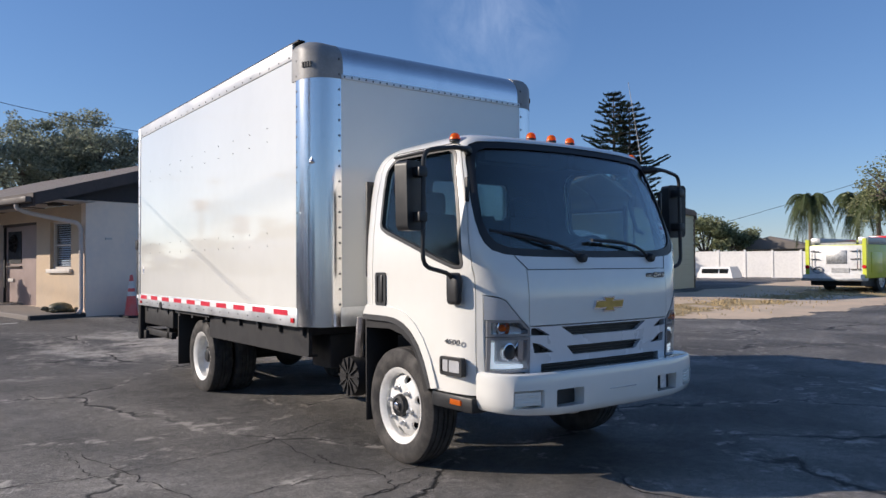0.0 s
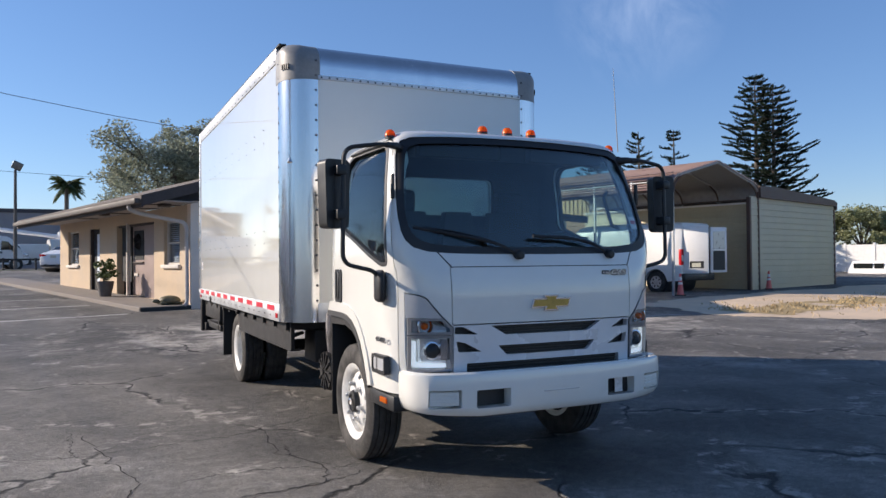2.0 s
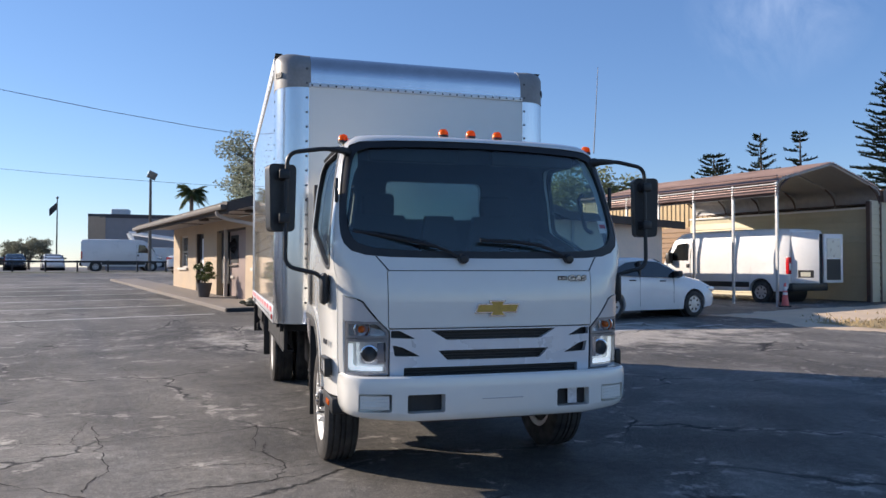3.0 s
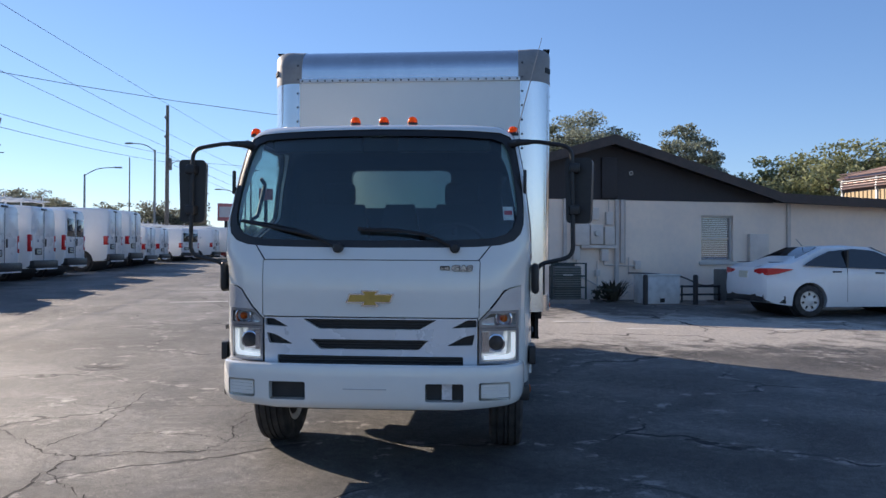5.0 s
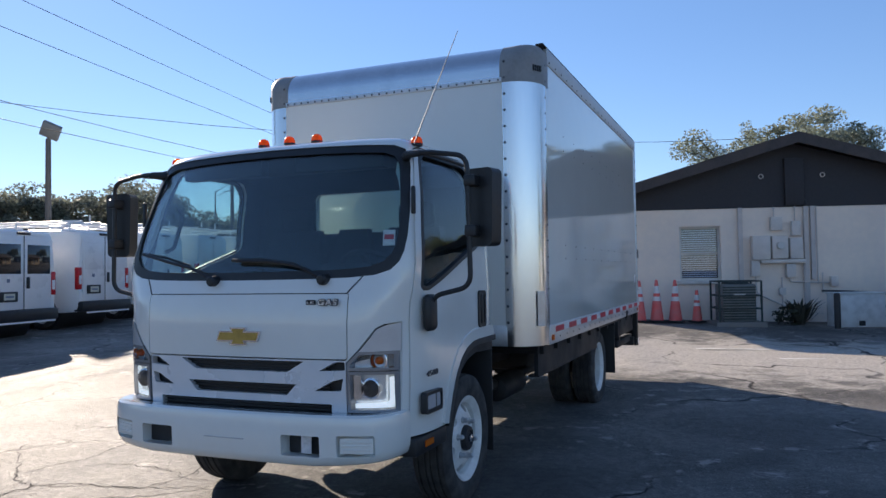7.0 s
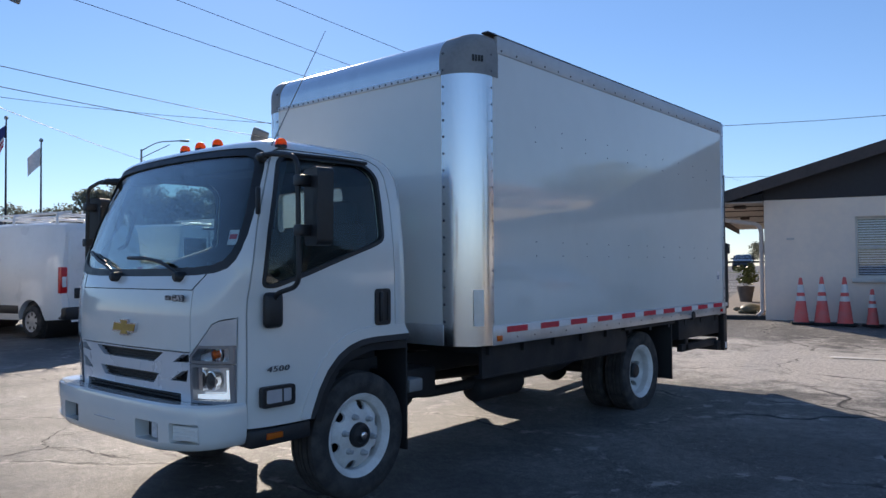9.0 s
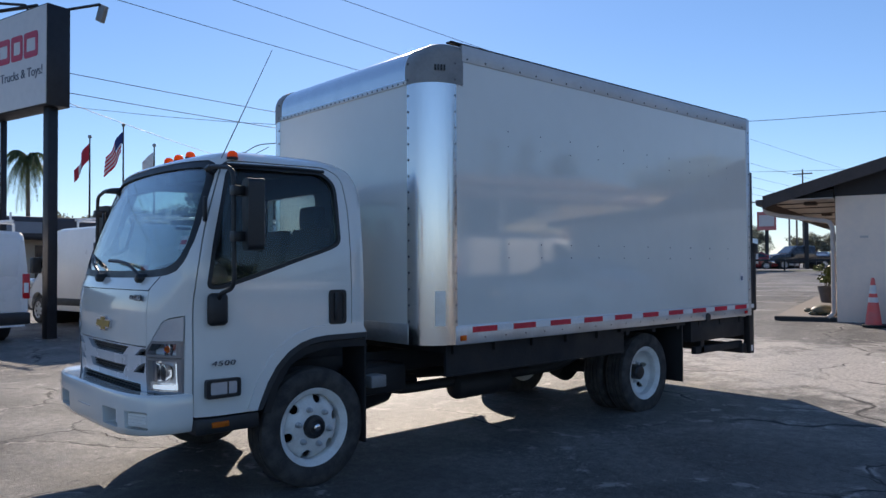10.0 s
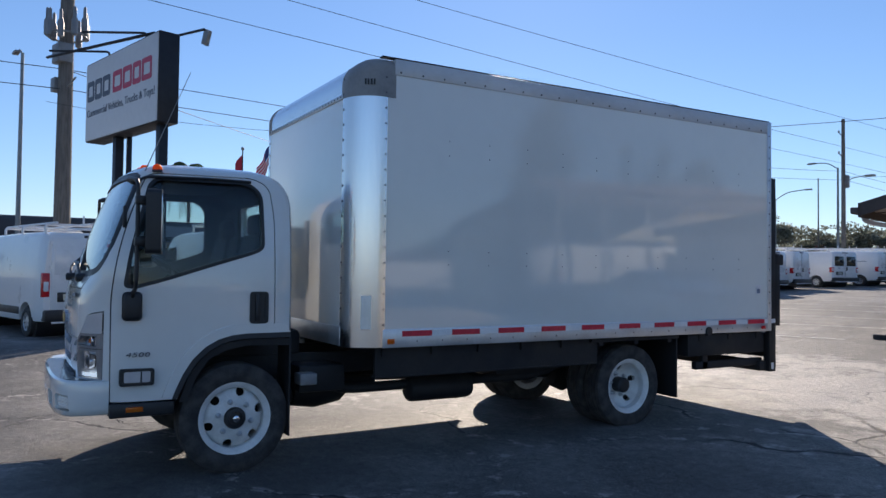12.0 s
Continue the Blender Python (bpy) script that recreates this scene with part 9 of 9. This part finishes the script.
# transformer bank on the thick pole
bank = thing("transformer_bank", "ring of dark grey fuse cut-outs on the utility pole", "transformer")
bank.matrix_world = ground_at(-17.5, 1.0, 15)
for k in range(9):
    a = k / 9 * 2 * math.pi
    part("cut_out", lathe(bmesh.new(), [(-0.35, 0.03), (-0.3, 0.09), (0.1, 0.09), (0.18, 0.05), (0.45, 0.045), (0.5, 0.001)], 'z', 10, (0.62 * math.cos(a), 0.5 * math.sin(a), 8.4 + 0.1 * math.sin(2 * a))), M_INSUL, bank)
part("ring", tube(bmesh.new(), [(0.62 * math.cos(k / 12 * 6.283), 0.5 * math.sin(k / 12 * 6.283), 8.15) for k in range(13)], 0.03, 6), M_GREYSTEEL, bank)
part("equipment_box", B((-0.3, -0.3, 7.35), (0.3, 0.1, 7.9), 0.03), M_INSUL, bank)
part("meter_can", B((-0.62, -0.22, 6.6), (-0.25, 0.1, 7.0), 0.03), M_INSUL, bank)
part("side_arm", tube(bmesh.new(), [(0.1, 0, 6.65), (1.1, -0.1, 6.75)], 0.025, 6), M_GREYSTEEL, bank)

# wires: along the road, and a service drop over the truck
P1, P2 = Vector((-23.5, 48.3, 0)), Vector((-17.5, 1.0, 0))
for dx, z1, z2, sag in ((0.0, 12.25, 12.15, 0.12), (-0.9, 10.6, 11.4, 0.2), (-0.5, 9.3, 10.0, 0.2), (0.0, 8.6, 7.2, 0.6), (0.1, 8.0, 6.6, 0.6)):
    wire((P1.x + dx, P1.y, z1), (P2.x + dx, P2.y, z2), sag)
    wire((P2.x + dx, P2.y, z2), (P2.x + dx + 9.0, P2.y - 48, z2), sag)
    wire((P1.x + dx, P1.y, z1), (P1.x + dx - 3.0, P1.y + 42, z1 - 0.5), sag)
wire((-17.2, 0.5, 6.15), (3.81, 15.35, 4.45), 1.0, 0.0055)
wire((-23.5, 48.3, 8.2), (24.0, 46.0, 7.0), 0.9)
wire((-17.5, 1.0, 7.2), (-44.0, 30.0, 8.0), 0.5)
wire((57.0, 41.5, 3.9), (68.0, 21.0, 10.6), 0.1, 0.02)


def flag(x, y, H, turn, bands, label):
    f = thing("flagpole", label, "flagpole", "flagpoles")
    f.matrix_world = ground_at(x, y, turn)
    part("pole", tube(bmesh.new(), [(0, 0, -0.2), (0, 0, H)], 0.09, 10, 0.05), M_DARKSTEEL, f)
    ball = bmesh.new()
    bmesh.ops.create_uvsphere(ball, u_segments=12, v_segments=8, radius=0.14, matrix=Matrix.Translation((0, 0, H + 0.1)))
    part("finial", ball, M_GREYSTEEL, f)
    for z0, z1, x0, x1, m in bands:
        rows = []
        for i in range(11):
            s = x0 + (x1 - x0) * i / 10
            w = 0.16 * math.sin(s * 2.6 + z0)
            dz = -0.75 * s
            rows.append([(0.06 + s * 0.72, w - 0.01, H - 0.4 - z0 + dz), (0.06 + s * 0.72, w + 0.01, H - 0.4 - z0 + dz), (0.06 + s * 0.70, w + 0.012, H - 0.4 - z1 + dz), (0.06 + s * 0.70, w - 0.012, H - 0.4 - z1 + dz)])
        part("flag_cloth", loft(bmesh.new(), rows), m, f)
    return f


stripes = []
for k in range(9):
    stripes.append((k * 0.17, (k + 1) * 0.17 - 0.002, 0.95 if k < 5 else 0.0, 2.4, M_FLAGRED if k % 2 == 0 else M_FLAGW))
stripes.append((0.0, 0.84, 0.0, 0.94, M_FLAGBLUE))
flag(-51.7, 17.6, 11.5, 205, stripes, "tall flagpole with striped flag")
flag(-52.2, 15.4, 10.5, 205, [(0.0, 1.2, 0.0, 0.9, M_FLAGRED), (0.3, 1.0, 0.9, 1.7, M_FLAGW), (0.2, 1.1, 1.7, 2.2, M_FLAGRED)], "tall flagpole with red and white flag")
flag(-51.2, 19.7, 10.1, 240, [(0.0, 1.3, 0.0, 1.1, M_FLAGW)], "tall flagpole with limp white flag")
flag(-18.8, 83.6, 7.6, 200, [(0.0, 0.8, 0.0, 1.0, M_DARKSTEEL)], "far flagpole with a dark limp flag")

# far buildings and signs
def far_block(name, lo, hi, wall, label, trim=None):
    b = thing(name, label, "building")
    part("wall", B(lo, hi), wall, b)
    part("parapet", B((lo[0] - 0.1, lo[1] - 0.1, hi[2]), (hi[0] + 0.1, hi[1] + 0.1, hi[2] + 0.35)), trim or M_FARDARK, b)
    n = max(2, int((hi[0] - lo[0]) / 5))
    for k in range(n):
        x = lo[0] + (k + 0.5) * (hi[0] - lo[0]) / n
        part("window", B((x - 0.9, lo[1] - 0.03, 1.9), (x + 0.9, lo[1] + 0.01, 3.1)), M_VGLASS, b)
    m = max(2, int((hi[1] - lo[1]) / 5))
    for k in range(m):
        y = lo[1] + (k + 0.5) * (hi[1] - lo[1]) / m
        part("window", B((hi[0] - 0.01, y - 0.9, 1.9), (hi[0] + 0.03, y + 0.9, 3.0)), M_VGLASS, b)
    return b


wh = far_block("warehouse", (-13.8, 72.0, 0.6), (14.0, 84.0, 6.0), M_FARWALL, "long low grey warehouse beyond the lot")
part("end_panel", B((-13.9, 71.9, 0.6), (-12.4, 72.0, 6.1)), M_FARTAN, wh, "tan end wall panel")
part("roof_unit", B((-12.2, 74.0, 6.35), (-10.6, 75.5, 7.0), 0.1), M_FLAGW, wh, "white roof ventilator")
fb = thing("store_front", "dark low shop building across the road", "building")
part("wall", B((-44.0, -14.0, 0.0), (-40.0, 13.0, 3.2)), M_FARTAN, fb)
part("canopy", B((-41.5, -14.0, 3.0), (-38.6, 13.0, 4.2), 0.25, 3), M_FARDARK, fb, "dark rounded canopy")
for k in range(7):
    part("shop_window", B((-40.01, -12 + k * 3.5, 0.6), (-39.95, -9.4 + k * 3.5, 2.7)), M_VGLASS, fb)
part("sign_board", B((-38.6, 5.0, 3.3), (-38.5, 9.0, 3.9)), M_FARWALL, fb)
hs = thing("far_house", "small pale house with brown roof behind the fence", "house")
hs.matrix_world = ground_at(66.0, 35.5, 20)
part("wall", B((-6, -3, 0), (6, 3, 2.4)), M_FARTAN, hs)
part("roof", prism(bmesh.new(), [(-3.6, 2.3), (0, 3.3), (3.6, 2.3), (3.6, 2.15), (-3.6, 2.15)], -6.6, 6.6, 'x'), M_CONC, hs, "pale weathered roof")
part("window", B((-2, -3.04, 0.9), (0.2, -2.98, 1.9)), M_VGLASS, hs)
for x, y, z0, z1, w, label in ((-25.1, 64.3, 4.45, 6.1, 0.78, "far red and white shop sign on a post"), (-19.9, 60.0, 6.1, 7.1, 0.6, "far small red shop sign on a post"), (-37.1, 66.8, 3.2, 4.9, 1.7, "far dark shop sign")):
    s = thing("road_sign", label, "sign", "far signs")
    s.matrix_world = ground_at(x, y, 20)
    zb = ground_z(x, y)
    part("post", B((-0.15, -0.1, -0.2), (0.15, 0.1, z0 - zb)), M_DARKSTEEL, s)
    part("panel", B((-w, -0.12, z0 - zb), (w, 0.12, z1 - zb)), M_SIGNCORAL if "red" in label else M_DARKSTEEL, s)
    part("panel_face", B((-w * 0.8, -0.14, z0 - zb + 0.35), (w * 0.8, -0.12, z1 - zb - 0.3)), M_SIGNW if "white" in label else M_SIGNCORAL, s)

# bucket truck in front of the warehouse
bt = thing("bucket_truck", "white utility truck with folded boom near the warehouse", "truck")
bt.matrix_world = ground_at(-6.5, 62.0, 10)
part("body", B((-2.6, -1.1, 0.5), (1.2, 1.1, 1.9), 0.08), M_VANWHITE, bt)
part("cab", loft(bmesh.new(), [side_section(x, w, z0, z1, 0.85, 0.15) for x, w, z0, z1 in ((1.3, 1.05, 0.5, 2.3), (2.4, 1.05, 0.5, 2.3), (3.1, 1.0, 0.5, 1.5), (4.1, 0.95, 0.5, 1.3))]), M_VANWHITE, bt)
part("boom", tube(bmesh.new(), [(-2.2, 0, 2.0), (-2.7, 0, 3.1)], 0.2, 8), M_VANWHITE, bt)
part("boom", tube(bmesh.new(), [(-2.7, 0, 3.1), (2.2, 0.2, 2.5)], 0.16, 8), M_VANWHITE, bt)
part("bucket", B((2.0, -0.3, 1.9), (2.8, 0.6, 2.9), 0.05), M_VANWHITE, bt)
wheel_set(bt, [(-1.4, 0.95), (-1.4, -0.95), (3.0, 0.95), (3.0, -0.95)], 0.42, 0.25)

# low guard rail at the lot's north edge
gr = thing("guard_rail", "low dark rail at the lot's far edge", "rail")
gr.matrix_world = LOT
for k in range(9):
    u = -8.0 + k * 1.8
    z = lot_z(u, 36)
    part("rail_post", B((u - 0.05, 35.9, z - 0.2), (u + 0.05, 36.0, z + 0.75)), M_DARKSTEEL, gr)
part("rail", B((-8.0, 35.92, lot_z(0, 36) + 0.6), (6.4, 35.98, lot_z(0, 36) + 0.72)), M_DARKSTEEL, gr)

# open cracks in the asphalt, as dark sunken seams
M_CRACK = mat("crack_fill", (0.014, 0.013, 0.013), 0.95, var=0.2)


def crack(pts, w, seed):
    rnd = random.Random(seed)
    fine = []
    for a, b in zip(pts, pts[1:]):
        for i in range(9):
            t = i / 9
            fine.append((a[0] + (b[0] - a[0]) * t + rnd.gauss(0, 0.017), a[1] + (b[1] - a[1]) * t + rnd.gauss(0, 0.017)))
    fine.append(pts[-1])
    bm = bmesh.new()
    last = None
    for i, (x, y) in enumerate(fine):
        a, b = fine[max(0, i - 1)], fine[min(len(fine) - 1, i + 1)]
        d = Vector((b[0] - a[0], b[1] - a[1])).normalized()
        n = Vector((-d.y, d.x)) * w * rnd.uniform(0.15, 0.85) * (0.3 if i in (0, len(fine) - 1) else 1.0)
        z = ground_z(x, y) + 0.003
        cur = (bm.verts.new((x + n.x, y + n.y, z)), bm.verts.new((x - n.x, y - n.y, z)))
        if last:
            bm.faces.new((last[0], cur[0], cur[1], last[1]))
        last = cur
    return solo("asphalt_crack", bm, M_CRACK, "dark jagged crack in the asphalt", "crack", "asphalt cracks", "structure", smooth=None)


crack([(-3.34, 1.43), (-2.64, 0.82), (-2.36, 0.59), (-2.08, 0.52), (-1.83, 0.66), (-1.33, 0.72), (-1.18, 1.01), (-1.34, 1.5), (-1.3, 1.75)], 0.010, 1)
crack([(-2.47, 0.75), (-2.36, 1.29), (-2.52, 2.02), (-2.68, 2.85)], 0.008, 2)
crack([(-1.9, -1.2), (-1.98, -0.22), (-2.06, 0.16), (-2.08, 0.52)], 0.014, 3)
crack([(-1.3, -0.6), (-1.67, -0.19), (-2.06, 0.16)], 0.009, 4)
crack([(-3.6, 2.22), (-3.12, 2.23), (-2.75, 2.11), (-2.15, 2.2), (-1.67, 2.25), (-1.25, 2.47), (-0.6, 2.82)], 0.008, 5)
crack([(-2.12, 1.15), (-1.6, 1.21), (-1.31, 1.12), (-1.12, 1.01), (-0.66, 1.06)], 0.007, 6)
crack([(-2.8, 3.06), (-2.76, 2.71), (-2.77, 2.34), (-2.7, 2.1)], 0.006, 7)
crack([(-1.35, 2.37), (-1.4, 1.55), (-1.15, 1.1)], 0.006, 8)
crack([(-2.98, 6.4), (-2.43, 5.12), (-1.6, 4.67)], 0.008, 9)
crack([(-2.08, 0.53), (-1.36, 0.71), (-0.9, 0.88)], 0.008, 10)
crack([(2.2, -1.2), (3.0, -0.9), (4.1, -1.1), (5.2, -0.6)], 0.007, 11)
crack([(3.2, 4.2), (3.9, 3.9), (4.6, 4.0), (5.4, 3.5)], 0.007, 12)
